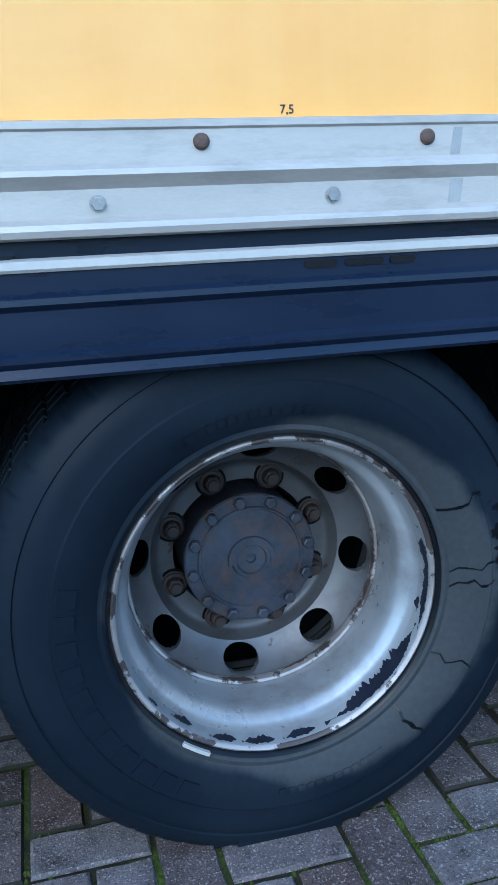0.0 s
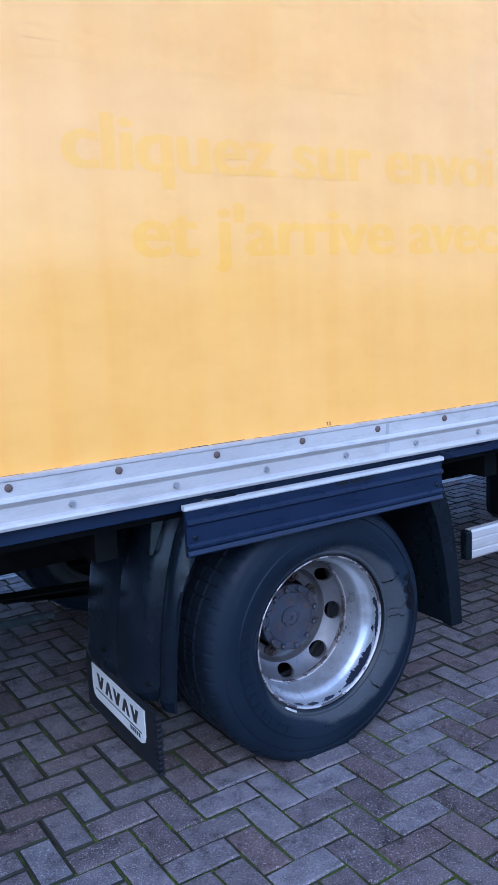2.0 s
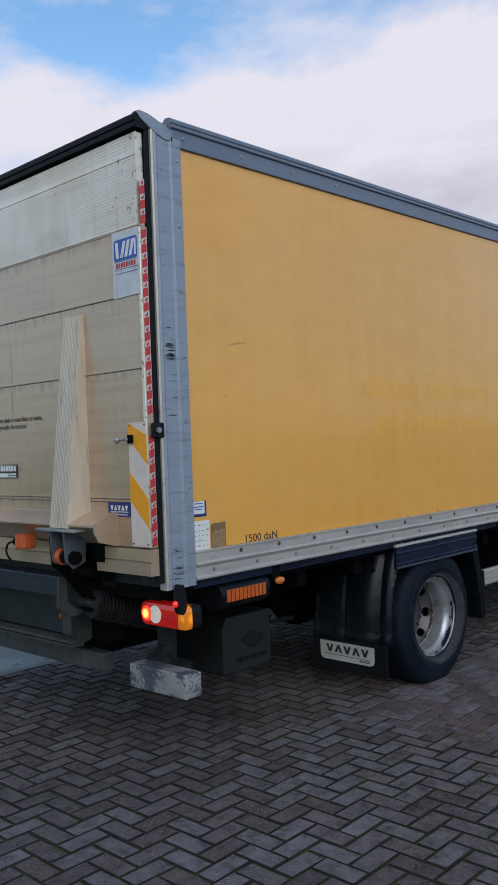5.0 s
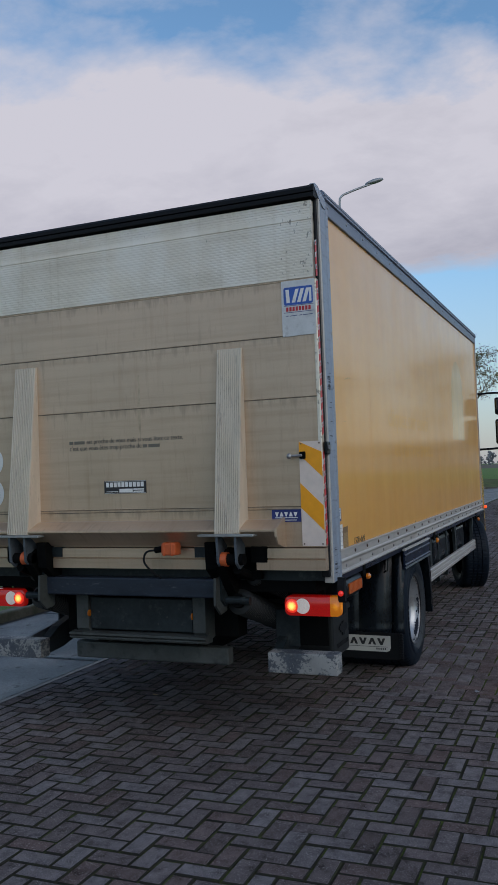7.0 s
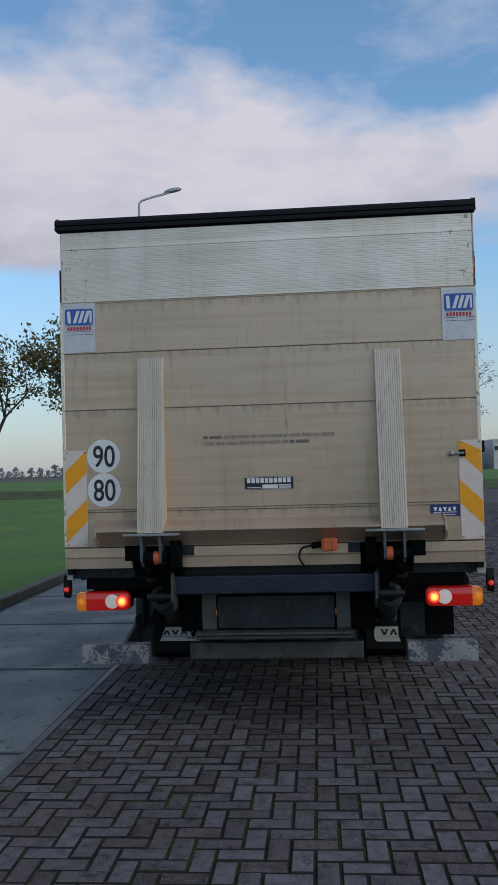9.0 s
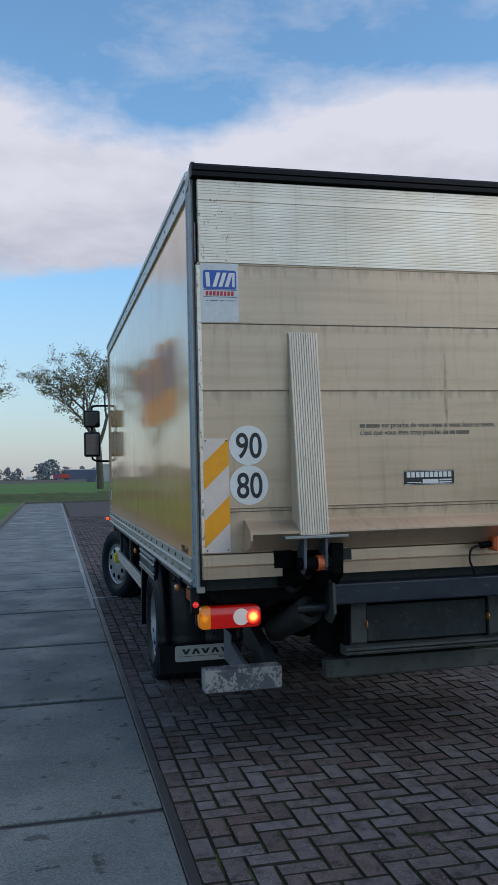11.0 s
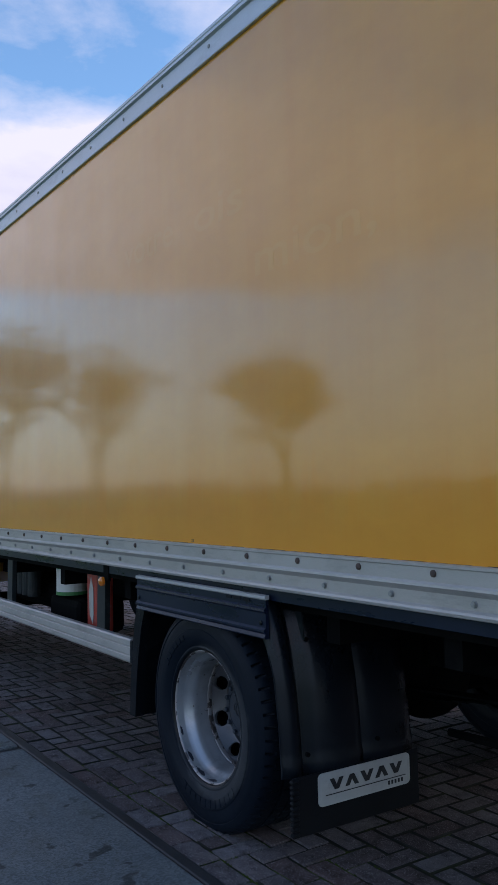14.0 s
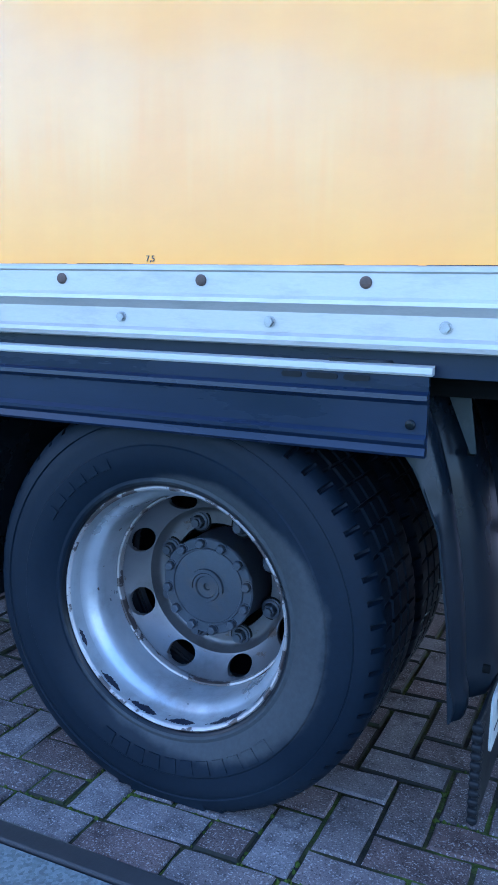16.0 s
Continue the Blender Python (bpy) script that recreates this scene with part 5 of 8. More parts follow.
    for i in range(11):
        z = 0.158 + i * 0.0175
        box(bm, (1.857, min(y(-0.003), y(-0.034)), z), (1.877, max(y(-0.003), y(-0.034)), z + 0.0135), 0.005, 2)
    skew(bm)
    part("toothed_edge", bm, M["rubber"], flap)
    u0, u1 = (-0.530, -0.098) if sgn < 0 else (-2.345, -1.915)
    z0, z1 = (0.212, 0.335) if sgn < 0 else (0.236, 0.348)
    bm = bmesh.new()
    c = 0.03
    pts = [(u0, z0 + c), (u0 + c * 0.3, z0 + c * 0.3), (u0 + c, z0), (u1 - c, z0), (u1 - c * 0.3, z0 + c * 0.3), (u1, z0 + c), (u1, z1 - 0.006), (u0, z1 - 0.006)] if sgn < 0 else rounded(u0, z0, u1, z1, 0.018)
    flat_shape(bm, pts, 1.862, "rear", 0.004)
    skew(bm)
    part("flap_sign", bm, M["signwhite"], flap, "grubby white sign with a dark zigzag emblem")
    bm = bmesh.new()
    uL, uR, zb, zt = u0 + 0.045, u1 - 0.035, z0 + 0.050, z1 - 0.024
    n = 5
    w = (uR - uL) / n
    for i in range(n):
        a = uL + i * w
        up = i % 2 == 0
        s, m, e = a + 0.004, a + w / 2, a + w - 0.004
        zs, zm = (zt, zb) if up else (zb, zt)
        t = 0.019
        flat_shape(bm, [(s, zs), (s + t, zs), (m + t / 2, zm), (m - t / 2, zm)], 1.8575, "rear", 0.001)
        flat_shape(bm, [(e - t, zs), (e, zs), (m + t / 2, zm), (m - t / 2, zm)], 1.8570, "rear", 0.001)
    flat_shape(bm, [(uL - 0.015, zb - 0.016), (uR + 0.012, zb - 0.016), (uR + 0.012, zb - 0.013), (uL - 0.015, zb - 0.013)], 1.8575, "rear", 0.001)
    for i in range(5):
        a = uR - 0.075 + i * 0.016
        flat_shape(bm, [(a, zb - 0.036), (a + 0.009, zb - 0.036), (a + 0.009, zb - 0.022), (a, zb - 0.022)], 1.8575, "rear", 0.001)
    skew(bm)
    part("emblem", bm, M["ink"], flap)


two_sides(mudguard)


# ---- tail lift ----
def tail_lift():
    lift = part("tail_lift_platform", bx((0.0, -0.006, 1.165), (0.042, W - 0.006, 2.628), 0.003, 1), M["platform"], truck, "raised beige aluminium tail lift platform")
    # seams between the extrusions: a raised bead with a dark recess line
    for z, h in ((2.328, 0.007), (1.987, 0.007), (1.392, 0.006), (1.376, 0.005)):
        part("seam_bead", bx((-0.004, 0.008, z - h / 2), (0.002, W - 0.008, z + h / 2), 0.0015, 1), M["platform"], lift)
        part("seam_line", bx((-0.0012, 0.010, z - h / 2 - 0.0035), (0.001, W - 0.010, z - h / 2 - 0.0005)), M["seam"], lift)
    # ribbed upper leaf
    bm = bmesh.new()
    pts = [(0.040, 2.632)]
    z = 2.634
    k = 0
    while z < 3.055:
        step = 0.0145
        if k == 22:
            pts += [(-0.004, z), (-0.004, z + 0.030)]
            z += 0.032
        else:
            pts += [(-0.0006, z), (-0.0014, z + 0.0016), (-0.0014, z + 0.0112), (-0.0006, z + 0.0128)]
            z += step
        k += 1
    pts += [(-0.0002, z), (0.040, z)]
    prism(bm, pts, 0.006, W - 0.020, "y")
    part("ribbed_leaf", bm, M["ribbed"], lift, "bare ribbed aluminium upper leaf with pits and painted sheen")
    part("leaf_hinge", bx((-0.003, 0.01, 2.622), (0.03, W - 0.01, 2.632), 0.002, 1), M["soot"], lift)
    part("top_seal", pr([(-0.022, 3.070), (-0.022, 3.092), (-0.012, 3.096), (-0.022, 3.100), (-0.020, 3.122), (-0.006, 3.137), (0.030, 3.146), (0.046, 3.140), (0.046, 3.070)], -0.018, W + 0.012, "y"), M["rubber"], truck, "black rubber roof seal")
    # retro-reflective tape on the platform's two edges
    for y0, s in ((-0.0065, -1), (W - 0.0055, 1)):
        z, i, blk = 1.172, 0, {}
        while z < 2.83:
            red = i % 2 == 0
            h = 0.0385 if red else 0.0270
            if not (1.67 < z < 1.76) and not (z < 2.622 < z + h + 0.010):
                key = ("red_foil" if red else "foil") if s < 0 else ("red_shaded" if red else "foil_shaded")
                ya, yb = sorted((y0, y0 + s * 0.0018))
                if key not in blk:
                    blk[key] = bpy.data.meshes.new("tape_block")
                    bm = bx((0.007, ya, 0), (0.034, yb, h))
                    for v in bm.verts:       # slanted ends
                        v.co.z += 0.010 if v.co.x > 0.02 else 0.0
                    bm.to_mesh(blk[key])
                    bm.free()
                    blk[key].materials.append(M[key])
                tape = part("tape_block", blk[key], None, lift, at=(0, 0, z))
                if not red and s < 0:
                    if "mark" not in blk:
                        blk["mark"] = bpy.data.meshes.new("tape_mark")
                        bm = pr([(0.013, 0.010), (0.020, 0.006), (0.028, 0.016), (0.028, 0.030), (0.021, 0.026), (0.022, 0.019), (0.014, 0.020)], y0 - 0.0026, y0 - 0.0016, "y")
                        bm.to_mesh(blk["mark"])
                        bm.free()
                        blk["mark"].materials.append(M["red_foil"])
                    part("tape_mark", blk["mark"], None, tape, at=(0, 0, z))
            z += h + 0.0005
            i += 1
        part("edge_bead", bx((-0.004, min(y0, y0 - s * 0.02), 1.17), (0.0045, max(y0, y0 - s * 0.02) , 2.62), 0.002, 1), M["ribbed"], lift)
    # two ribbed run-up wedges
    for y0, y1 in ((0.440, 0.590), (1.832, 1.985)):
        bm = bmesh.new()
        prism(bm, [(0.0, 2.283), (-0.012, 2.283), (-0.135, 1.252), (0.0, 1.252)], y0, y1, "y")
        wedge = part("ramp_wedge", bm, M["ramp"], lift, "ribbed aluminium wedge")
        bm = bmesh.new()
        n = 12
        for i in range(n):
            ya = y0 + (y1 - y0) * (i + 0.14) / n
            yb = y0 + (y1 - y0) * (i + 0.80) / n
            prism(bm, [(-0.011, 2.280), (-0.0155, 2.280), (-0.1395, 1.253), (-0.134, 1.253)], ya, yb, "y")
        part("ribs", bm, M["ramp"], wedge)
        part("groove_floor", pr([(-0.0118, 2.282), (-0.0126, 2.282), (-0.1356, 1.253), (-0.134, 1.253)], y0 + 0.004, y1 - 0.004, "y"), M["groove"], wedge)
    # shelf beam with end caps
    beam = [(0.0, 1.322), (-0.030, 1.318), (-0.128, 1.276), (-0.136, 1.270), (-0.136, 1.262), (-0.125, 1.260), (-0.02, 1.175), (0.0, 1.172)]
    part("shelf_beam", pr(beam, 0.235, W - 0.235, "y"), M["platform"], lift, "sloping shelf at the platform's foot")
    for y0, y1 in ((0.222, 0.2345), (W - 0.2345, W - 0.222)):
        part("shelf_end", pr([(0.0, 1.330), (-0.035, 1.326), (-0.140, 1.280), (-0.142, 1.235), (-0.120, 1.195), (-0.02, 1.168), (0.0, 1.168)], y0, y1, "y"), M["platform"], lift)
    # sill in two extrusions
    for y0, y1 in ((-0.003, 0.398), (0.705, 1.750), (2.045, W - 0.010)):
        part("rear_sill", pr([(0.02, 1.162), (-0.006, 1.160), (-0.008, 1.106), (0.000, 1.101), (-0.008, 1.096), (-0.006, 1.040), (0.09, 1.036), (0.09, 1.162)], y0, y1, "y"), M["platform"], truck, "stained beige sill")
    # black boxes stand in for the dark of the gaps behind the hinges
    for y0, y1 in ((0.398, 0.705), (1.750, 2.045)):
        part("hinge_pocket", bx((0.05, y0, 0.98), (0.09, y1, 1.164)), M["black"], truck)
    for y0, y1 in ((0.705, 0.775), (1.675, 1.750)):
        part("sill_lug", pr([(-0.012, 1.166), (0.03, 1.166), (0.03, 1.108), (-0.012, 1.108)], y0, y1, "y"), M["steel"], truck)
    # amber reflectors inside the plate carrier
    for y0, s in ((0.862, 1), (1.556, -1)):
        part("amber_reflector", cy((0.097, y0 - s * 0.010, 0.752), (0.097, y0 - s * 0.004, 0.752), 0.020, 18), M["lens_amber"], truck, "small round amber reflector")
    # dark strip put in for the shadow gap below the sill
    part("sill_shadow_gap", bx((0.10, 0.03, 0.97), (0.135, W - 0.03, 1.04)), M["steel"], truck)
    # hinge brackets, arms and orange bushes below each wedge
    for c in (0.515, 1.905):
        s = 1 if c > 1.2 else -1
        br = part("hinge_bracket", bx((-0.165, c - 0.165, 1.236), (0.0, c + 0.165, 1.250), 0.003, 1), M["greysteel"], truck, "grey hinge plate")
        for o in (-0.060, 0.050):
            part("hinge_cheek", pr([(-0.15, 1.237), (-0.02, 1.237), (-0.03, 1.08), (-0.10, 1.055), (-0.14, 1.09)], c + o, c + o + 0.014, "y"), M["bracket"], br)
        part("pivot_pin", cy((-0.10, c - 0.085, 1.108), (-0.10, c + 0.085, 1.108), 0.032, 20), M["black"], br)
        part("orange_bush", cy((-0.10, c - s * 0.030 - 0.018, 1.108), (-0.10, c - s * 0.030 + 0.018, 1.108), 0.040, 20), M["orange_rubber"], br, "orange rubber bush")
        part("hinge_block", pr([(-0.09, 1.20), (0.03, 1.20), (0.09, 1.02), (0.03, 0.96), (-0.08, 1.05)], c - s * 0.16, c - s * 0.10, "y"), M["black"], br)
        part("hinge_foot", bx((-0.01, c + s * 0.085, 1.08), (0.05, c + s * 0.185, 1.17), 0.004, 1), M["black"], br)
        # lifting arm running forwards and down
        bm = bmesh.new()
        prism(bm, [(-0.11, 1.13), (-0.05, 1.16), (0.12, 0.98), (0.62, 0.72), (0.60, 0.62), (0.05, 0.88), (-0.12, 1.07)], c - s * 0.085, c - s * 0.030, "y")
        part("lift_arm", bm, M["black"], truck, "black lifting arm")
        # two rams, each with a pleated dust boot: a stout lower one and a slimmer upper one
        for p, q, r0, f0, folds in ((Vector((0.02, c - s * 0.02, 0.865)), Vector((0.72, c - s * 0.01, 0.640)), 0.074, 0.04, 30),
                                    (Vector((-0.08, c + s * 0.03, 1.050)), Vector((0.72, c + s * 0.12, 0.770)), 0.045, 0.22, 34)):
            ram = part("lift_ram", cy(p, q, r0 * 0.55, 18), M["black"], truck, "dark hydraulic ram with a pleated rubber boot")
            bm = bmesh.new()
            rows = []
            d = (q - p)
            R = d.to_track_quat('Z', 'Y').to_matrix()
            for i in range(folds * 3 + 1):
                r = r0 * (1.0, 0.97, 0.76)[i % 3] if i else r0 * 0.6
                rows.append([bm.verts.new(p + d * (f0 + (0.97 - f0) * i / (folds * 3)) + R @ Vector((r * math.cos(k * math.pi / 12), r * math.sin(k * math.pi / 12), 0))) for k in range(24)])
            for a, b in zip(rows, rows[1:]):
                for k in range(24):
                    bm.faces.new((a[k], a[(k + 1) % 24], b[(k + 1) % 24], b[k]))
            bm.faces.new(rows[0])
            part("pleated_boot", bm, M["boot"], ram)
        part("ram_plate", pr([(-0.08, 1.00), (0.00, 1.00), (0.07, 0.92), (0.06, 0.80), (-0.02, 0.79), (-0.09, 0.85)], c - s * 0.115, c - s * 0.100, "y"), M["bar"], truck, "dark arm plate carrying the lower ram")
        part("ram_pin", cy((0.02, c - s * 0.115, 0.865), (0.02, c + s * 0.060, 0.865), 0.022, 14), M["steel"], truck)
    # black blocks added on the frame to close the bright gap behind the rear mudguards
    for y0 in (0.74, W - 0.82):
        part("spring_hanger", pr([(1.94, 1.0), (2.20, 1.0), (2.16, 0.62), (2.10, 0.54), (2.02, 0.54), (1.97, 0.62)], y0, y0 + 0.08, "y"), M["black"], truck, "added black block closing a bright gap")
    # torsion tube between the arms
    tb = part("torsion_beam", bx((-0.012, 0.618, 0.878), (0.09, 1.805, 0.985), 0.008, 2), M["beam"], truck, "blue-grey square cross beam, scuffed")
    for y0 in (0.600, 1.795):
        part("beam_cheek", pr([(-0.035, 1.02), (0.02, 1.10), (0.10, 1.06), (0.11, 0.90), (0.02, 0.83), (-0.03, 0.87)], y0, y0 + 0.018, "y"), M["steel"], tb)
    # orange plug with a drooping cable
    pl = part("lamp_plug", bx((-0.13, 0.838, 1.130), (-0.055, 0.928, 1.200), 0.008, 2), M["orange_rubber"], truck, "orange plug with a black cable")
    for y in (0.855, 0.905):
        part("plug_rib", bx((-0.134, y, 1.128), (-0.052, y + 0.012, 1.203), 0.003, 1), M["orange_rubber"], pl)
    part("plug_neck", cy((-0.09, 0.925, 1.165), (-0.09, 0.985, 1.158), 0.018, 14), M["black"], pl)
    tube([(-0.09, 0.98, 1.158), (-0.10, 1.04, 1.145), (-0.10, 1.055, 1.09), (-0.07, 1.02, 1.03), (-0.03, 0.985, 0.99)], 0.006, pl, "cable", M["rubber"])
    # number plate carrier, blank
    pc = part("plate_carrier", bx((0.105, 0.86, 0.655), (0.125, 1.56, 0.850), 0.004, 1), M["steel"], truck, "dark steel plate carrier with drilled holes")
    hole = cy((0.1035, 0, 0), (0.106, 0, 0), 0.006, 8)
    hme = None
    for y, z in ((0.93, 0.70), (0.95, 0.79), (1.03, 0.74), (1.09, 0.70), (1.33, 0.71), (1.36, 0.78), (1.49, 0.69), (1.50, 0.76)):
        o = part("drilled_hole", hole if hme is None else hme, M["ink"], pc, at=(0, y, z))
        hme = o.data
    for y0, y1 in ((0.770, 0.850), (1.565, 1.650)):
        part("carrier_leg", pr([(0.09, 0.878), (0.22, 0.878), (0.22, 0.62), (0.14, 0.60), (0.09, 0.66)], y0, y1, "y"), M["bar"], truck)
    part("step_bar", pr([(0.06, 0.625), (0.06, 0.638), (0.16, 0.645), (0.16, 0.595), (0.075, 0.598), (0.075, 0.605), (0.062, 0.608), (0.062, 0.614), (0.075, 0.617)], 0.76, 1.69, "y"), M["bar"], truck, "ribbed steel step bar")
    part("underrun_bar", bx((0.225, 0.690, 0.446), (0.300, 1.752, 0.548), 0.010, 2), M["bar"], truck, "dark steel underrun bar")
    for y in (0.85, 1.55):
        part("underrun_arm", bx((0.26, y, 0.50), (0.9, y + 0.06, 0.64)), M["black"], truck)
    part("rear_crossbar", bx((0.22, 0.62, 0.62), (0.34, 1.80, 0.90)), M["black"], truck)
    # flaking side bumpers on brackets
    for y0, y1, s in ((0.018, 0.432, -1), (2.005, 2.42, 1)):
        bmp = part("side_bumper", bx((0.195, y0, 0.428), (0.300, y1, 0.545), 0.006, 2), M["chip"], truck, "flaking white side bumper")
        yi = y1 - 0.06 if s < 0 else y0
        part("bumper_arm", pr([(0.29, 0.445), (0.29, 0.54), (0.40, 0.60), (0.85, 0.72), (0.85, 0.56), (0.45, 0.46)], yi, yi + 0.06, "y"), M["steel"], bmp)
        if s > 0:
            part("bumper_plate", bx((0.650, 2.178, 0.455), (0.845, 2.188, 0.640), 0.003, 1), M["bracket"], bmp, "blue-grey bracket plate")
            part("bracket_arm", pr([(0.290, 0.440), (0.290, 0.540), (0.650, 0.592), (0.650, 0.466)], 2.166, 2.190, "y"), M["bracket"], bmp)
            continue
        part("bumper_plate", bx((0.40, 0.300, 0.54), (0.408, 0.452, 0.755), 0.003, 1), M["steel"], bmp)
        part("bumper_plate", bx((0.40, 0.125, 0.55), (0.408, 0.30, 0.80)), M["black"], bmp)


tail_lift()


# ---- tail lamps and markers ----
def tail_lamp(sgn, y):
    """Long lamp: amber at the outer end, red, clear disc, red at the inner end."""
    x0, x1, z0, z1 = 0.185, 0.255, 0.758, 0.872
    k = 0.018 if sgn < 0 else -0.015         # the whole lamp row sits a little to the right
    o0, o1 = 0.002 + k, -0.333 + k
    zc = (z0 + z1) / 2

    def face(lo, hi, rl, rh, n=6):
        """Outline across the lamp from offset lo to hi, with rounded ends of radius rl and rh."""
        pts = []
        for cx, cz, r, a0 in ((hi - rh, z1 - rh, rh, 0), (lo + rl, z1 - rl, rl, 90), (lo + rl, z0 + rl, rl, 180), (hi - rh, z0 + rh, rh, 270)):
            if r < 0.002:
                pts.append((lo if a0 in (90, 180) else hi, cz))
            else:
                pts += [(cx + r * math.cos(radians(a0 + 90 * i / n)), cz + r * math.sin(radians(a0 + 90 * i / n))) for i in range(n + 1)]
        return pts

    def shell(name, lo, hi, rl, rh, material, parent, label="", back=x1, front=x0):
        pts = face(lo, hi, rl, rh)
        mo, mz = (lo + hi) / 2, zc
        bm = bmesh.new()
        rings = []
        for x, f in ((back, 1.0), (front + 0.012, 1.0), (front + 0.003, 0.955), (front, 0.86)):
            rings.append([bm.verts.new((x - (front + back) / 2, y(mo + (o - mo) * (f if (o < mo and rl > 0.002) or (o > mo and rh > 0.002) else 1.0)) - y(mo), (z - mz) * f)) for o, z in pts])
        for p, q in zip(rings, rings[1:]):
            for i in range(len(pts)):
                bm.faces.new((p[i], p[(i + 1) % len(pts)], q[(i + 1) % len(pts)], q[i]))
        bm.faces.new(rings[-1])
        return part(name, bm, M[material], parent, label, at=((front + back) / 2, y(mo), mz), smooth=True)
    lamp = shell("tail_lamp", o1 - 0.006, o0 + 0.006, 0.036, 0.030, "rubber", truck, "long rear lamp, lit red and amber", x1 + 0.02, x0 + 0.03)
    shell("amber_lens", o0 - 0.062, o0, 0.0, 0.028, "lens_amber_lit", lamp, "lit amber lens")
    shell("red_lens", o0 - 0.200, o0 - 0.0635, 0.0, 0.0, "lens_red", lamp)
    shell("inner_lens", o1, o0 - 0.2015, 0.034, 0.0, "lens_red", lamp)
    bm = bmesh.new()
    rows = lathe(bm, [(0.046, 0.004), (0.043, -0.004), (0.028, -0.007), (0.01, -0.008)], 28, "x")
    bm.faces.new(rows[-1])
    part("clear_disc", bm, M["lens_white"], lamp, at=(x0 + 0.002, y(o0 - 0.226), zc), smooth=True)
    bm = bmesh.new()
    rows = lathe(bm, [(0.042, 0.004), (0.037, -0.006), (0.022, -0.010), (0.008, -0.011)], 28, "x")
    bm.faces.new(rows[-1])
    part("lit_bulb_lens", bm, M["lens_red_lit"], lamp, "glowing lens", at=(x0 + 0.001, y(o0 - 0.288), zc), smooth=True)
    part("lamp_bracket", bx((x1 + 0.02, min(y(-0.10), y(-0.16)), 0.80), (x1 + 0.04, max(y(-0.10), y(-0.16)), 1.0)), M["black"], lamp)
    # rubber-armed outline marker beside the post
    mk = part("outline_marker", pr([(0.108, 0.990), (0.128, 0.990), (0.142, 0.945), (0.146, 0.905), (0.138, 0.868), (0.120, 0.852), (0.104, 0.866), (0.094, 0.905), (0.098, 0.950)], y(0.052 + k), y(0.012 + k), "y"), M["rubber"], truck, "black rubber outline marker with a red lens")
    bm = bmesh.new()
    bmesh.ops.create_uvsphere(bm, u_segments=12, v_segments=8, radius=0.016)
    part("red_lens", bm, M["lens_small_red"], mk, at=(0.092, y(0.032 + k), 0.905), smooth=True)
    # amber side markers on short stalks
    for x in (0.868 if sgn < 0 else 0.825, 3.40, 6.35):
        st = part("side_marker", bx((x - 0.03, min(y(-0.03), y(-0.015)), 0.90), (x + 0.03, max(y(-0.03), y(-0.015)), 0.985), 0.003, 1), M["black"], truck, "amber side marker lamp")
        bm = bmesh.new()
        rows = lathe(bm, [(0.030, 0.0), (0.029, -0.012), (0.018, -0.020), (0.004, -0.023)], 20)
        bm.faces.new(rows[-1])
        for v in bm.verts:
            v.co.x *= 1.15 if x < 1 else 0.85
            v.co.z *= 0.65 if x < 1 else 0.8
        part("amber_lens", bm, M["marker"], st, at=(x, y(0.0), 0.900), turn=(0, 0, 0) if sgn < 0 else (0, 0, radians(180)), smooth=True)
    bm = bmesh.new()
    bmesh.ops.create_uvsphere(bm, u_segments=12, v_segments=8, radius=0.021)
    part("front_marker", bm, M["marker_lit"], truck, "lit orange front marker", at=(6.93, y(0.03), 1.02), smooth=True)


two_sides(tail_lamp)


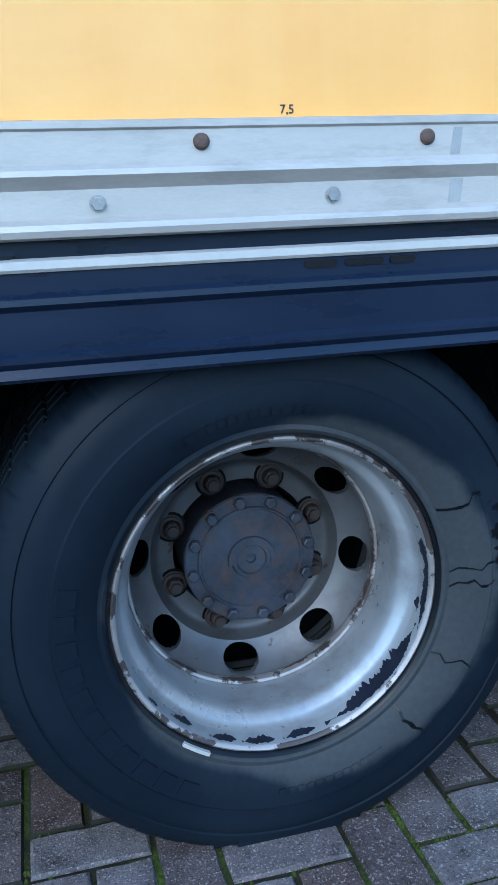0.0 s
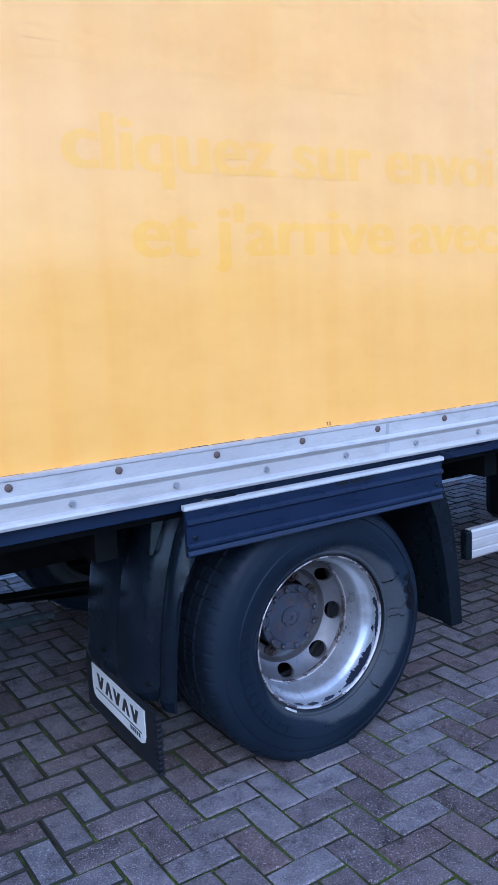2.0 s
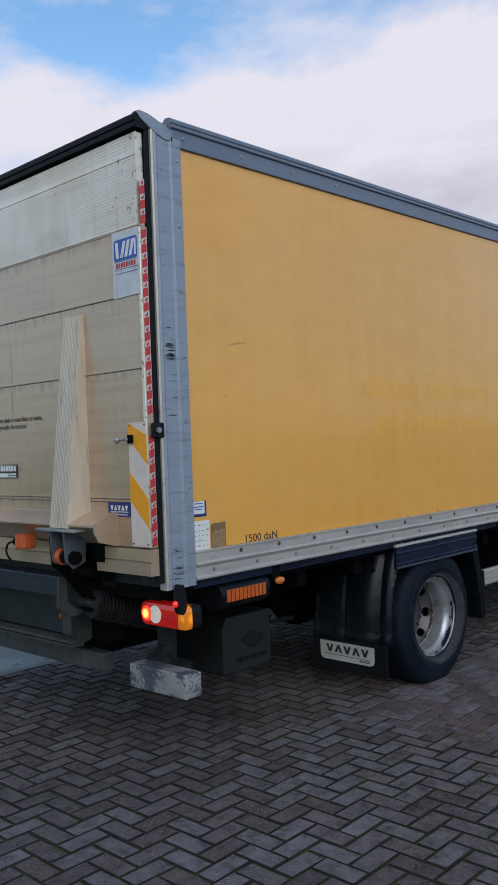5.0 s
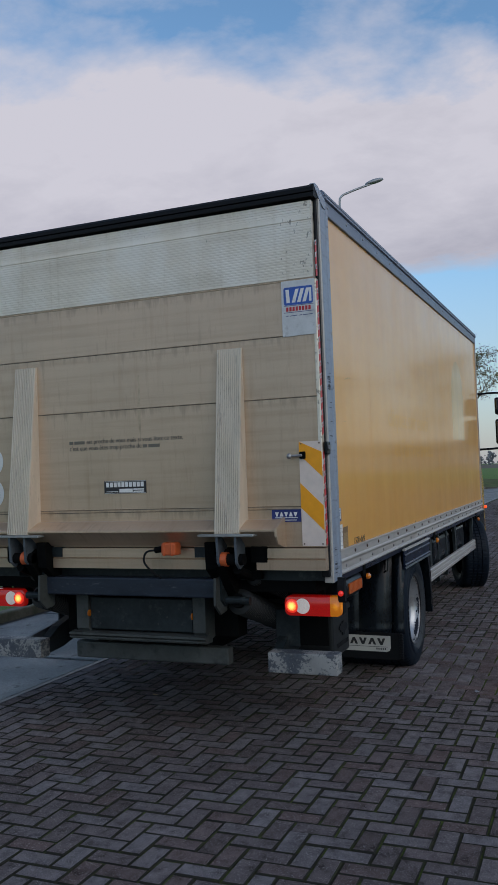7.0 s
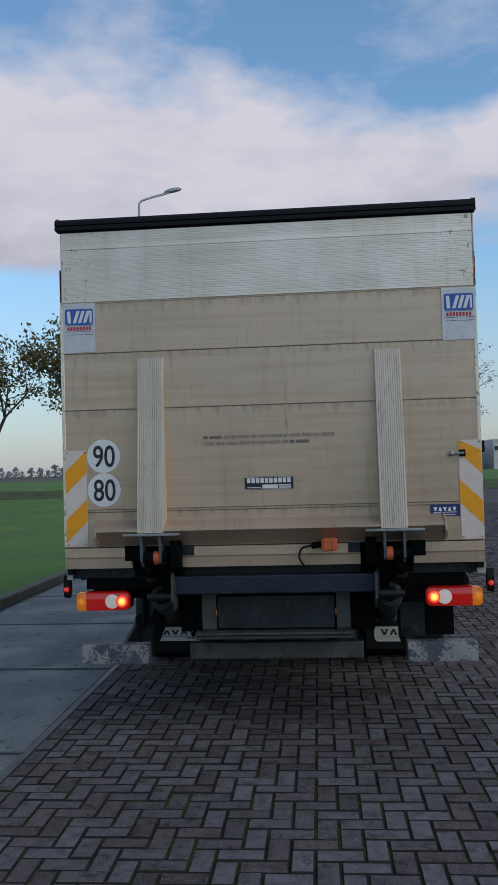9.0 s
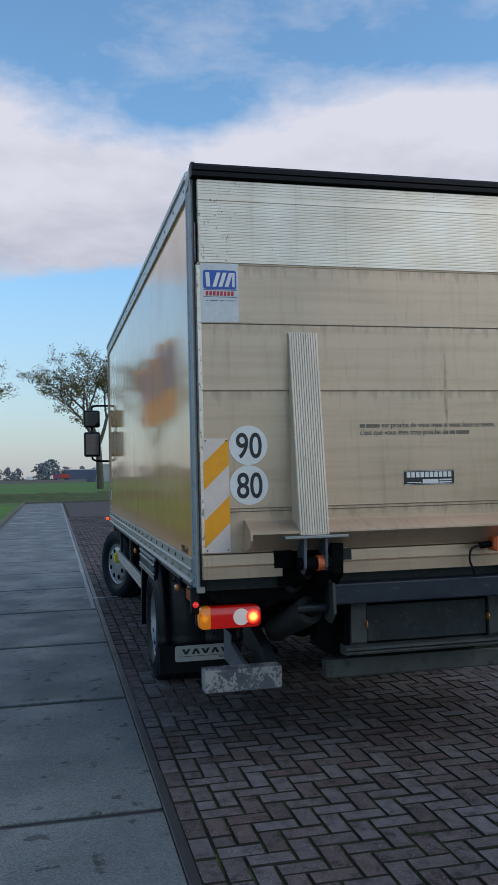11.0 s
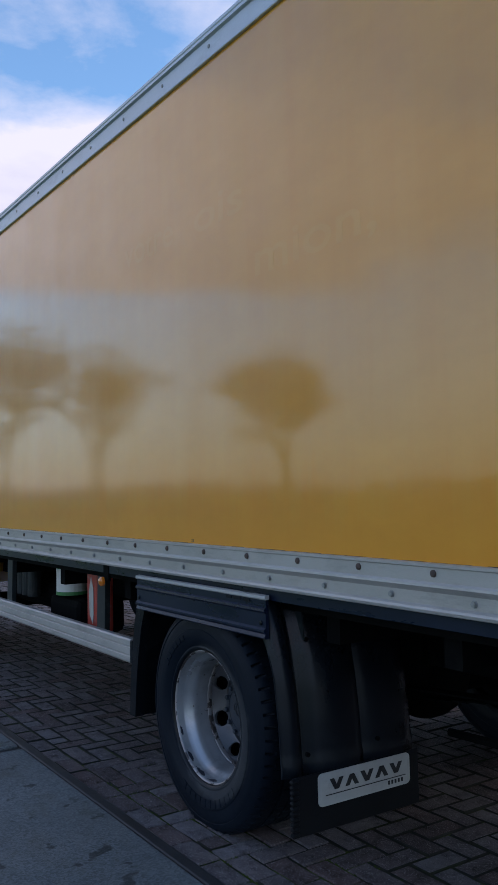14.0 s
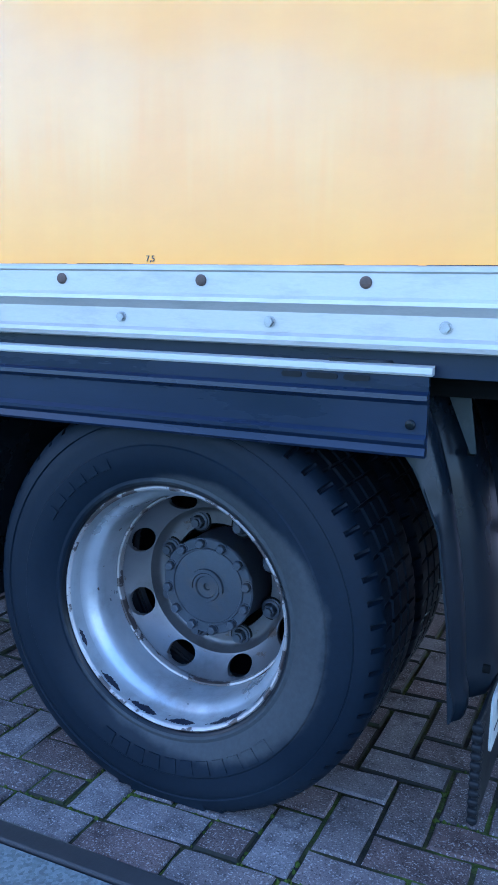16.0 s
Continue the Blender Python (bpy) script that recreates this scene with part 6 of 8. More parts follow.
# ---- plates, stickers and words on the tail ----
def rear_prints():
    X = -0.0015
    lift = bpy.data.objects["tail_lift_platform"]
    for y0, y1, z0, z1, flip in ((-0.003, 0.125, 1.172, 1.740, False), (2.310, 2.440, 1.172, 1.743, True)):
        u0, u1 = -y1, -y0
        bm = bmesh.new()
        flat_shape(bm, [(u0, z0), (u1, z0), (u1, z1), (u0, z1)], X, "rear", 0.003)
        pl = part("chevron_plate", bm, M["pink_foil"], truck, "white and amber diagonal striped plate")
        bm = bmesh.new()
        w = u1 - u0
        for za in ((1.255, 1.545) if not flip else (1.195, 1.485)):
            h, sl = 0.135, 0.125
            a, b = ((za + sl, za) if not flip else (za, za + sl))
            pts = [(u0, max(a, z0)), (u1, max(b, z0)), (u1, min(b + h, z1)), (u0, min(a + h, z1))]
            flat_shape(bm, pts, X - 0.003, "rear", 0.001)
        pieces("amber_band", bm, M["amber_foil"], pl)
        bm = bmesh.new()
        for u, z in ((u0 + 0.012, z0 + 0.012), (u1 - 0.012, z0 + 0.012), (u0 + 0.012, z1 - 0.012), (u1 - 0.012, z1 - 0.012)):
            flat_shape(bm, rounded(u - 0.004, z - 0.004, u + 0.004, z + 0.004, 0.0035, 3), X - 0.003, "rear", 0.003)
        pieces("rivet", bm, M["bolt"], pl)
    # rental plates with a blue badge
    for y0, y1, z0, z1 in ((0.000, 0.193, 2.318, 2.626), (2.240, 2.436, 2.328, 2.630)):
        u0, u1 = -y1, -y0
        bm = bmesh.new()
        flat_shape(bm, [(u0, z0), (u0 + 0.09, z0 + 0.003), (u1, z0 + 0.004), (u1, z1), (u0 + 0.1, z1 - 0.002), (u0, z1)], X, "rear", 0.004)
        pl = part("rental_plate", bm, M["foil"], truck, "scuffed silver plate with a blue badge")
        w, h = u1 - u0, z1 - z0
        bm = bmesh.new()
        flat_shape(bm, rounded(u0 + 0.07 * w, z0 + 0.56 * h, u1 - 0.06 * w, z0 + 0.88 * h, 0.012), X - 0.004, "rear", 0.001)
        part("blue_badge", bm, M["blue_print"], pl)
        bm = bmesh.new()
        zb, zt = z0 + 0.60 * h, z0 + 0.84 * h
        for a in (0.155, 0.31, 0.47, 0.63):
            s = -0.6 if a == 0.155 else 0.6
            u = u0 + a * w
            flat_shape(bm, [(u, zb), (u + 0.10 * w, zb), (u + (0.10 + 0.12 * s + 0.05) * w, zt), (u + (0.12 * s + 0.05) * w, zt)], X - 0.005, "rear", 0.001)
        flat_shape(bm, [(u0 + 0.83 * w, zb), (u0 + 0.90 * w, zb), (u0 + 0.90 * w, zt), (u0 + 0.845 * w, zt)], X - 0.005, "rear", 0.001)
        pieces("badge_bar", bm, M["white"], pl)
        bm = bmesh.new()
        for i in range(8):
            a = u0 + (0.13 + 0.095 * i) * w
            flat_shape(bm, [(a, z0 + 0.45 * h), (a + 0.068 * w, z0 + 0.45 * h), (a + 0.074 * w, z0 + 0.525 * h), (a + 0.006 * w, z0 + 0.525 * h)], X - 0.004, "rear", 0.001)
        pieces("red_bar", bm, M["red_print"], pl)
        bm = bmesh.new()
        for za in (0.545, 0.425):
            flat_shape(bm, [(u0 + 0.07 * w, z0 + za * h), (u1 - 0.05 * w, z0 + za * h), (u1 - 0.05 * w, z0 + (za + 0.008) * h), (u0 + 0.07 * w, z0 + (za + 0.008) * h)], X - 0.004, "rear", 0.001)
        for a, b in ((0.13, 0.20), (0.24, 0.46), (0.50, 0.60), (0.63, 0.92)):
            flat_shape(bm, [(u0 + a * w, z0 + 0.36 * h), (u0 + b * w, z0 + 0.365 * h), (u0 + b * w, z0 + 0.375 * h), (u0 + a * w, z0 + 0.37 * h)], X - 0.004, "rear", 0.001)
        part("blue_line", bm, M["navy_print"], pl)
    # speed discs
    for z, s in ((1.7065, "90"), (1.5050, "80")):
        bm = bmesh.new()
        flat_shape(bm, [(-2.207 + 0.1 * math.cos(2 * math.pi * i / 48), z + 0.1 * math.sin(2 * math.pi * i / 48)) for i in range(48)], X, "rear", 0.0012)
        d = part("speed_disc", bm, M["white"], truck, "round white speed disc with black numerals")
        lettering("numerals", s, 0.180, M["ink"], d, (X - 0.0022, 2.207 + 0.066, z - 0.063), REAR_FACE, width=0.132, bold=0.011)
    # dark maker's plate as bars
    bm = bmesh.new()
    flat_shape(bm, [(-1.366, 1.484), (-1.080, 1.484), (-1.080, 1.560), (-1.366, 1.560)], X, "rear", 0.002)
    pl = part("maker_plate", bm, M["ink"], truck, "small black maker's plate with white bars")
    bm = bmesh.new()
    for i in range(10):
        a = -1.352 + i * 0.0262
        flat_shape(bm, [(a, 1.523), (a + 0.020, 1.523), (a + 0.020, 1.551), (a, 1.551)], X - 0.002, "rear", 0.001)
    for a, b, z0, z1 in ((-1.350, -1.27, 1.494, 1.498), (-1.262, -1.172, 1.491, 1.512), (-1.166, -1.095, 1.504, 1.512), (-1.166, -1.095, 1.492, 1.499)):
        flat_shape(bm, [(a, z0), (b, z0), (b, z1), (a, z1)], X - 0.002, "rear", 0.001)
    for a, b, z0, z1 in ((-1.363, -1.083, 1.4865, 1.4885), (-1.363, -1.083, 1.5555, 1.5575)):
        flat_shape(bm, [(a, z0), (b, z0), (b, z1), (a, z1)], X - 0.002, "rear", 0.001)
    pieces("white_bar", bm, M["white"], pl)
    # blue company sticker as bars
    bm = bmesh.new()
    flat_shape(bm, [(-0.297, 1.304), (-0.128, 1.304), (-0.128, 1.371), (-0.297, 1.371)], X, "rear", 0.0012)
    pl = part("company_sticker", bm, M["navy_print"], truck, "dark blue sticker with white bars")
    bm = bmesh.new()
    for i in range(5):
        a = -0.279 + i * 0.027
        up = i % 2
        z0, z1 = 1.334, 1.357
        flat_shape(bm, [(a, z0), (a + 0.022, z0), (a + 0.014, z1), (a + 0.008, z1)] if up else [(a + 0.008, z0), (a + 0.014, z0), (a + 0.022, z1), (a, z1)], X - 0.0012, "rear", 0.001)
    for a, b, z in ((-0.279, -0.147, 1.325), (-0.275, -0.245, 1.312), (-0.235, -0.155, 1.312)):
        flat_shape(bm, [(a, z), (b, z), (b, z + 0.004), (a, z + 0.004)], X - 0.0012, "rear", 0.001)
    pieces("white_bar", bm, M["white"], pl)
    # the two printed lines; the firm's name as bars
    G = M["printgrey"]
    sz = 0.0405
    lettering("printed_line", "est proche de vous mais si vous lisez ce texte,", sz, G, truck, (X, 1.485, 1.789), REAR_FACE, width=0.655, label="small black printed line")
    lettering("printed_line", "c'est que vous êtes trop proche de", sz, G, truck, (X, 1.606, 1.751), REAR_FACE, width=0.500, label="small black printed line")
    bm = bmesh.new()
    for u0, u1, z in ((-1.606, -1.578, 1.789), (-1.570, -1.496, 1.789), (-1.096, -1.066, 1.751), (-1.058, -0.982, 1.751)):
        flat_shape(bm, [(u0, z), (u1, z), (u1, z + 0.019), (u0, z + 0.019)], X, "rear", 0.0008)
    pieces("printed_bar", bm, M["printpale"], truck, "small grey printed bar")
    # brown grime that ran down the platform's middle
    bm = bmesh.new()
    for i in range(44):
        for j in range(96):
            u, z = -1.200 + 0.004 * i, 1.70 + 0.005 * j
            n = noise.noise(Vector((u * 26, z * 4, 1))) + 0.6 * noise.noise(Vector((u * 80, z * 18, 5)))
            lower = min(1, max(0, (z - 1.66) / 0.30))
            if 0.9 * n + lower - abs(u + 1.112) / 0.016 > 0.25 and not 1.974 < z < 1.992:
                bm.faces.new([bm.verts.new((X + 0.0008, -a, b)) for a, b in ((u, z), (u + 0.004, z), (u + 0.004, z + 0.005), (u, z + 0.005))])
    bmesh.ops.remove_doubles(bm, verts=bm.verts, dist=1e-5)
    o = part("grime_streak", bm, M["soot"], lift, "brown grime run on the platform")
    o["kind"] = "stuff"
    # catch with a ball knob, and the keeper on the post
    k = part("catch", bx((-0.018, 0.088, 1.645), (0.0, 0.122, 1.685), 0.004, 1), M["black"], truck, "catch with a polished ball knob")
    part("catch_rod", cy((-0.035, 0.10, 1.665), (-0.035, 0.165, 1.662), 0.007, 12), M["zinc"], k)
    bm = bmesh.new()
    bmesh.ops.create_uvsphere(bm, u_segments=14, v_segments=10, radius=0.016)
    part("ball_knob", bm, M["zinc"], k, at=(-0.035, 0.172, 1.662), smooth=True)
    kp = part("keeper", bx((0.015, -0.028, 1.665), (0.085, -0.012, 1.735), 0.006, 2), M["plastic"], truck, "black latch keeper with a bolt")
    part("keeper_bolt", cy((0.045, -0.027, 1.70), (0.045, -0.040, 1.70), 0.014, 6), M["zinc"], kp)


rear_prints()


# ---- stickers, words and ghost lettering on the sides ----
SCUFFS = [[(0.53, 2.117), (0.70, 2.139), (0.71, 2.146), (0.62, 2.139)], [(0.66, 2.138), (0.845, 2.142), (0.80, 2.150), (0.83, 2.192), (0.68, 2.172), (0.76, 2.160)],
          [(0.455, 1.864), (0.552, 1.866), (0.548, 1.870), (0.49, 1.867)], [(1.160, 1.43), (1.170, 1.43), (1.182, 2.21), (1.174, 2.21)]]

def side_prints():
    Y = 0.0095
    def card(name, x0, z0, x1, z1, material, label, lines=(), inkmat="ink", wobble=0):
        bm = bmesh.new()
        pts = [(x0, z0), (x1, z0), (x1, z1), (x0, z1)]
        if wobble:
            pts = [(x0, z0), (x1, z0), (x1, z1), (x0 + 0.6 * (x1 - x0), z1 - 0.004), (x0 + 0.2 * (x1 - x0), z1 - 0.002), (x0, z1 - 0.012)]
        flat_shape(bm, pts, Y, "right", 0.0012)
        c = part(name, bm, M[material], truck, label)
        if lines:
            bm = bmesh.new()
            for a, b, z, h in lines:
                flat_shape(bm, [(x0 + a, z0 + z), (x0 + b, z0 + z), (x0 + b, z0 + z + h), (x0 + a, z0 + z + h)], Y - 0.0012, "right", 0.0008)
            part("bars", bm, M[inkmat], c)
        return c
    c = card("blue_edged_sticker", 0.270, 1.282, 0.364, 1.357, "navy_print", "small white sticker with a blue edge")
    bm = bmesh.new()
    flat_shape(bm, [(0.272, 1.296), (0.352, 1.296), (0.352, 1.356), (0.272, 1.356)], Y - 0.0012, "right", 0.0008)
    part("white_field", bm, M["white"], c)
    bm = bmesh.new()
    for a, b, z in ((0.285, 0.34, 1.343), (0.28, 0.345, 1.327), (0.29, 0.335, 1.315)):
        flat_shape(bm, [(a, z), (b, z), (b, z + 0.005), (a, z + 0.005)], Y - 0.002, "right", 0.0006)
    part("bars", bm, M["blue_print"], c)
    rnd = random.Random(4)
    lines = []
    for r in range(6):
        for q in range(4):
            a = 0.008 + q * 0.026 + rnd.uniform(-0.002, 0.003)
            lines.append((a, a + rnd.uniform(0.005, 0.013), 0.014 + r * 0.025 + rnd.uniform(0, 0.004), rnd.uniform(0.002, 0.006)))
    lines.append((0.012, 0.10, 0.004, 0.004))
    card("instruction_sticker", 0.272, 1.098, 0.382, 1.262, "white", "white instruction sticker with small pictograms", lines, "printpale")
    card("torn_sticker", 0.390, 1.108, 0.492, 1.246, "brown", "torn brown sticker", wobble=1)
    bm = bmesh.new()
    flat_shape(bm, [(0.396, 1.114), (0.486, 1.114), (0.486, 1.205), (0.462, 1.212), (0.44, 1.204), (0.42, 1.210), (0.396, 1.196)], Y - 0.0012, "right", 0.0008)
    part("torn_paper", bm, M["paper"], bpy.data.objects["torn_sticker"])
    bm = bmesh.new()
    for i in range(9):
        flat_shape(bm, [(0.402, 1.122 + i * 0.009), (0.478, 1.122 + i * 0.009), (0.478, 1.1235 + i * 0.009), (0.402, 1.1235 + i * 0.009)], Y - 0.002, "right", 0.0006)
    part("bars", bm, M["brown"], bpy.data.objects["torn_sticker"])
    lettering("load_mark", "1500 daN", 0.055, M["ink"], truck, (0.622, Y, 1.1245), RIGHT_FACE, width=0.242, label="black printed load mark")
    lettering("load_mark", "1500 daN", 0.056, M["ink"], truck, (0.726, W - Y, 1.1255), LEFT_FACE, width=0.240, label="black printed load mark")
    lettering("pressure_mark", "7,5", 0.0160, M["ink"], truck, (2.502, Y, 1.1275), RIGHT_FACE, width=0.018, label="tiny black figure")
    lettering("pressure_mark", "7,5", 0.0160, M["ink"], truck, (2.520, W - Y, 1.1275), LEFT_FACE, width=0.018, label="tiny black figure")
    G = M["ghost"]
    lab = "faint ghost of removed lettering"
    for s, x, z, w in (("Choisissez", 2.30, 2.358, 1.22), ("les baskets noires,", 1.51, 2.140, 2.05), ("cliquez sur envoi", 1.685, 1.884, 1.58), ("et j'arrive avec...", 1.865, 1.660, 1.58)):
        strong = z < 2
        for k in range(3 if strong else 1):  # broad strokes: the outline three times, slightly apart
            lettering("ghost_lettering", s, 0.200, G if strong else M["ghost_pale"], truck, (x + 0.008 * (k - 1), Y - 0.0002 - 0.00004 * k, z + 0.003 * (k % 2)), RIGHT_FACE, width=w, depth=0.00001, label=lab, bold=0.004)
    bm = bmesh.new()
    flat_shape(bm, [(5.15 + 0.42 * math.cos(math.pi * i / 24), 2.30 + 0.42 * math.sin(math.pi * i / 24)) for i in range(25)] + [(4.73, 1.85), (5.57, 1.85)], Y + 0.0001, "right", 0.0004)
    part("ghost_patch", bm, M["oval"], truck, "pale patch left by a removed picture")
    for t, x, z, w in (("votre", 3.13, 2.405, 0.49), ("ois", 2.47, 2.395, 0.37), ("mion,", 2.03, 2.120, 0.66)):
        lettering("ghost_lettering", t, 0.185, M["pale"], truck, (x, W - Y - 0.0003, z), LEFT_FACE, width=w, depth=0.0001, label=lab, bold=0.010)
    # scuffs and a long pale run on the right panel, sealant along the foot of both panels
    def scuff(name, pts, material, label, lift=0.0003):
        bm = bmesh.new()
        flat_shape(bm, pts, Y + 0.0004 - lift, "right", 0.0002)
        part(name, bm, material, truck, label)
    scuff("dark_scuff", SCUFFS[0], M["scrape"], "thin tan scrape")
    scuff("pale_scuff", SCUFFS[1], M["ghost_pale"], "pale rubbed streak", 0.0007)
    scuff("dark_scuff", SCUFFS[2], M["scrape"], "thin tan scrape")
    scuff("rain_run", SCUFFS[3], M["ghost_pale"], "faint vertical run")
    rnd = random.Random(9)
    for sgn, yy, face in ((-1, Y - 0.0002, "right"), (1, W - Y + 0.0002, "left")):
        bm = bmesh.new()
        x = 0.27
        while x < BOX_FRONT - 0.08:
            l = rnd.uniform(0.03, 0.16)
            h = rnd.uniform(0.0003, 0.0015)
            u0, u1 = (x, x + l) if sgn < 0 else (-x - l, -x)
            flat_shape(bm, [(u0, 1.1215), (u1, 1.1215), (u1 - 0.004, 1.1222 + h), (u0 + 0.006, 1.1222 + h * rnd.uniform(0.3, 1))], yy, face, 0.001)
            x += l + rnd.uniform(-0.004, 0.05)
        o = part("sealant_line", bm, M["rubber"], truck, "ragged dark sealant")
        o["kind"] = "stuff"
    for x, z, h, w in ((6.62, 1.28, 0.11, 0.10), (6.70, 1.15, 0.05, 0.07)):
        bm = bmesh.new()
        flat_shape(bm, [(-x - w, z), (-x, z), (-x, z + h), (-x - w, z + h)], W - Y, "left", 0.0012)
        part("small_sticker", bm, M["foil"], truck, "small pale sticker")
    # overlapping joint of the right rail and scratches
    bm = bmesh.new()
    for z0, z1, o, w in ((1.071, 1.106, -0.0062, 0.014), (1.008, 1.040, -0.0012, 0.019)):
        flat_shape(bm, [(2.738, z0), (2.738 + w, z0), (2.742 + w, z1), (2.743, z1)], o, "right", 0.0006)
    pieces("rail_stain", bm, M["stain"], truck, "dull stain on the rail")


side_prints()


# ---- under the body ----
def underbody():
    # pump housing and battery-like box, right side
    y0, y1 = 0.160, 0.42
    hb = part("pump_box", bx((0.600, y0, 0.418), (0.968, y1, 0.700), 0.020, 3), M["box_plastic"], truck, "black moulded pump box with an embossed emblem")
    bm = bmesh.new()
    prism(bm, [(0.595, 0.695), (0.61, 0.726), (0.955, 0.722), (0.973, 0.698), (0.973, 0.686), (0.595, 0.682)], y0 - 0.008, y1, "y")
    part("box_lid", bm, M["box_plastic"], hb)
    bm = bmesh.new()
    for pts in ([(0.73, 0.590), (0.77, 0.613), (0.795, 0.605), (0.80, 0.625), (0.84, 0.622), (0.845, 0.600), (0.88, 0.604), (0.91, 0.580), (0.88, 0.560), (0.85, 0.555), (0.84, 0.535), (0.80, 0.538), (0.795, 0.556), (0.77, 0.560)],):
        flat_shape(bm, pts, y0, "right", 0.006)
    for i in range(9):
        a = 0.69 + i * 0.027
        flat_shape(bm, [(a, 0.478), (a + 0.020, 0.476), (a + 0.020, 0.502), (a, 0.504)], y0, "right", 0.004)
    part("emblem", bm, M["rubber"], hb)
    for name, sgn, ys in (("control_housing", -1, (-0.0, 0.40)), ("control_housing", 1, (W - 0.40, W - 0.03))):
        bm = bmesh.new()
        cz, cyy = 0.872, (0.10 if sgn < 0 else W - 0.13)
        pts = []
        for i in range(13):
            a = radians(90 + 180 * i / 12) if sgn < 0 else radians(90 - 180 * i / 12)
            pts.append((cyy + 0.085 * math.cos(a), cz + 0.078 * math.sin(a)))
        far = 0.40 if sgn < 0 else W - 0.40
        pts += [(far, cz - 0.078), (far, cz + 0.078)]
        prism(bm, pts, 0.455, 0.815, "x")
        ch = part(name, bm, M["plastic"], truck, "rounded black housing with orange bars", smooth=True)
        bm = bmesh.new()
        f = cyy - 0.0855 if sgn < 0 else cyy + 0.0855
        for i in range(10):
            a = 0.490 + i * 0.0292
            za, zb = cz - 0.030, cz + 0.030
            for k in range(1):
                u = (a, a + 0.022)
                o = 0.004
                if sgn < 0:
                    flat_shape(bm, [(u[0], za), (u[1], za), (u[1], zb), (u[0], zb)], f + 0.004, "right", 0.008)
                else:
                    flat_shape(bm, [(-u[1], za), (-u[0], za), (-u[0], zb), (-u[1], zb)], f - 0.004, "left", 0.008)
        pieces("orange_bar", bm, M["orange_print"], ch, "orange printed bar")
    # stay rod to the flap, spring and shock parts deep below
    part("stay_rod", cy((1.80, 0.72, 0.46), (0.95, 0.62, 0.52), 0.016, 10), M["steel"], truck)
    part("stay_rod", cy((1.80, W - 0.72, 0.40), (0.95, W - 0.62, 0.46), 0.016, 10), M["black"], truck)
    for y in (0.72, W - 0.79):
        bm = bmesh.new()
        for i in range(4):
            prism(bm, [(1.55 + 0.08 * i, 0.56 - 0.012 * i), (2.487, 0.49 - 0.012 * i), (3.42 - 0.08 * i, 0.56 - 0.012 * i), (3.42 - 0.08 * i, 0.548 - 0.012 * i), (2.487, 0.478 - 0.012 * i), (1.55 + 0.08 * i, 0.548 - 0.012 * i)], y, y + 0.07, "y")
        part("leaf_spring", bm, M["black"], truck)
    part("prop_shaft", cy((2.6, 1.23, 0.50), (6.8, 1.23, 0.62), 0.05, 16), M["black"], truck)
    part("gearbox", bx((5.9, 0.95, 0.45), (7.2, 1.52, 0.90), 0.06, 2), M["black"], truck)
    # left side: guard rail, uprights, canister, red case
    for sgn, y in ((1, lambda o: W + o), (-1, lambda o: -o)):
        g = [(-0.10, 0.515), (-0.072, 0.515), (-0.066, 0.523), (-0.066, 0.545), (-0.072, 0.550), (-0.066, 0.556), (-0.066, 0.588), (-0.072, 0.593), (-0.066, 0.598), (-0.066, 0.622), (-0.072, 0.630), (-0.10, 0.630)]
        gr = part("side_guard", pr([(y(o), z) for o, z in g], 3.235, 6.55, "x"), M["rail"], truck, "ribbed aluminium side guard")
        part("guard_end", bx((3.205, min(y(-0.10), y(-0.064)), 0.517), (3.236, max(y(-0.10), y(-0.064)), 0.628), 0.004, 1), M["plastic"], gr)
        for x in (3.62, 5.15, 6.45):
            bm = bmesh.new()
            prism(bm, [(x, 0.52), (x + 0.10, 0.52), (x + 0.08 + (0.14 if x > 6 else 0), 0.92), (x - 0.02 + (0.14 if x > 6 else 0), 0.92)], y(-0.101), y(-0.13), "y")
            part("guard_upright", bm, M["steel"], truck)
        if sgn > 0:
            part("yellow_cap", bx((6.60, W - 0.12, 0.475), (6.76, W - 0.03, 0.585), 0.015, 2), mat("yellow plastic", (0.75, 0.55, 0.02), 0.4, 0, 0.05), gr, "bright yellow plastic cap")
            part("red_case", bx((3.93, W - 0.30, 0.55), (4.10, W - 0.20, 0.945), 0.02, 2), M["red"], truck, "red extinguisher case with a grey strap")
            part("strap", pr([(4.00, 0.60), (4.04, 0.65), (4.05, 0.78), (4.02, 0.86), (3.99, 0.80), (3.985, 0.66)], W - 0.199, W - 0.196, "y"), M["signwhite"], bpy.data.objects["red_case"])
            can = part("oil_canister", cy((4.72, W - 0.36, 0.70), (4.72, W - 0.36, 0.86), 0.10, 24), M["white"], truck, "white canister with green bands")
            for z in (0.692, 0.86):
                part("green_band", cy((4.72, W - 0.36, z), (4.72, W - 0.36, z + 0.022), 0.102, 24), M["green"], can)
            part("filter_body", bx((4.45, W - 0.62, 0.45), (5.0, W - 0.30, 0.68), 0.05, 2), M["black"], truck)
            for i in range(3):
                part("air_bottle", cy((5.55 + 0.12 * i, W - 0.40, 0.60), (5.55 + 0.12 * i, W - 0.40, 0.88), 0.052, 16), M["steel"], truck)
            part("air_tank", cy((5.2, W - 0.62, 0.62), (6.3, W - 0.62, 0.62), 0.14, 20), M["black"], truck)
        else:
            part("fuel_tank", bx((4.0, 0.14, 0.42), (5.05, 0.70, 0.88), 0.06, 3), M["plastic"], truck, "black fuel tank")
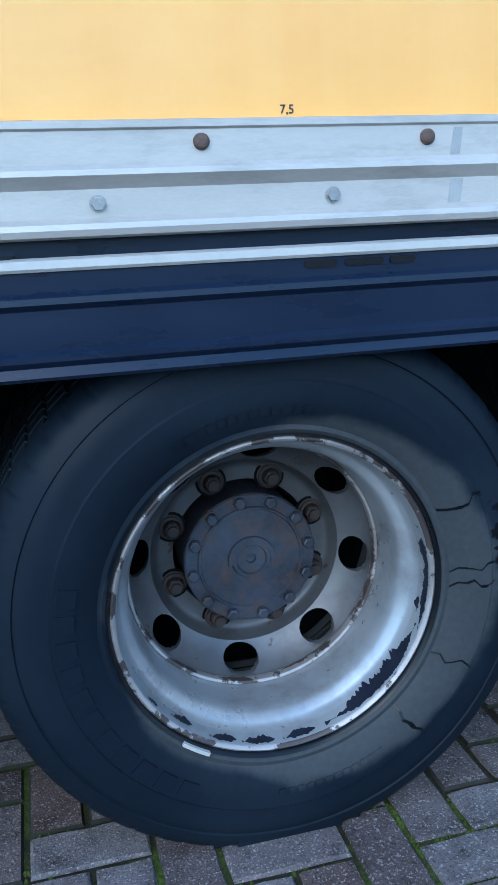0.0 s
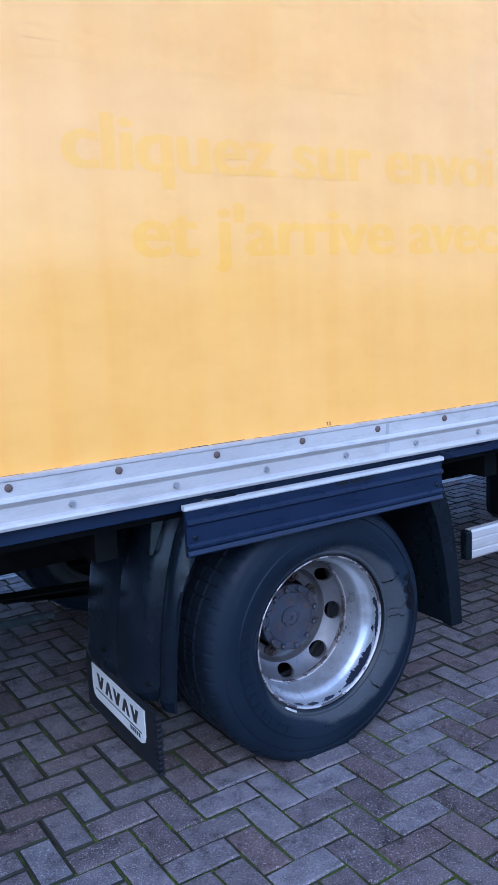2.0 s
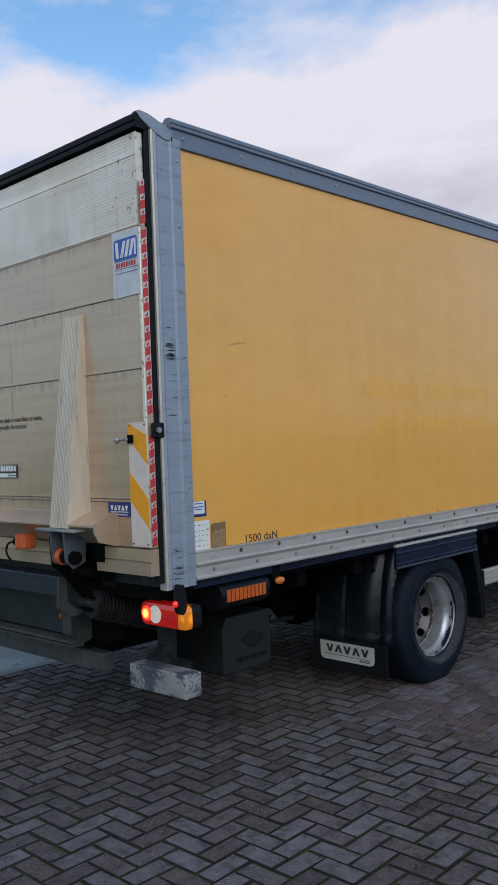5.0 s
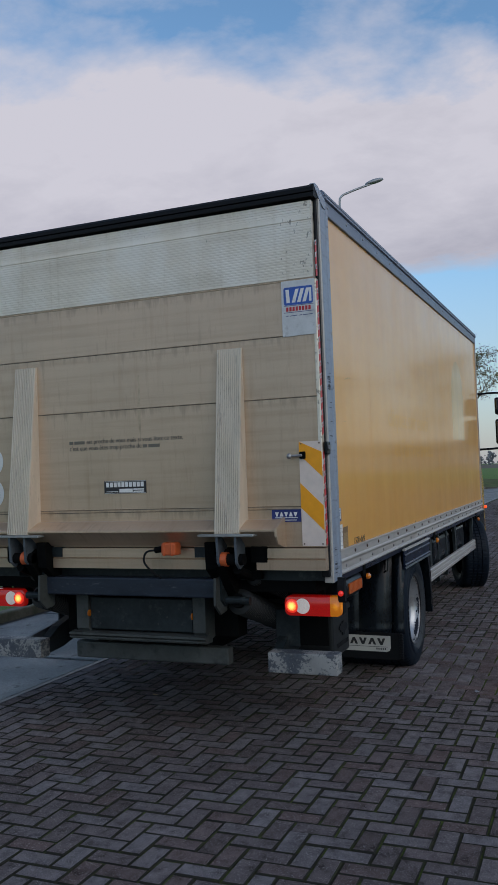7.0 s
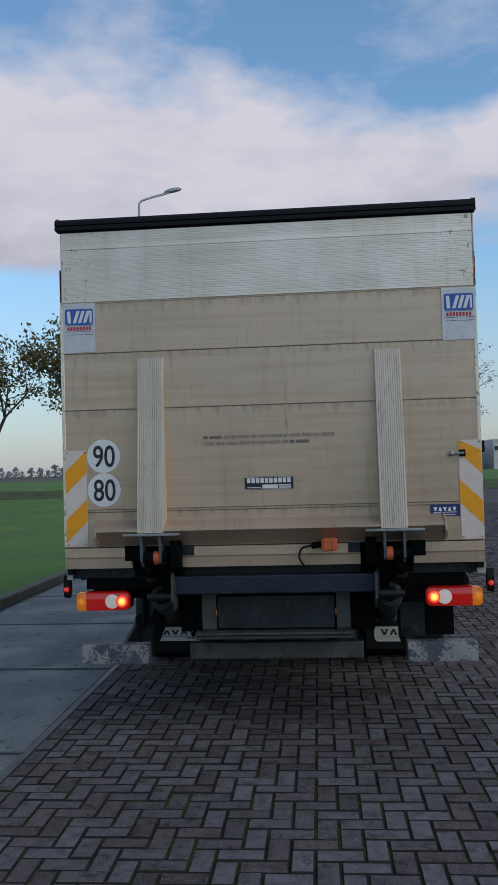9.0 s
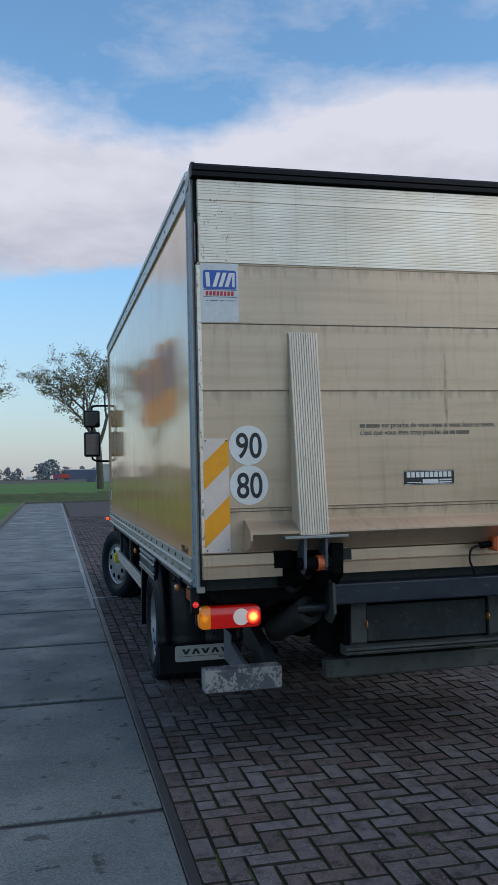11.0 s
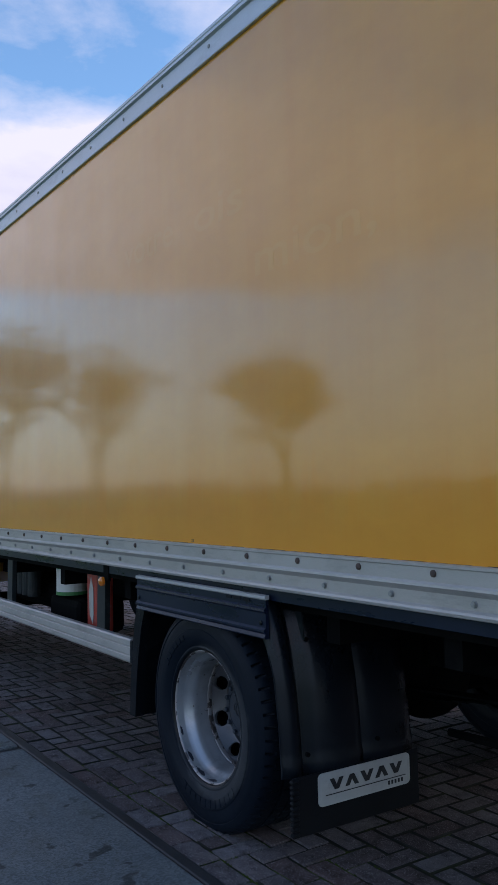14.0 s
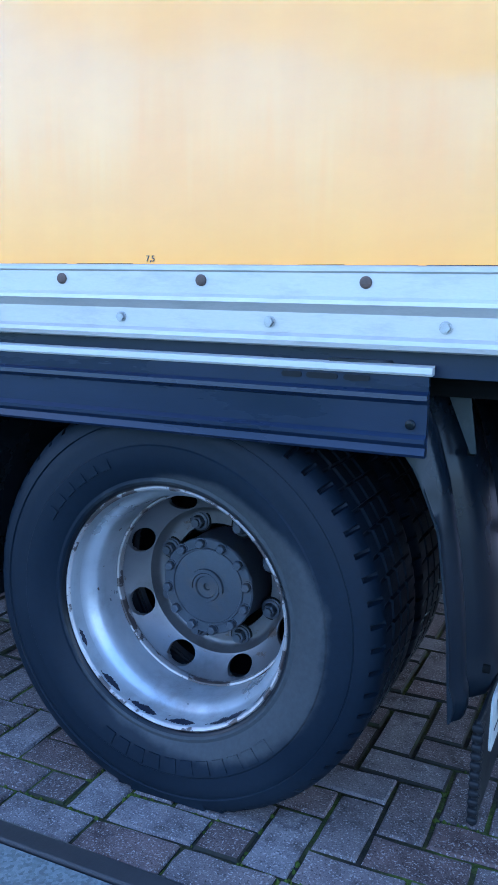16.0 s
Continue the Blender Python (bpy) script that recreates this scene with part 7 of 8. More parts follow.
            part("battery_box", bx((5.2, 0.14, 0.45), (6.1, 0.70, 0.86), 0.03, 2), M["plastic"], truck)
            part("tank_strap", bx((4.25, 0.132, 0.415), (4.30, 0.71, 0.885), 0.004, 1), M["steel"], truck)
            part("tank_strap", bx((4.75, 0.132, 0.415), (4.80, 0.71, 0.885), 0.004, 1), M["steel"], truck)


underbody()


# ---- cab ----
def lean(bm):
    """The cab's sides lean inwards above its waist."""
    for v in bm.verts:
        k = 0.10 * max(0.0, v.co.z - 1.3)
        v.co.y += k if v.co.y < W / 2 else -k
    return bm


def cab():
    pts = [(6.95, 0.98), (6.95, 2.50), (7.10, 2.72), (8.05, 2.72), (8.40, 2.20), (8.55, 1.55), (8.58, 0.55), (7.8, 0.50), (7.55, 0.62), (7.45, 0.98)]
    bm = bmesh.new()
    prism(bm, pts, 0.17, W - 0.17, "y")
    bmesh.ops.bevel(bm, geom=[e for e in bm.edges if abs(e.verts[0].co.y - e.verts[1].co.y) < 1e-6], offset=0.05, segments=3, affect='EDGES', profile=0.6)
    bmesh.ops.bisect_plane(bm, geom=bm.verts[:] + bm.edges[:] + bm.faces[:], plane_co=(0, 0, 1.3), plane_no=(0, 0, 1))
    lean(bm)
    c = part("cab", bm, M["cab_yellow"], truck, "yellow cab", smooth=True)
    for sgn, y in ((1, lambda o: W + o), (-1, lambda o: -o)):
        part("door_window", lean(pr([(7.35, 1.55), (8.12, 1.55), (8.22, 1.75), (7.95, 2.42), (7.35, 2.42)], y(-0.168), y(-0.160), "y")), M["glass"], c)
        for z0, z1 in ((1.0, 1.3), (1.3, 2.45)):
            part("door_gap", lean(bx((7.26, min(y(-0.169), y(-0.164)), z0), (7.275, max(y(-0.169), y(-0.164)), z1))), M["rubber"], c)
        part("wheel_arch", bx((6.45, min(y(-0.05), y(-0.5)), 0.90), (7.50, max(y(-0.05), y(-0.5)), 0.97), 0.02, 1), M["plastic"], c)
        part("lower_arch", pr([(7.42, 0.46), (7.52, 0.80), (7.48, 1.02), (7.86, 1.02), (8.02, 0.84), (8.04, 0.44), (7.80, 0.44), (7.74, 0.60), (7.60, 0.60)], y(-0.172), y(-0.120), "y"), M["plastic"], c, "black plastic wheel arch")
        for z0, z1 in ((1.02, 1.3), (1.3, 2.50)):
            part("door_edge", lean(bx((7.30, min(y(-0.1695), y(-0.158)), z0), (7.36, max(y(-0.1695), y(-0.158)), z1), 0.004, 1)), M["plastic"], c)
        s = 1 if sgn > 0 else -1
        yo = W + 0.16 if sgn > 0 else -0.20
        ym = W - 0.18 if sgn > 0 else 0.18
        m1 = part("upper_mirror", bx((8.05, yo - 0.115, 2.27), (8.15, yo + 0.115, 2.515), 0.03, 3), M["plastic"], truck, "black wide-angle mirror")
        part("mirror_glass", bx((-0.003, -0.092, -0.098), (0.003, 0.092, 0.098), 0.002, 1), M["mirror"], m1, at=(8.042, yo, 2.392), turn=(0, radians(-5), radians(s * 5)))
        m2 = part("main_mirror", bx((8.05, yo - 0.115, 1.85), (8.15, yo + 0.115, 2.205), 0.03, 3), M["plastic"], truck, "tall black mirror")
        part("mirror_glass", bx((-0.003, -0.092, -0.148), (0.003, 0.092, 0.148), 0.002, 1), M["mirror"], m2, at=(8.036, yo, 2.028), turn=(0, radians(-4), radians(s * 1)))
        tube([(8.10, ym, 2.58), (8.10, yo - s * 0.06, 2.58), (8.10, yo, 2.54), (8.10, yo, 2.30), (8.10, yo, 1.88), (8.10, yo - s * 0.02, 1.81), (8.10, yo - s * 0.10, 1.79), (8.10, ym, 1.78)], 0.016, truck, "mirror_arm", M["plastic"], "black tubular mirror arm")


cab()


# ---- surroundings ----
def tree(name, at, height, spread, seed, leaf_n, label, leaf=0.075):
    """Tapered trunk, forking limbs, twigs, and thin clumps of small leaves at the twig ends."""
    rnd = random.Random(seed)
    root = thing(name, at, label, "tree", "row of verge trees")
    segs, tips = [], []

    def grow(p, d, length, r, depth):
        n = 3
        for i in range(n):
            d2 = (d + Vector((rnd.uniform(-1, 1), rnd.uniform(-1, 1), rnd.uniform(-0.5, 0.7))) * (0.13 if depth else 0.05)).normalized()
            q = p + d2 * (length / n)
            r2 = r * 0.90
            segs.append((p, q, r, r2))
            p, d, r = q, d2, r2
            if 1 <= depth <= 3 and i < n - 1 and rnd.random() < (0.30 if depth == 1 else 0.50):
                a = rnd.uniform(0, 2 * math.pi)
                side = (d * 0.35 + Vector((math.cos(a), math.sin(a), rnd.uniform(0.0, 0.5))) * spread).normalized()
                grow(p, side, length * rnd.uniform(0.40, 0.75), r * 0.5, max(3, depth + 2))
            if depth >= 3:
                tips.append(p)
        if depth >= 5:
            return
        k = (3, 3, 3, 3, 2, 2)[depth]
        turn0 = rnd.uniform(0, 2 * math.pi)
        for i in range(k):
            a = turn0 + 2 * math.pi * i / k + rnd.uniform(-0.5, 0.5)
            out = Vector((math.cos(a), math.sin(a), 0))
            k_out = (0.36, 0.52, 0.70, 0.80, 0.90, 0.9)[depth]
            nd = (d * rnd.uniform(0.75, 1.0) + out * rnd.uniform(0.7, 1.25) * spread * k_out + Vector((0, 0, 0.16 if depth < 3 else 0.02))).normalized()
            grow(p, nd, length * rnd.uniform(0.58, 0.92), r * (0.72 if depth < 2 else 0.6), depth + 1)
    grow(Vector((0, 0, -0.1)), Vector((0, 0, 1)), height * 0.27, height * 0.024, 0)
    bm = bmesh.new()
    for p, q, r, r2 in segs:
        n = 8 if r > 0.08 else 4
        d = (q - p).to_track_quat('Z', 'Y').to_matrix()
        a = [bm.verts.new(p + d @ Vector((r * math.cos(2 * math.pi * k / n), r * math.sin(2 * math.pi * k / n), 0))) for k in range(n)]
        b = [bm.verts.new(q + d @ Vector((r2 * math.cos(2 * math.pi * k / n), r2 * math.sin(2 * math.pi * k / n), 0))) for k in range(n)]
        for k in range(n):
            bm.faces.new((a[k], a[(k + 1) % n], b[(k + 1) % n], b[k]))
    part("trunk", bm, M["bark"], root, at=at)
    verts, faces = [], []
    for i in range(leaf_n):
        t = tips[rnd.randrange(len(tips))]
        c = t + Vector((rnd.gauss(0, 0.32), rnd.gauss(0, 0.32), rnd.gauss(0, 0.28) - 0.05))
        s = leaf * rnd.uniform(0.7, 1.35)
        u = Vector((rnd.uniform(-1, 1), rnd.uniform(-1, 1), rnd.uniform(-1, 1))).normalized()
        w = u.cross(Vector((rnd.uniform(-1, 1), rnd.uniform(-1, 1), 0.3))).normalized()
        b = len(verts)
        verts += [c - u * s, c + w * s * 0.6, c + u * s, c - w * s * 0.6]
        faces.append((b, b + 1, b + 2, b + 3))
    me = bpy.data.meshes.new("crown")
    me.from_pydata(verts, [], faces)
    part("crown", me, M["leaf"], root, "thin olive and ochre autumn foliage", at=at)
    return root


def leaf_mat():
    m = bpy.data.materials.new("autumn leaf")
    nt, N, L, p = links(m)
    geo = N("ShaderNodeNewGeometry")
    v = coords(nt)
    big = tex(nt, v, 0.35, 3)
    a = ramp(nt, geo.outputs["Random Per Island"], [(0.0, (0.050, 0.060, 0.015)), (0.5, (0.085, 0.080, 0.018)), (1.0, (0.16, 0.105, 0.020))])
    b = ramp(nt, big, [(0.4, (0.8, 0.9, 0.8)), (0.65, (1.35, 1.15, 0.9))])
    L(mixc(nt, 1.0, a, b, 'MULTIPLY'), p.inputs["Base Color"])
    p.inputs["Roughness"].default_value = 0.7
    return m


M["leaf"] = leaf_mat()
M["bark"] = mat("grey-green bark", (0.10, 0.088, 0.065), 0.9, 0, 0.3, 2, 30, 0.8, (0.06, 0.07, 0.04), 0.4, (4, 4, 1), dist=0.02)
# the air's haze is mixed into this foliage colour
M["far_tree"] = mat("distant foliage with haze in its colour", (0.19, 0.225, 0.24), 0.95, 0, 0.3, 0.3, 2, 0.5)
M["wall_grey"] = mat("grey corrugated cladding", (0.30, 0.33, 0.38), 0.6, 0, 0.08, 0.1, 2, 0.1)
M["wall_white"] = mat("off-white cladding", (0.55, 0.54, 0.52), 0.6, 0, 0.06, 0.1, 2, 0.1)
M["wall_blue"] = mat("dark blue cladding", (0.07, 0.10, 0.16), 0.6, 0, 0.1, 0.1, 2, 0.1)
M["galv"] = mat("galvanised lamp steel", (0.32, 0.34, 0.36), 0.5, 0.3, 0.1, 1, 30, 0.05)
M["pole"] = mat("white flagpole enamel", (0.72, 0.72, 0.72), 0.4, 0, 0.05, 1, 30, 0.02)
M["flag_orange"] = mat("orange flag cloth", (0.80, 0.25, 0.04), 0.8, 0, 0.10, 2, 80, 0.1)
M["flag_blue"] = mat("navy flag cloth", (0.03, 0.04, 0.22), 0.8, 0, 0.10, 2, 80, 0.1)

tree("verge_tree", (110.0, -3.0, -0.05), 21.5, 1.15, 5, 11000, "half-bare autumn tree with forked trunk on the verge", 0.115)
tree("verge_tree", (109.0, 15.2, -0.05), 19.0, 1.2, 8, 9000, "nearly bare spreading tree on the verge", 0.11)
tree("verge_tree", (111.0, -17.6, -0.05), 20.5, 1.1, 21, 4500, "nearly bare spreading tree on the verge", 0.11)
tree("verge_tree", (110.0, -35.0, -0.05), 19.0, 0.95, 33, 6000, "half-bare autumn tree on the verge", 0.11)
tree("verge_tree", (59.0, 19.0, -0.05), 14.0, 1.0, 40, 4500, "half-bare autumn tree beside the lawn", 0.15)
tree("verge_tree", (44.0, 33.0, -0.05), 12.0, 1.0, 44, 5000, "broad autumn tree beside the lawn", 0.13)
tree("verge_tree", (63.0, 28.0, -0.05), 14.5, 1.0, 47, 4000, "half-bare autumn tree beside the lawn", 0.15)


def lamp_post(at):
    x, y = at
    root = thing("street_lamp", (x, y, -0.1), "tall grey street lamp with a curved arm", "street lamp")
    part("mast", cy((x, y, -0.1), (x, y, 13.23), 0.09, 14, 0.05), M["galv"], root)
    tube([(x, y, 13.13), (x + 0.03, y - 0.04, 13.63), (x + 0.3, y - 0.42, 13.90), (x + 0.85, y - 1.2, 14.28)], 0.05, root, "arm", M["galv"])
    bm = bmesh.new()
    bmesh.ops.create_uvsphere(bm, u_segments=18, v_segments=10, radius=0.5)
    for v in bm.verts:
        v.co.x *= 1.0 - 0.35 * max(0, v.co.x)
        v.co.y *= 0.36
        v.co.z *= 0.26 if v.co.z > 0 else 0.16
    head = part("lamp_head", bm, M["galv"], root, at=(x + 1.0, y - 1.40, 14.41), turn=(0, radians(-17), radians(-60)), smooth=True)


lamp_post((31.6, 8.55))


def flag(x, y, h, seed):
    root = thing("flagpole", (x, y, -0.1), "white flagpole with a hanging orange and navy flag", "flag", "row of flagpoles")
    part("pole", cy((x, y, -0.1), (x, y, h), 0.06, 12, 0.045), M["pole"], root)
    rnd = random.Random(seed)
    ph = rnd.uniform(0, 6)
    z1, z0, w = h - 0.15, h - 4.6, 1.15

    def cloth(u, v):
        s = 1 - 0.22 * v
        return Vector((x + 0.10 * math.sin(6 * u + 3 * v + ph) * (0.3 + u), y - 0.06 - w * u * s * (0.95 + 0.1 * math.sin(4 * v + ph)), z1 + (z0 - z1) * v - 0.35 * u * (1 - v) - 0.25 * u))
    def sheet(name, u0, u1, v0, v1, off, material, label=""):
        bm = bmesh.new()
        nu, nv = 10, 26
        for sd in (0, 1):
            g = [[bm.verts.new(cloth(u0 + (u1 - u0) * i / nu, v0 + (v1 - v0) * j / nv) + Vector((off if sd else -off, 0, 0))) for i in range(nu + 1)] for j in range(nv + 1)]
            for j in range(nv):
                for i in range(nu):
                    bm.faces.new((g[j][i], g[j][i + 1], g[j + 1][i + 1], g[j + 1][i]))
        return part(name, bm, material, root, label, smooth=True)
    sheet("flag", 0, 1, 0, 1, 0.006, M["flag_orange"], "orange flag cloth")
    sheet("navy_field", 0.12, 0.86, 0.08, 0.62, 0.014, M["flag_blue"], "navy field on the flag")
    bm = bmesh.new()
    for i in range(5):
        v0 = 0.13 + i * 0.09
        g = [cloth(0.30, v0), cloth(0.66, v0), cloth(0.66, v0 + 0.06), cloth(0.30, v0 + 0.06)]
        for off in (0.022, -0.022):
            bm.faces.new([bm.verts.new(p + Vector((off, 0, 0))) for p in g])
    part("pale_bars", bm, M["pole"], root, "pale blocks of the firm's mark")


flag(41.7, 8.55, 9.4, 1)
flag(48.6, 8.75, 9.5, 2)
flag(55.0, 8.80, 9.6, 3)


def industrial(name, x, y0, y1, depth, h, wall, label, bands=True, doors=0):
    root = thing(name, (x, (y0 + y1) / 2, -0.1), label, "building")
    part("wall", bx((x, y0, -0.1), (x + depth, y1, h)), M[wall], root)
    part("roof_edge", bx((x - 0.3, y0 - 0.3, h), (x + depth + 0.3, y1 + 0.3, h + 0.5)), M["wall_white"], root)
    if bands:
        n = int((y1 - y0) / 3.2)
        win = bx((x - 0.12, 0, h * 0.66), (x + 0.02, 2.3, h * 0.66 + 1.2))
        me = None
        for i in range(n):
            o = part("window", win if me is None else me, M["glass"], root, at=(0, y0 + 1 + i * 3.2, 0))
            me = o.data
    for i in range(doors):
        part("loading_door", bx((x - 0.15, y0 + 3 + i * 7, 0), (x + 0.02, y0 + 5.5 + i * 7, 3.2)), M["wall_blue"], root)


industrial("warehouse", 248, -46, -20.5, 40, 8.0, "wall_grey", "grey flat-roofed office warehouse with a window band")
industrial("warehouse", 262, -19.5, -11.5, 30, 5.0, "wall_white", "low off-white shed far off", False, 2)
industrial("warehouse", 600, -43.0, -4.5, 30, 6.6, "wall_blue", "long dark blue shed far across the field", False, 3)
industrial("warehouse", 255, -110, -52, 40, 8.5, "wall_white", "broad pale warehouse far across the field")


def vehicle(name, x, y, l, h, material, label):
    root = thing(name, (x, y, -0.1), label, "vehicle")
    bm = bmesh.new()
    prism(bm, [(y, 0.5), (y, h * 0.75), (y + l * 0.12, h), (y + l, h), (y + l, 0.5)], x, x + 2.2, "x")
    part("body", bm, M[material], root)
    part("window", bx((x - 0.05, y + l * 0.08, h * 0.62), (x + 0.02, y + l * 0.3, h * 0.85)), M["glass"], root)
    for yy in (y + l * 0.18, y + l * 0.8):
        part("wheel", cy((x - 0.03, yy, 0.42), (x + 0.3, yy, 0.42), 0.42, 14), M["rubber"], root)


vehicle("white_van", 215, -25.5, 5.5, 2.5, "white", "small white van parked by the warehouse")
vehicle("white_van", 545, 14.2, 5.6, 2.5, "white", "white van on the far road")
vehicle("dark_car", 216, -33.0, 4.2, 1.5, "steel", "dark car parked by the warehouse")


def road_lorry(x, y):
    """A white cab with a red trailer, far off on the road."""
    root = thing("road_lorry", (x, y, -0.1), "white lorry with a red and blue trailer on the far road", "truck")
    part("trailer", bx((x, y, 1.1), (x + 2.5, y + 7.0, 3.6), 0.05), M["red"], root)
    part("blue_panel", bx((x - 0.02, y + 7.0, 1.1), (x + 2.5, y + 8.2, 3.8), 0.05), M["blue_print"], root)
    part("front_body", bx((x, y + 8.2, 1.1), (x + 2.5, y + 10.2, 3.4), 0.05), M["red"], root)
    bm = bmesh.new()
    prism(bm, [(y + 10.4, 0.5), (y + 10.4, 3.0), (y + 11.6, 3.1), (y + 12.3, 1.9), (y + 12.4, 0.5)], x, x + 2.4, "x")
    part("cab", bm, M["white"], root)
    for yy in (y + 1.2, y + 2.6, y + 8.6, y + 11.4):
        part("wheel", cy((x - 0.03, yy, 0.5), (x + 0.3, yy, 0.5), 0.5, 14), M["rubber"], root)


road_lorry(548, -7.2)


def parked_lorry(x, y, colour, label):
    """A plain closed lorry parked across the yard."""
    root = thing("parked_lorry", (x, y, 0), label, "truck", "lorries parked across the yard")
    part("body", bx((x, y, 1.05), (x + 6.4, y + 2.4, 3.6), 0.05), M[colour], root)
    bm = bmesh.new()
    prism(bm, [(x + 6.6, 0.6), (x + 6.6, 2.6), (x + 6.9, 2.9), (x + 7.9, 2.85), (x + 8.3, 1.8), (x + 8.4, 0.5)], y + 0.05, y + 2.35, "y")
    part("cab", bm, M[colour], root)
    part("window", bx((x + 7.1, y + 2.34, 1.8), (x + 7.9, y + 2.37, 2.5)), M["glass"], root)
    part("chassis", bx((x + 0.3, y + 0.5, 0.6), (x + 8.2, y + 1.9, 1.05)), M["black"], root)
    for wx in (1.6, 7.2):
        for wy in (0.02, 2.1):
            part("wheel", cy((x + wx, y + wy, 0.45), (x + wx, y + wy + 0.28, 0.45), 0.45, 20), M["rubber"], root)


parked_lorry(4.0, -42.0, "wall_blue", "dark blue lorry parked across the yard")
parked_lorry(15.0, -43.0, "steel", "dark grey lorry parked across the yard")
parked_lorry(26.5, -42.5, "cab_yellow", "yellow lorry parked across the yard")
parked_lorry(-8.0, -43.0, "wall_white", "white lorry parked across the yard")


def far_woods():
    """A tree line far behind the fields, haze put into its colour, all round: many ragged clumps in one mesh."""
    rnd = random.Random(11)
    verts, faces = [], []
    tmp = bmesh.new()
    bmesh.ops.create_icosphere(tmp, subdivisions=1, radius=1)
    ball = np.array([v.co[:] for v in tmp.verts])
    tri = np.array([[v.index for v in f.verts] for f in tmp.faces])
    tmp.free()
    a = -180.0
    while a < 180:
        ahead = -25 < a < 30
        tall = 1.5 if -0.9 < a < 1.7 else 1.0
        h = rnd.uniform(5.5, 11.5) * tall * (1.25 if rnd.random() < 0.2 else 1)
        R = 650 + rnd.uniform(-15, 40)
        x0, y0 = R * math.cos(radians(a)), R * math.sin(radians(a))
        wide = h * rnd.uniform(0.16, 0.27)
        for k in range(110 if ahead else 36):    # a rounded crown of small ragged clumps over a low hedge
            up = rnd.random()
            w = wide * (0.45 + 1.2 * math.sin(math.pi * min(1, 0.12 + 0.85 * up))) if up > 0.22 else wide * 2.4
            c = np.array([x0 + rnd.gauss(0, 0.55 * w), y0 + rnd.gauss(0, 0.55 * w), h * (0.02 + 0.92 * up)])
            r = h * (rnd.uniform(0.035, 0.085) if ahead else rnd.uniform(0.08, 0.16))
            jit = np.array([rnd.uniform(0.4, 1.5) for _ in ball])[:, None]
            faces.append(tri + len(ball) * len(verts))
            verts.append(c + ball * r * jit)
        a += rnd.uniform(0.30, 0.62) if rnd.random() < 0.9 else rnd.uniform(0.8, 1.5)
    me = bpy.data.meshes.new("far_woods")
    me.from_pydata(np.concatenate(verts).tolist(), [], np.concatenate(faces).tolist())
    tagged(part("far_woods", me, M["far_tree"], None), "line of distant trees beyond the fields, tinted as if hazy", "trees", kind="stuff")


far_woods()

# verge, bank, far field and kerbs
part_kerb = lambda name, lo, hi, label: tagged(part(name, bx(lo, hi, 0.02, 2), M["kerb"], None), label, "kerb", kind="structure")
part_kerb("kerb_side", (-40, 4.86, -0.1), (49, 5.02, 0.10), "mossy low kerb along the slab path")
part_kerb("kerb_end", (49.0, -45, -0.1), (49.16, 5.02, 0.11), "low kerb at the yard's far end")
plane("verge_grass", -40, 5.02, 49.16, 60, 0.06, M["grass"], "mown green lawn beside the slab path")


def far_land(name, d0, d1, n, material, label):
    bm = bmesh.new()
    prev = None
    for j in range(n + 1):
        d = d0 + (d1 - d0) * j / n
        row = []
        for i in range(71):
            a = radians(-50 + 1.8 * i)
            x, y = d * math.cos(a), d * math.sin(a)
            row.append(bm.verts.new((x, y, -0.07)))
        if prev:
            for i in range(70):
                bm.faces.new((prev[i], row[i], row[i + 1], prev[i + 1]))
        prev = row
    tagged(part(name, bm, M[material], None, smooth=True), label, "field", kind="structure")


far_land("far_meadow", 62, 260, 12, "grass", "green meadow behind the verge")
far_land("far_field", 260, 800, 8, "field", "brown ploughed field far behind")


def bank_mesh():
    bm = bmesh.new()
    nx, ny = 26, 220
    g = []
    for j in range(ny + 1):
        row = []
        for i in range(nx + 1):
            x, y = 49.2 + 13 * i / nx, -70 + 140 * j / ny
            f = i / nx
            z = 0.06 + 0.42 * math.exp(-((f - 0.45) / 0.22) ** 2) + (0.16 * noise.noise(Vector((x * 0.9, y * 0.9, 0))) + 0.12 * noise.noise(Vector((x * 2.6, y * 2.6, 3)))) * (1 if 0 < i < nx else 0)
            row.append(bm.verts.new((x, y, z if 0 < i < nx else -0.02)))
        g.append(row)
    for j in range(ny):
        for i in range(nx):
            bm.faces.new((g[j][i], g[j][i + 1], g[j + 1][i + 1], g[j + 1][i]))
    tagged(part("rough_bank", bm, M["bank"], None, smooth=True), "rough grassy bank with autumn weeds", "bank", kind="structure")


bank_mesh()


def litter(name, x, y, w, l, turn, material, label, category):
    """A small flat scrap, slightly curled, lying on the bricks."""
    bm = bmesh.new()
    top = []
    for i in range(5):
        u = i / 4 - 0.5
        row = []
        for k, f in enumerate((-0.5, 0.1, 0.5)):
            ragged = 1 - 0.55 * abs(u) ** 1.5 if k != 1 else 1
            row.append(bm.verts.new((u * l, f * w * ragged, 0.002 + 0.006 * u * u + 0.003 * (k == 1))))
        top.append(row)
    for p, q in zip(top, top[1:]):
        for k in range(2):
            bm.faces.new((p[k], q[k], q[k + 1], p[k + 1]))
    bmesh.ops.solidify(bm, geom=bm.faces[:], thickness=0.0008)
    tagged(part(name, bm, material, None, at=(x, y, 0.0012), turn=(0, 0, radians(turn)), smooth=True), label, category)


litter("paper_scrap", 1.68, -0.536, 0.030, 0.045, 25, M["wall_grey"], "small crumpled pale blue paper scrap on the bricks", "litter")
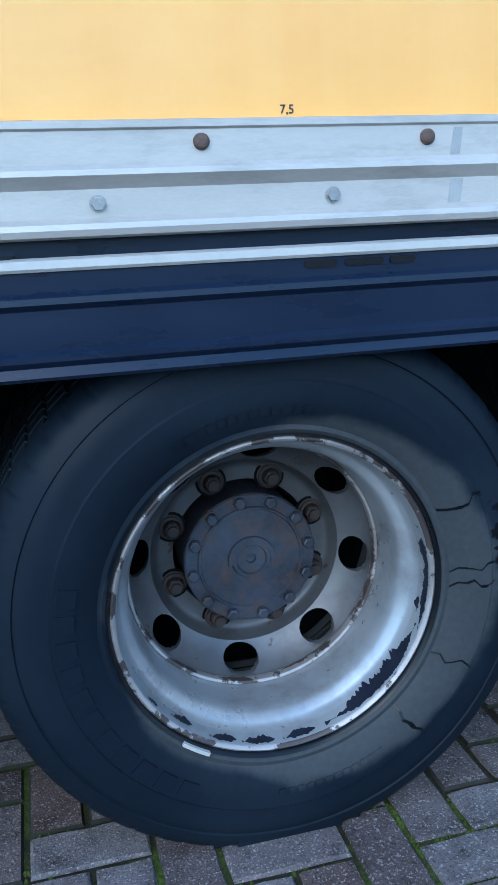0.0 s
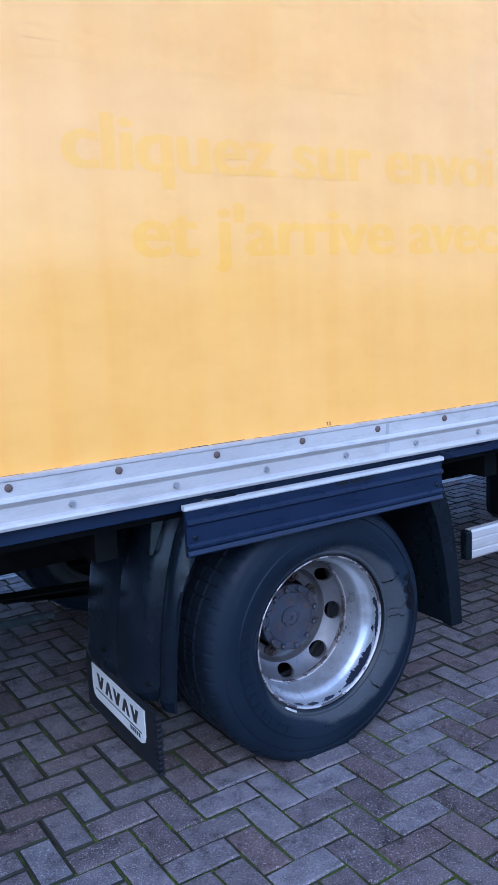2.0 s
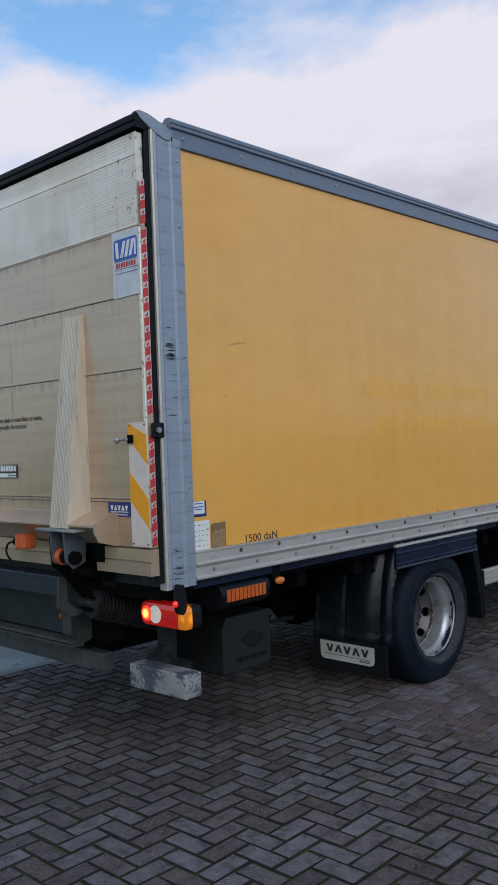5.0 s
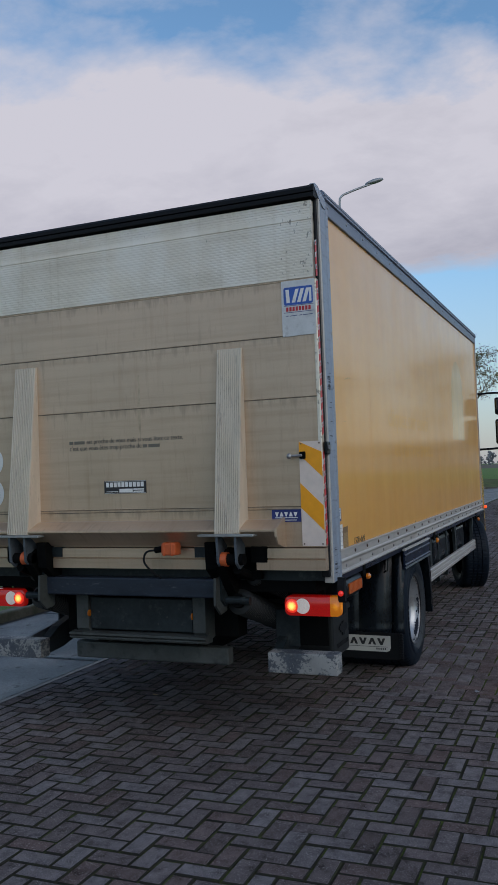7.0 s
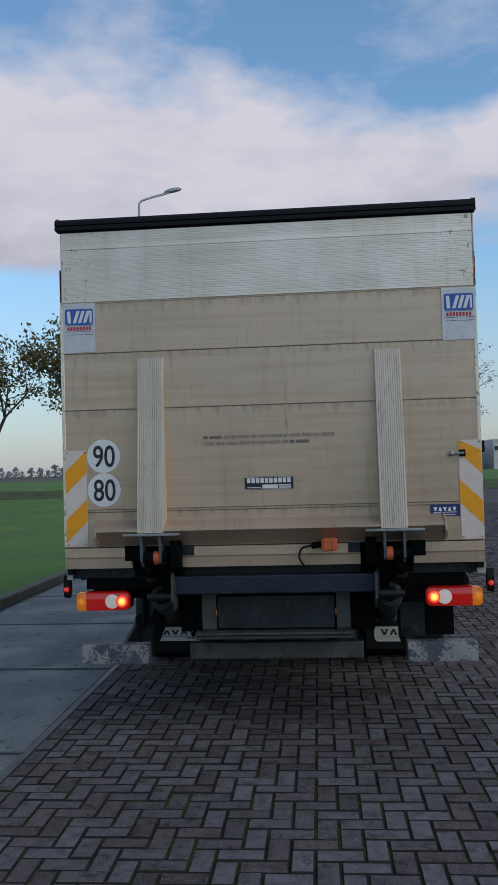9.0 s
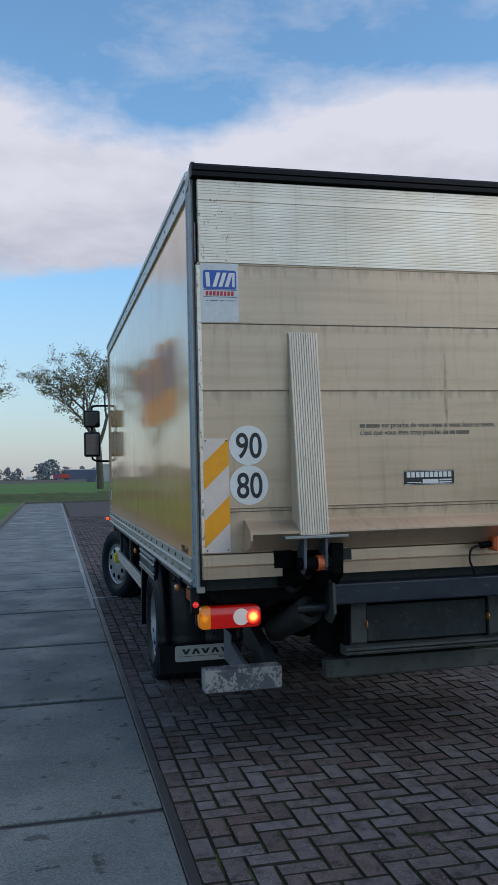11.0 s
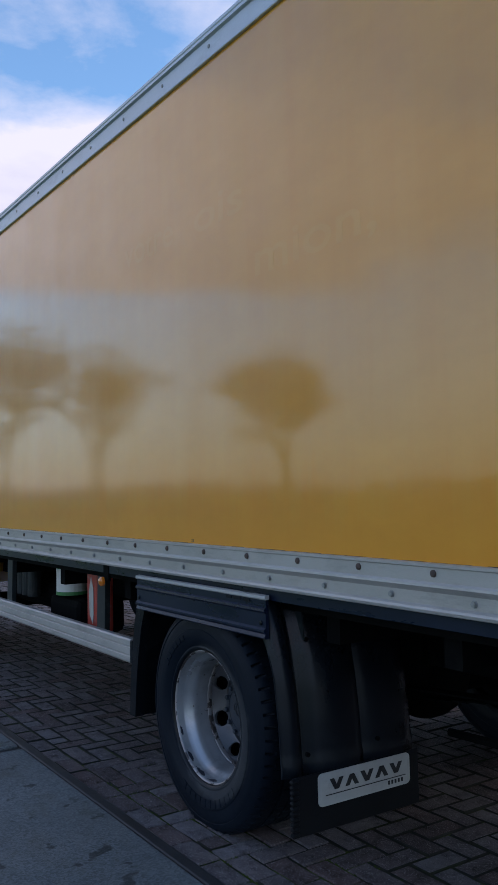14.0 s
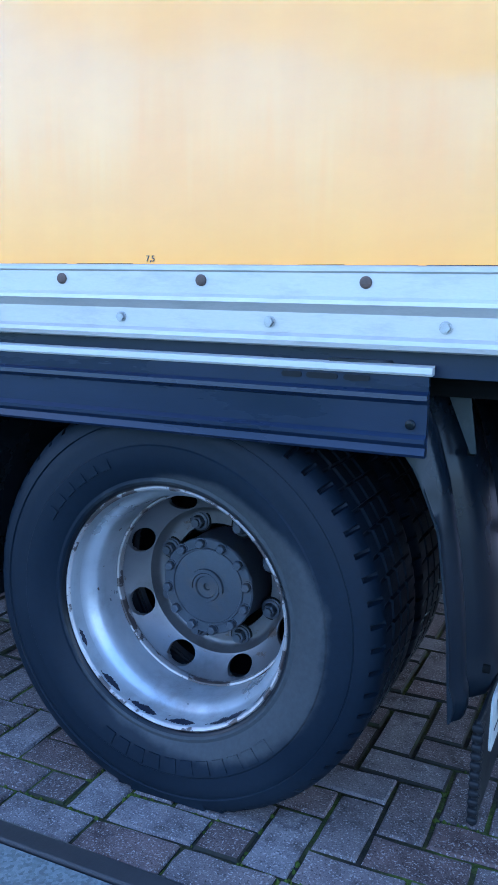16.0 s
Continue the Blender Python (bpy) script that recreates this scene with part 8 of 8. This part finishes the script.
litter("dry_leaf", 1.045, 1.645, 0.028, 0.046, 70, M["paper"], "small dry brown leaf on the bricks", "leaf")


# ---- paving, piece by piece ----
def slabs():
    base = plane("slab_path", -40, SLAB_Y0 - 0.05, 49, 4.86, -0.012, M["edge"], "black sealed joints of the concrete slab path")
    me = bpy.data.meshes.new("slab")
    bm = bmesh.new()
    box(bm, (-SLAB_L / 2 + 0.034, -(SLAB_Y1 - SLAB_Y0) / 2, -0.09), (SLAB_L / 2 - 0.034, (SLAB_Y1 - SLAB_Y0) / 2, 0.002), 0.006, 1)
    bm.to_mesh(me)
    bm.free()
    me.materials.append(M["slab"])
    for k in range(-12, 23):
        part("slab", me, None, base, at=(SLAB_X + SLAB_L * (k + 0.5), (SLAB_Y0 + SLAB_Y1) / 2, 0))
    part("edge_seal", bx((-40, 2.634, -0.05), (49, 2.687, 0.003), 0.006, 2), M["edge"], base, "black rounded seal along the slabs")


slabs()


# pale marks: edge line, cross tick, and far broad bars that paint wet sheen
def pale_mark(name, x0, y0, x1, y1, z, label):
    bm = bmesh.new()
    n = max(2, int(max(x1 - x0, y1 - y0) / 0.4))
    rnd = random.Random(int(x0 * 10))
    along = (x1 - x0) > (y1 - y0)
    prev = None
    for i in range(n + 1):
        f = i / n
        j = [rnd.uniform(-0.008, 0.008) for _ in range(2)]
        if along:
            row = [bm.verts.new((x0 + (x1 - x0) * f, y + e, z)) for y, e in zip((y0, y1), j)]
        else:
            row = [bm.verts.new((x + e, y0 + (y1 - y0) * f, z)) for x, e in zip((x0, x1), j)]
        if prev:
            bm.faces.new((prev[0], row[0], row[1], prev[1]))
        prev = row
    tagged(part(name, bm, M["pale_streak"], None), label, "road marking", kind="structure")


pale_mark("edge_line", 6.1, 2.700, 47.0, 2.745, 0.0045, "thin pale line along the slab edge")
pale_mark("cross_tick", 6.92, 2.32, 6.98, 2.80, 0.0055, "short worn pale cross line")
for k, x in enumerate((26.0, 30.5, 35.0, 39.5)):
    pale_mark("faded_bar", x, 3.45, x + 0.5, 4.70, 0.0045, "broad pale bar painting wet sheen across the slab path")


def brick_geo(L, Wd):
    """A brick with chamfered top edges: 9 faces."""
    a, b, c, z0, z1, z2 = L / 2 - 0.0046, Wd / 2 - 0.0046, 0.0042, -0.03, -0.006, 0.0
    v = [(-a, -b, z0), (a, -b, z0), (a, b, z0), (-a, b, z0), (-a, -b, z1), (a, -b, z1), (a, b, z1), (-a, b, z1),
         (-a + c, -b + c, z2), (a - c, -b + c, z2), (a - c, b - c, z2), (-a + c, b - c, z2)]
    f = [(8, 9, 10, 11)]
    for i in range(4):
        j = (i + 1) % 4
        f += [(i, j, j + 4, i + 4), (i + 4, j + 4, j + 8, i + 8)]
    return np.array(v), f


def worn_brick(seed):
    """A brick seen from close by: its rim is chipped and uneven."""
    rnd = random.Random(seed)
    a, b = P - 0.0046, P / 2 - 0.0046
    rim = []
    for sx, sy, ex, ey, n in ((-a, -b, a, -b, 5), (a, -b, a, b, 3), (a, b, -a, b, 5), (-a, b, -a, -b, 3)):
        for i in range(n - 1):
            f = i / (n - 1)
            rim.append((sx + (ex - sx) * f, sy + (ey - sy) * f))
    bot, mid, top = [], [], []
    for x, y in rim:
        c = 0.0035 + rnd.uniform(-0.0015, 0.003)
        jx, jy = rnd.uniform(-0.0016, 0.0016), rnd.uniform(-0.0016, 0.0016)
        bot.append((x + jx, y + jy, -0.03))
        mid.append((x + jx, y + jy, -0.005 - rnd.uniform(0, 0.002)))
        top.append((x * (a - c) / a + jx, y * (b - c) / b + jy, rnd.uniform(-0.0008, 0.0006)))
    n = len(rim)
    me = bpy.data.meshes.new("brick")
    faces = [tuple(range(2 * n, 3 * n))]
    for i in range(n):
        j = (i + 1) % n
        faces += [(i, j, n + j, n + i), (n + i, n + j, 2 * n + j, 2 * n + i)]
    me.from_pydata(bot + mid + top, [], faces)
    me.materials.append(M["brick"])
    me.materials.append(M["grime"])
    me.polygons.foreach_set("material_index", [0] + [1, 0] * n)
    return me


def lay_bricks():
    rnd = random.Random(2)
    worn = [worn_brick(s) for s in range(8)]
    vb, fb = brick_geo(2 * P, P)
    swap = vb[:, [1, 0, 2]] * np.array([1, -1, 1])
    spots = []
    x_lo, x_hi, y_lo, y_hi = -9.0, 30.0, -11.0, BY + 27 * P
    k_range = range(-420, 420)
    for k in k_range:
        for m in range(-220, 220):
            hx, hy = BX + (k + 2 * m) * P, BY + (k - 2 * m) * P
            if x_lo < hx < x_hi and y_lo < hy < y_hi:
                spots.append((hx + P, hy + P / 2, 0))
            vx, vy = hx + P, hy - 2 * P
            if x_lo < vx < x_hi and y_lo < vy < y_hi:
                spots.append((vx + P / 2, vy + P, 1))
    # uprights that reach past the edge course are cut to half bricks
    halves = [(s[0], s[1] - P / 2, 2) for s in spots if s[2] == 1 and y_hi + 0.01 < s[1] + P < y_hi + 1.5 * P]
    spots = [s for s in spots if s[1] + (P if s[2] else P / 2) < y_hi + 0.01] + halves
    x = x_lo
    while x < x_hi:
        spots.append((x + 0.1 + 0.06, y_hi + P / 2, 0))
        x += 2 * P
    near, far = [], []
    half_v = vb * np.array([0.5, 1, 1]) + np.where(vb[:, :1] > 0, -0.0016, 0.0016) * np.array([[1.0, 0, 0]])
    for s in spots:
        a = (1.55 < s[0] < 3.45 and -1.35 < s[1] < 0.12) or (1.5 < s[0] < 3.5 and 2.12 < s[1] < 2.7)
        (near if a and s[2] < 2 else far).append(s)
    near.sort(key=lambda s: abs(s[0] - 2.4) + min(abs(s[1] + 0.4), abs(s[1] - 2.45)))
    far += near[300:]
    for x, y, r in near[:300]:
        o = part("brick", worn[rnd.randrange(8)], None, pavement, at=(x, y, rnd.uniform(-0.003, 0.0015)))
        o.rotation_euler = (radians(rnd.uniform(-0.6, 0.6)), radians(rnd.uniform(-0.5, 0.5)), radians(90 * r + rnd.uniform(-0.7, 0.7)))
    # soft moss tufts that swell out of the joints close to the wheels
    verts, faces = [], []
    for x, y, r in near[:300]:
        for i in range(26):
            hx, hy = (P, P / 2) if r == 0 else (P / 2, P)
            if rnd.random() < hx / (hx + hy):
                px, py = x + rnd.uniform(-hx, hx), y + rnd.choice((-hy, hy))
            else:
                px, py = x + rnd.choice((-hx, hx)), y + rnd.uniform(-hy, hy)
            if noise.noise(Vector((px * 4.2, py * 4.2, 1.7))) + 0.5 * noise.noise(Vector((px * 17, py * 17, 0))) < 0.02:
                continue
            px, py = px + rnd.uniform(-0.003, 0.003), py + rnd.uniform(-0.003, 0.003)
            s, h = rnd.uniform(0.003, 0.0085), rnd.uniform(0.002, 0.007)
            k = len(verts)
            verts += [(px + s * rnd.uniform(0.7, 1.2) * math.cos(a), py + s * rnd.uniform(0.7, 1.2) * math.sin(a), -0.009) for a in (0.3, 1.5, 2.8, 4.1, 5.3)]
            verts.append((px + rnd.uniform(-0.002, 0.002), py + rnd.uniform(-0.002, 0.002), -0.006 + h))
            faces += [(k + i, k + (i + 1) % 5, k + 5) for i in range(5)]
    me = bpy.data.meshes.new("joint_moss")
    me.from_pydata(verts, [], faces)
    o = part("joint_moss", me, M["moss"], pavement, "bright green moss tufts in the joints")
    o["kind"] = "stuff"
    n = len(far)
    V = np.zeros((n, 12, 3))
    rng = np.random.RandomState(3)
    for i, (x, y, r) in enumerate(far):
        V[i] = (vb, swap, half_v)[r] + np.array([x, y, 0])
    V[:, :, 2] += rng.uniform(-0.003, 0.0015, (n, 1))
    V[:, 8:, 2] += (V[:, 8:, 0] - V[:, 8:, 0].mean(1, keepdims=True)) * rng.uniform(-0.03, 0.03, (n, 1))
    F = (np.array(fb)[None] + 12 * np.arange(n)[:, None, None]).reshape(-1, 4)
    me = bpy.data.meshes.new("laid_bricks")
    me.from_pydata(V.reshape(-1, 3).tolist(), [], F.tolist())
    me.materials.append(M["brick"])
    me.materials.append(M["grime"])
    me.polygons.foreach_set("material_index", ([0] + [1, 1] * 4) * n)
    o = part("laid_bricks", me, M["brick"], pavement, "purple-grey herringbone bricks with mossy joints")
    o["kind"] = "stuff"


lay_bricks()
for name, x0, y0, x1, y1 in (("yard_far", 30, -45, 49, 2.535), ("yard_right", -40, -45, 30, -11.0), ("yard_behind", -40, -11.0, -9.0, 2.64)):
    plane(name, x0, y0, x1, y1, -0.002, M["far_brick"], "distant brick paving of the yard")
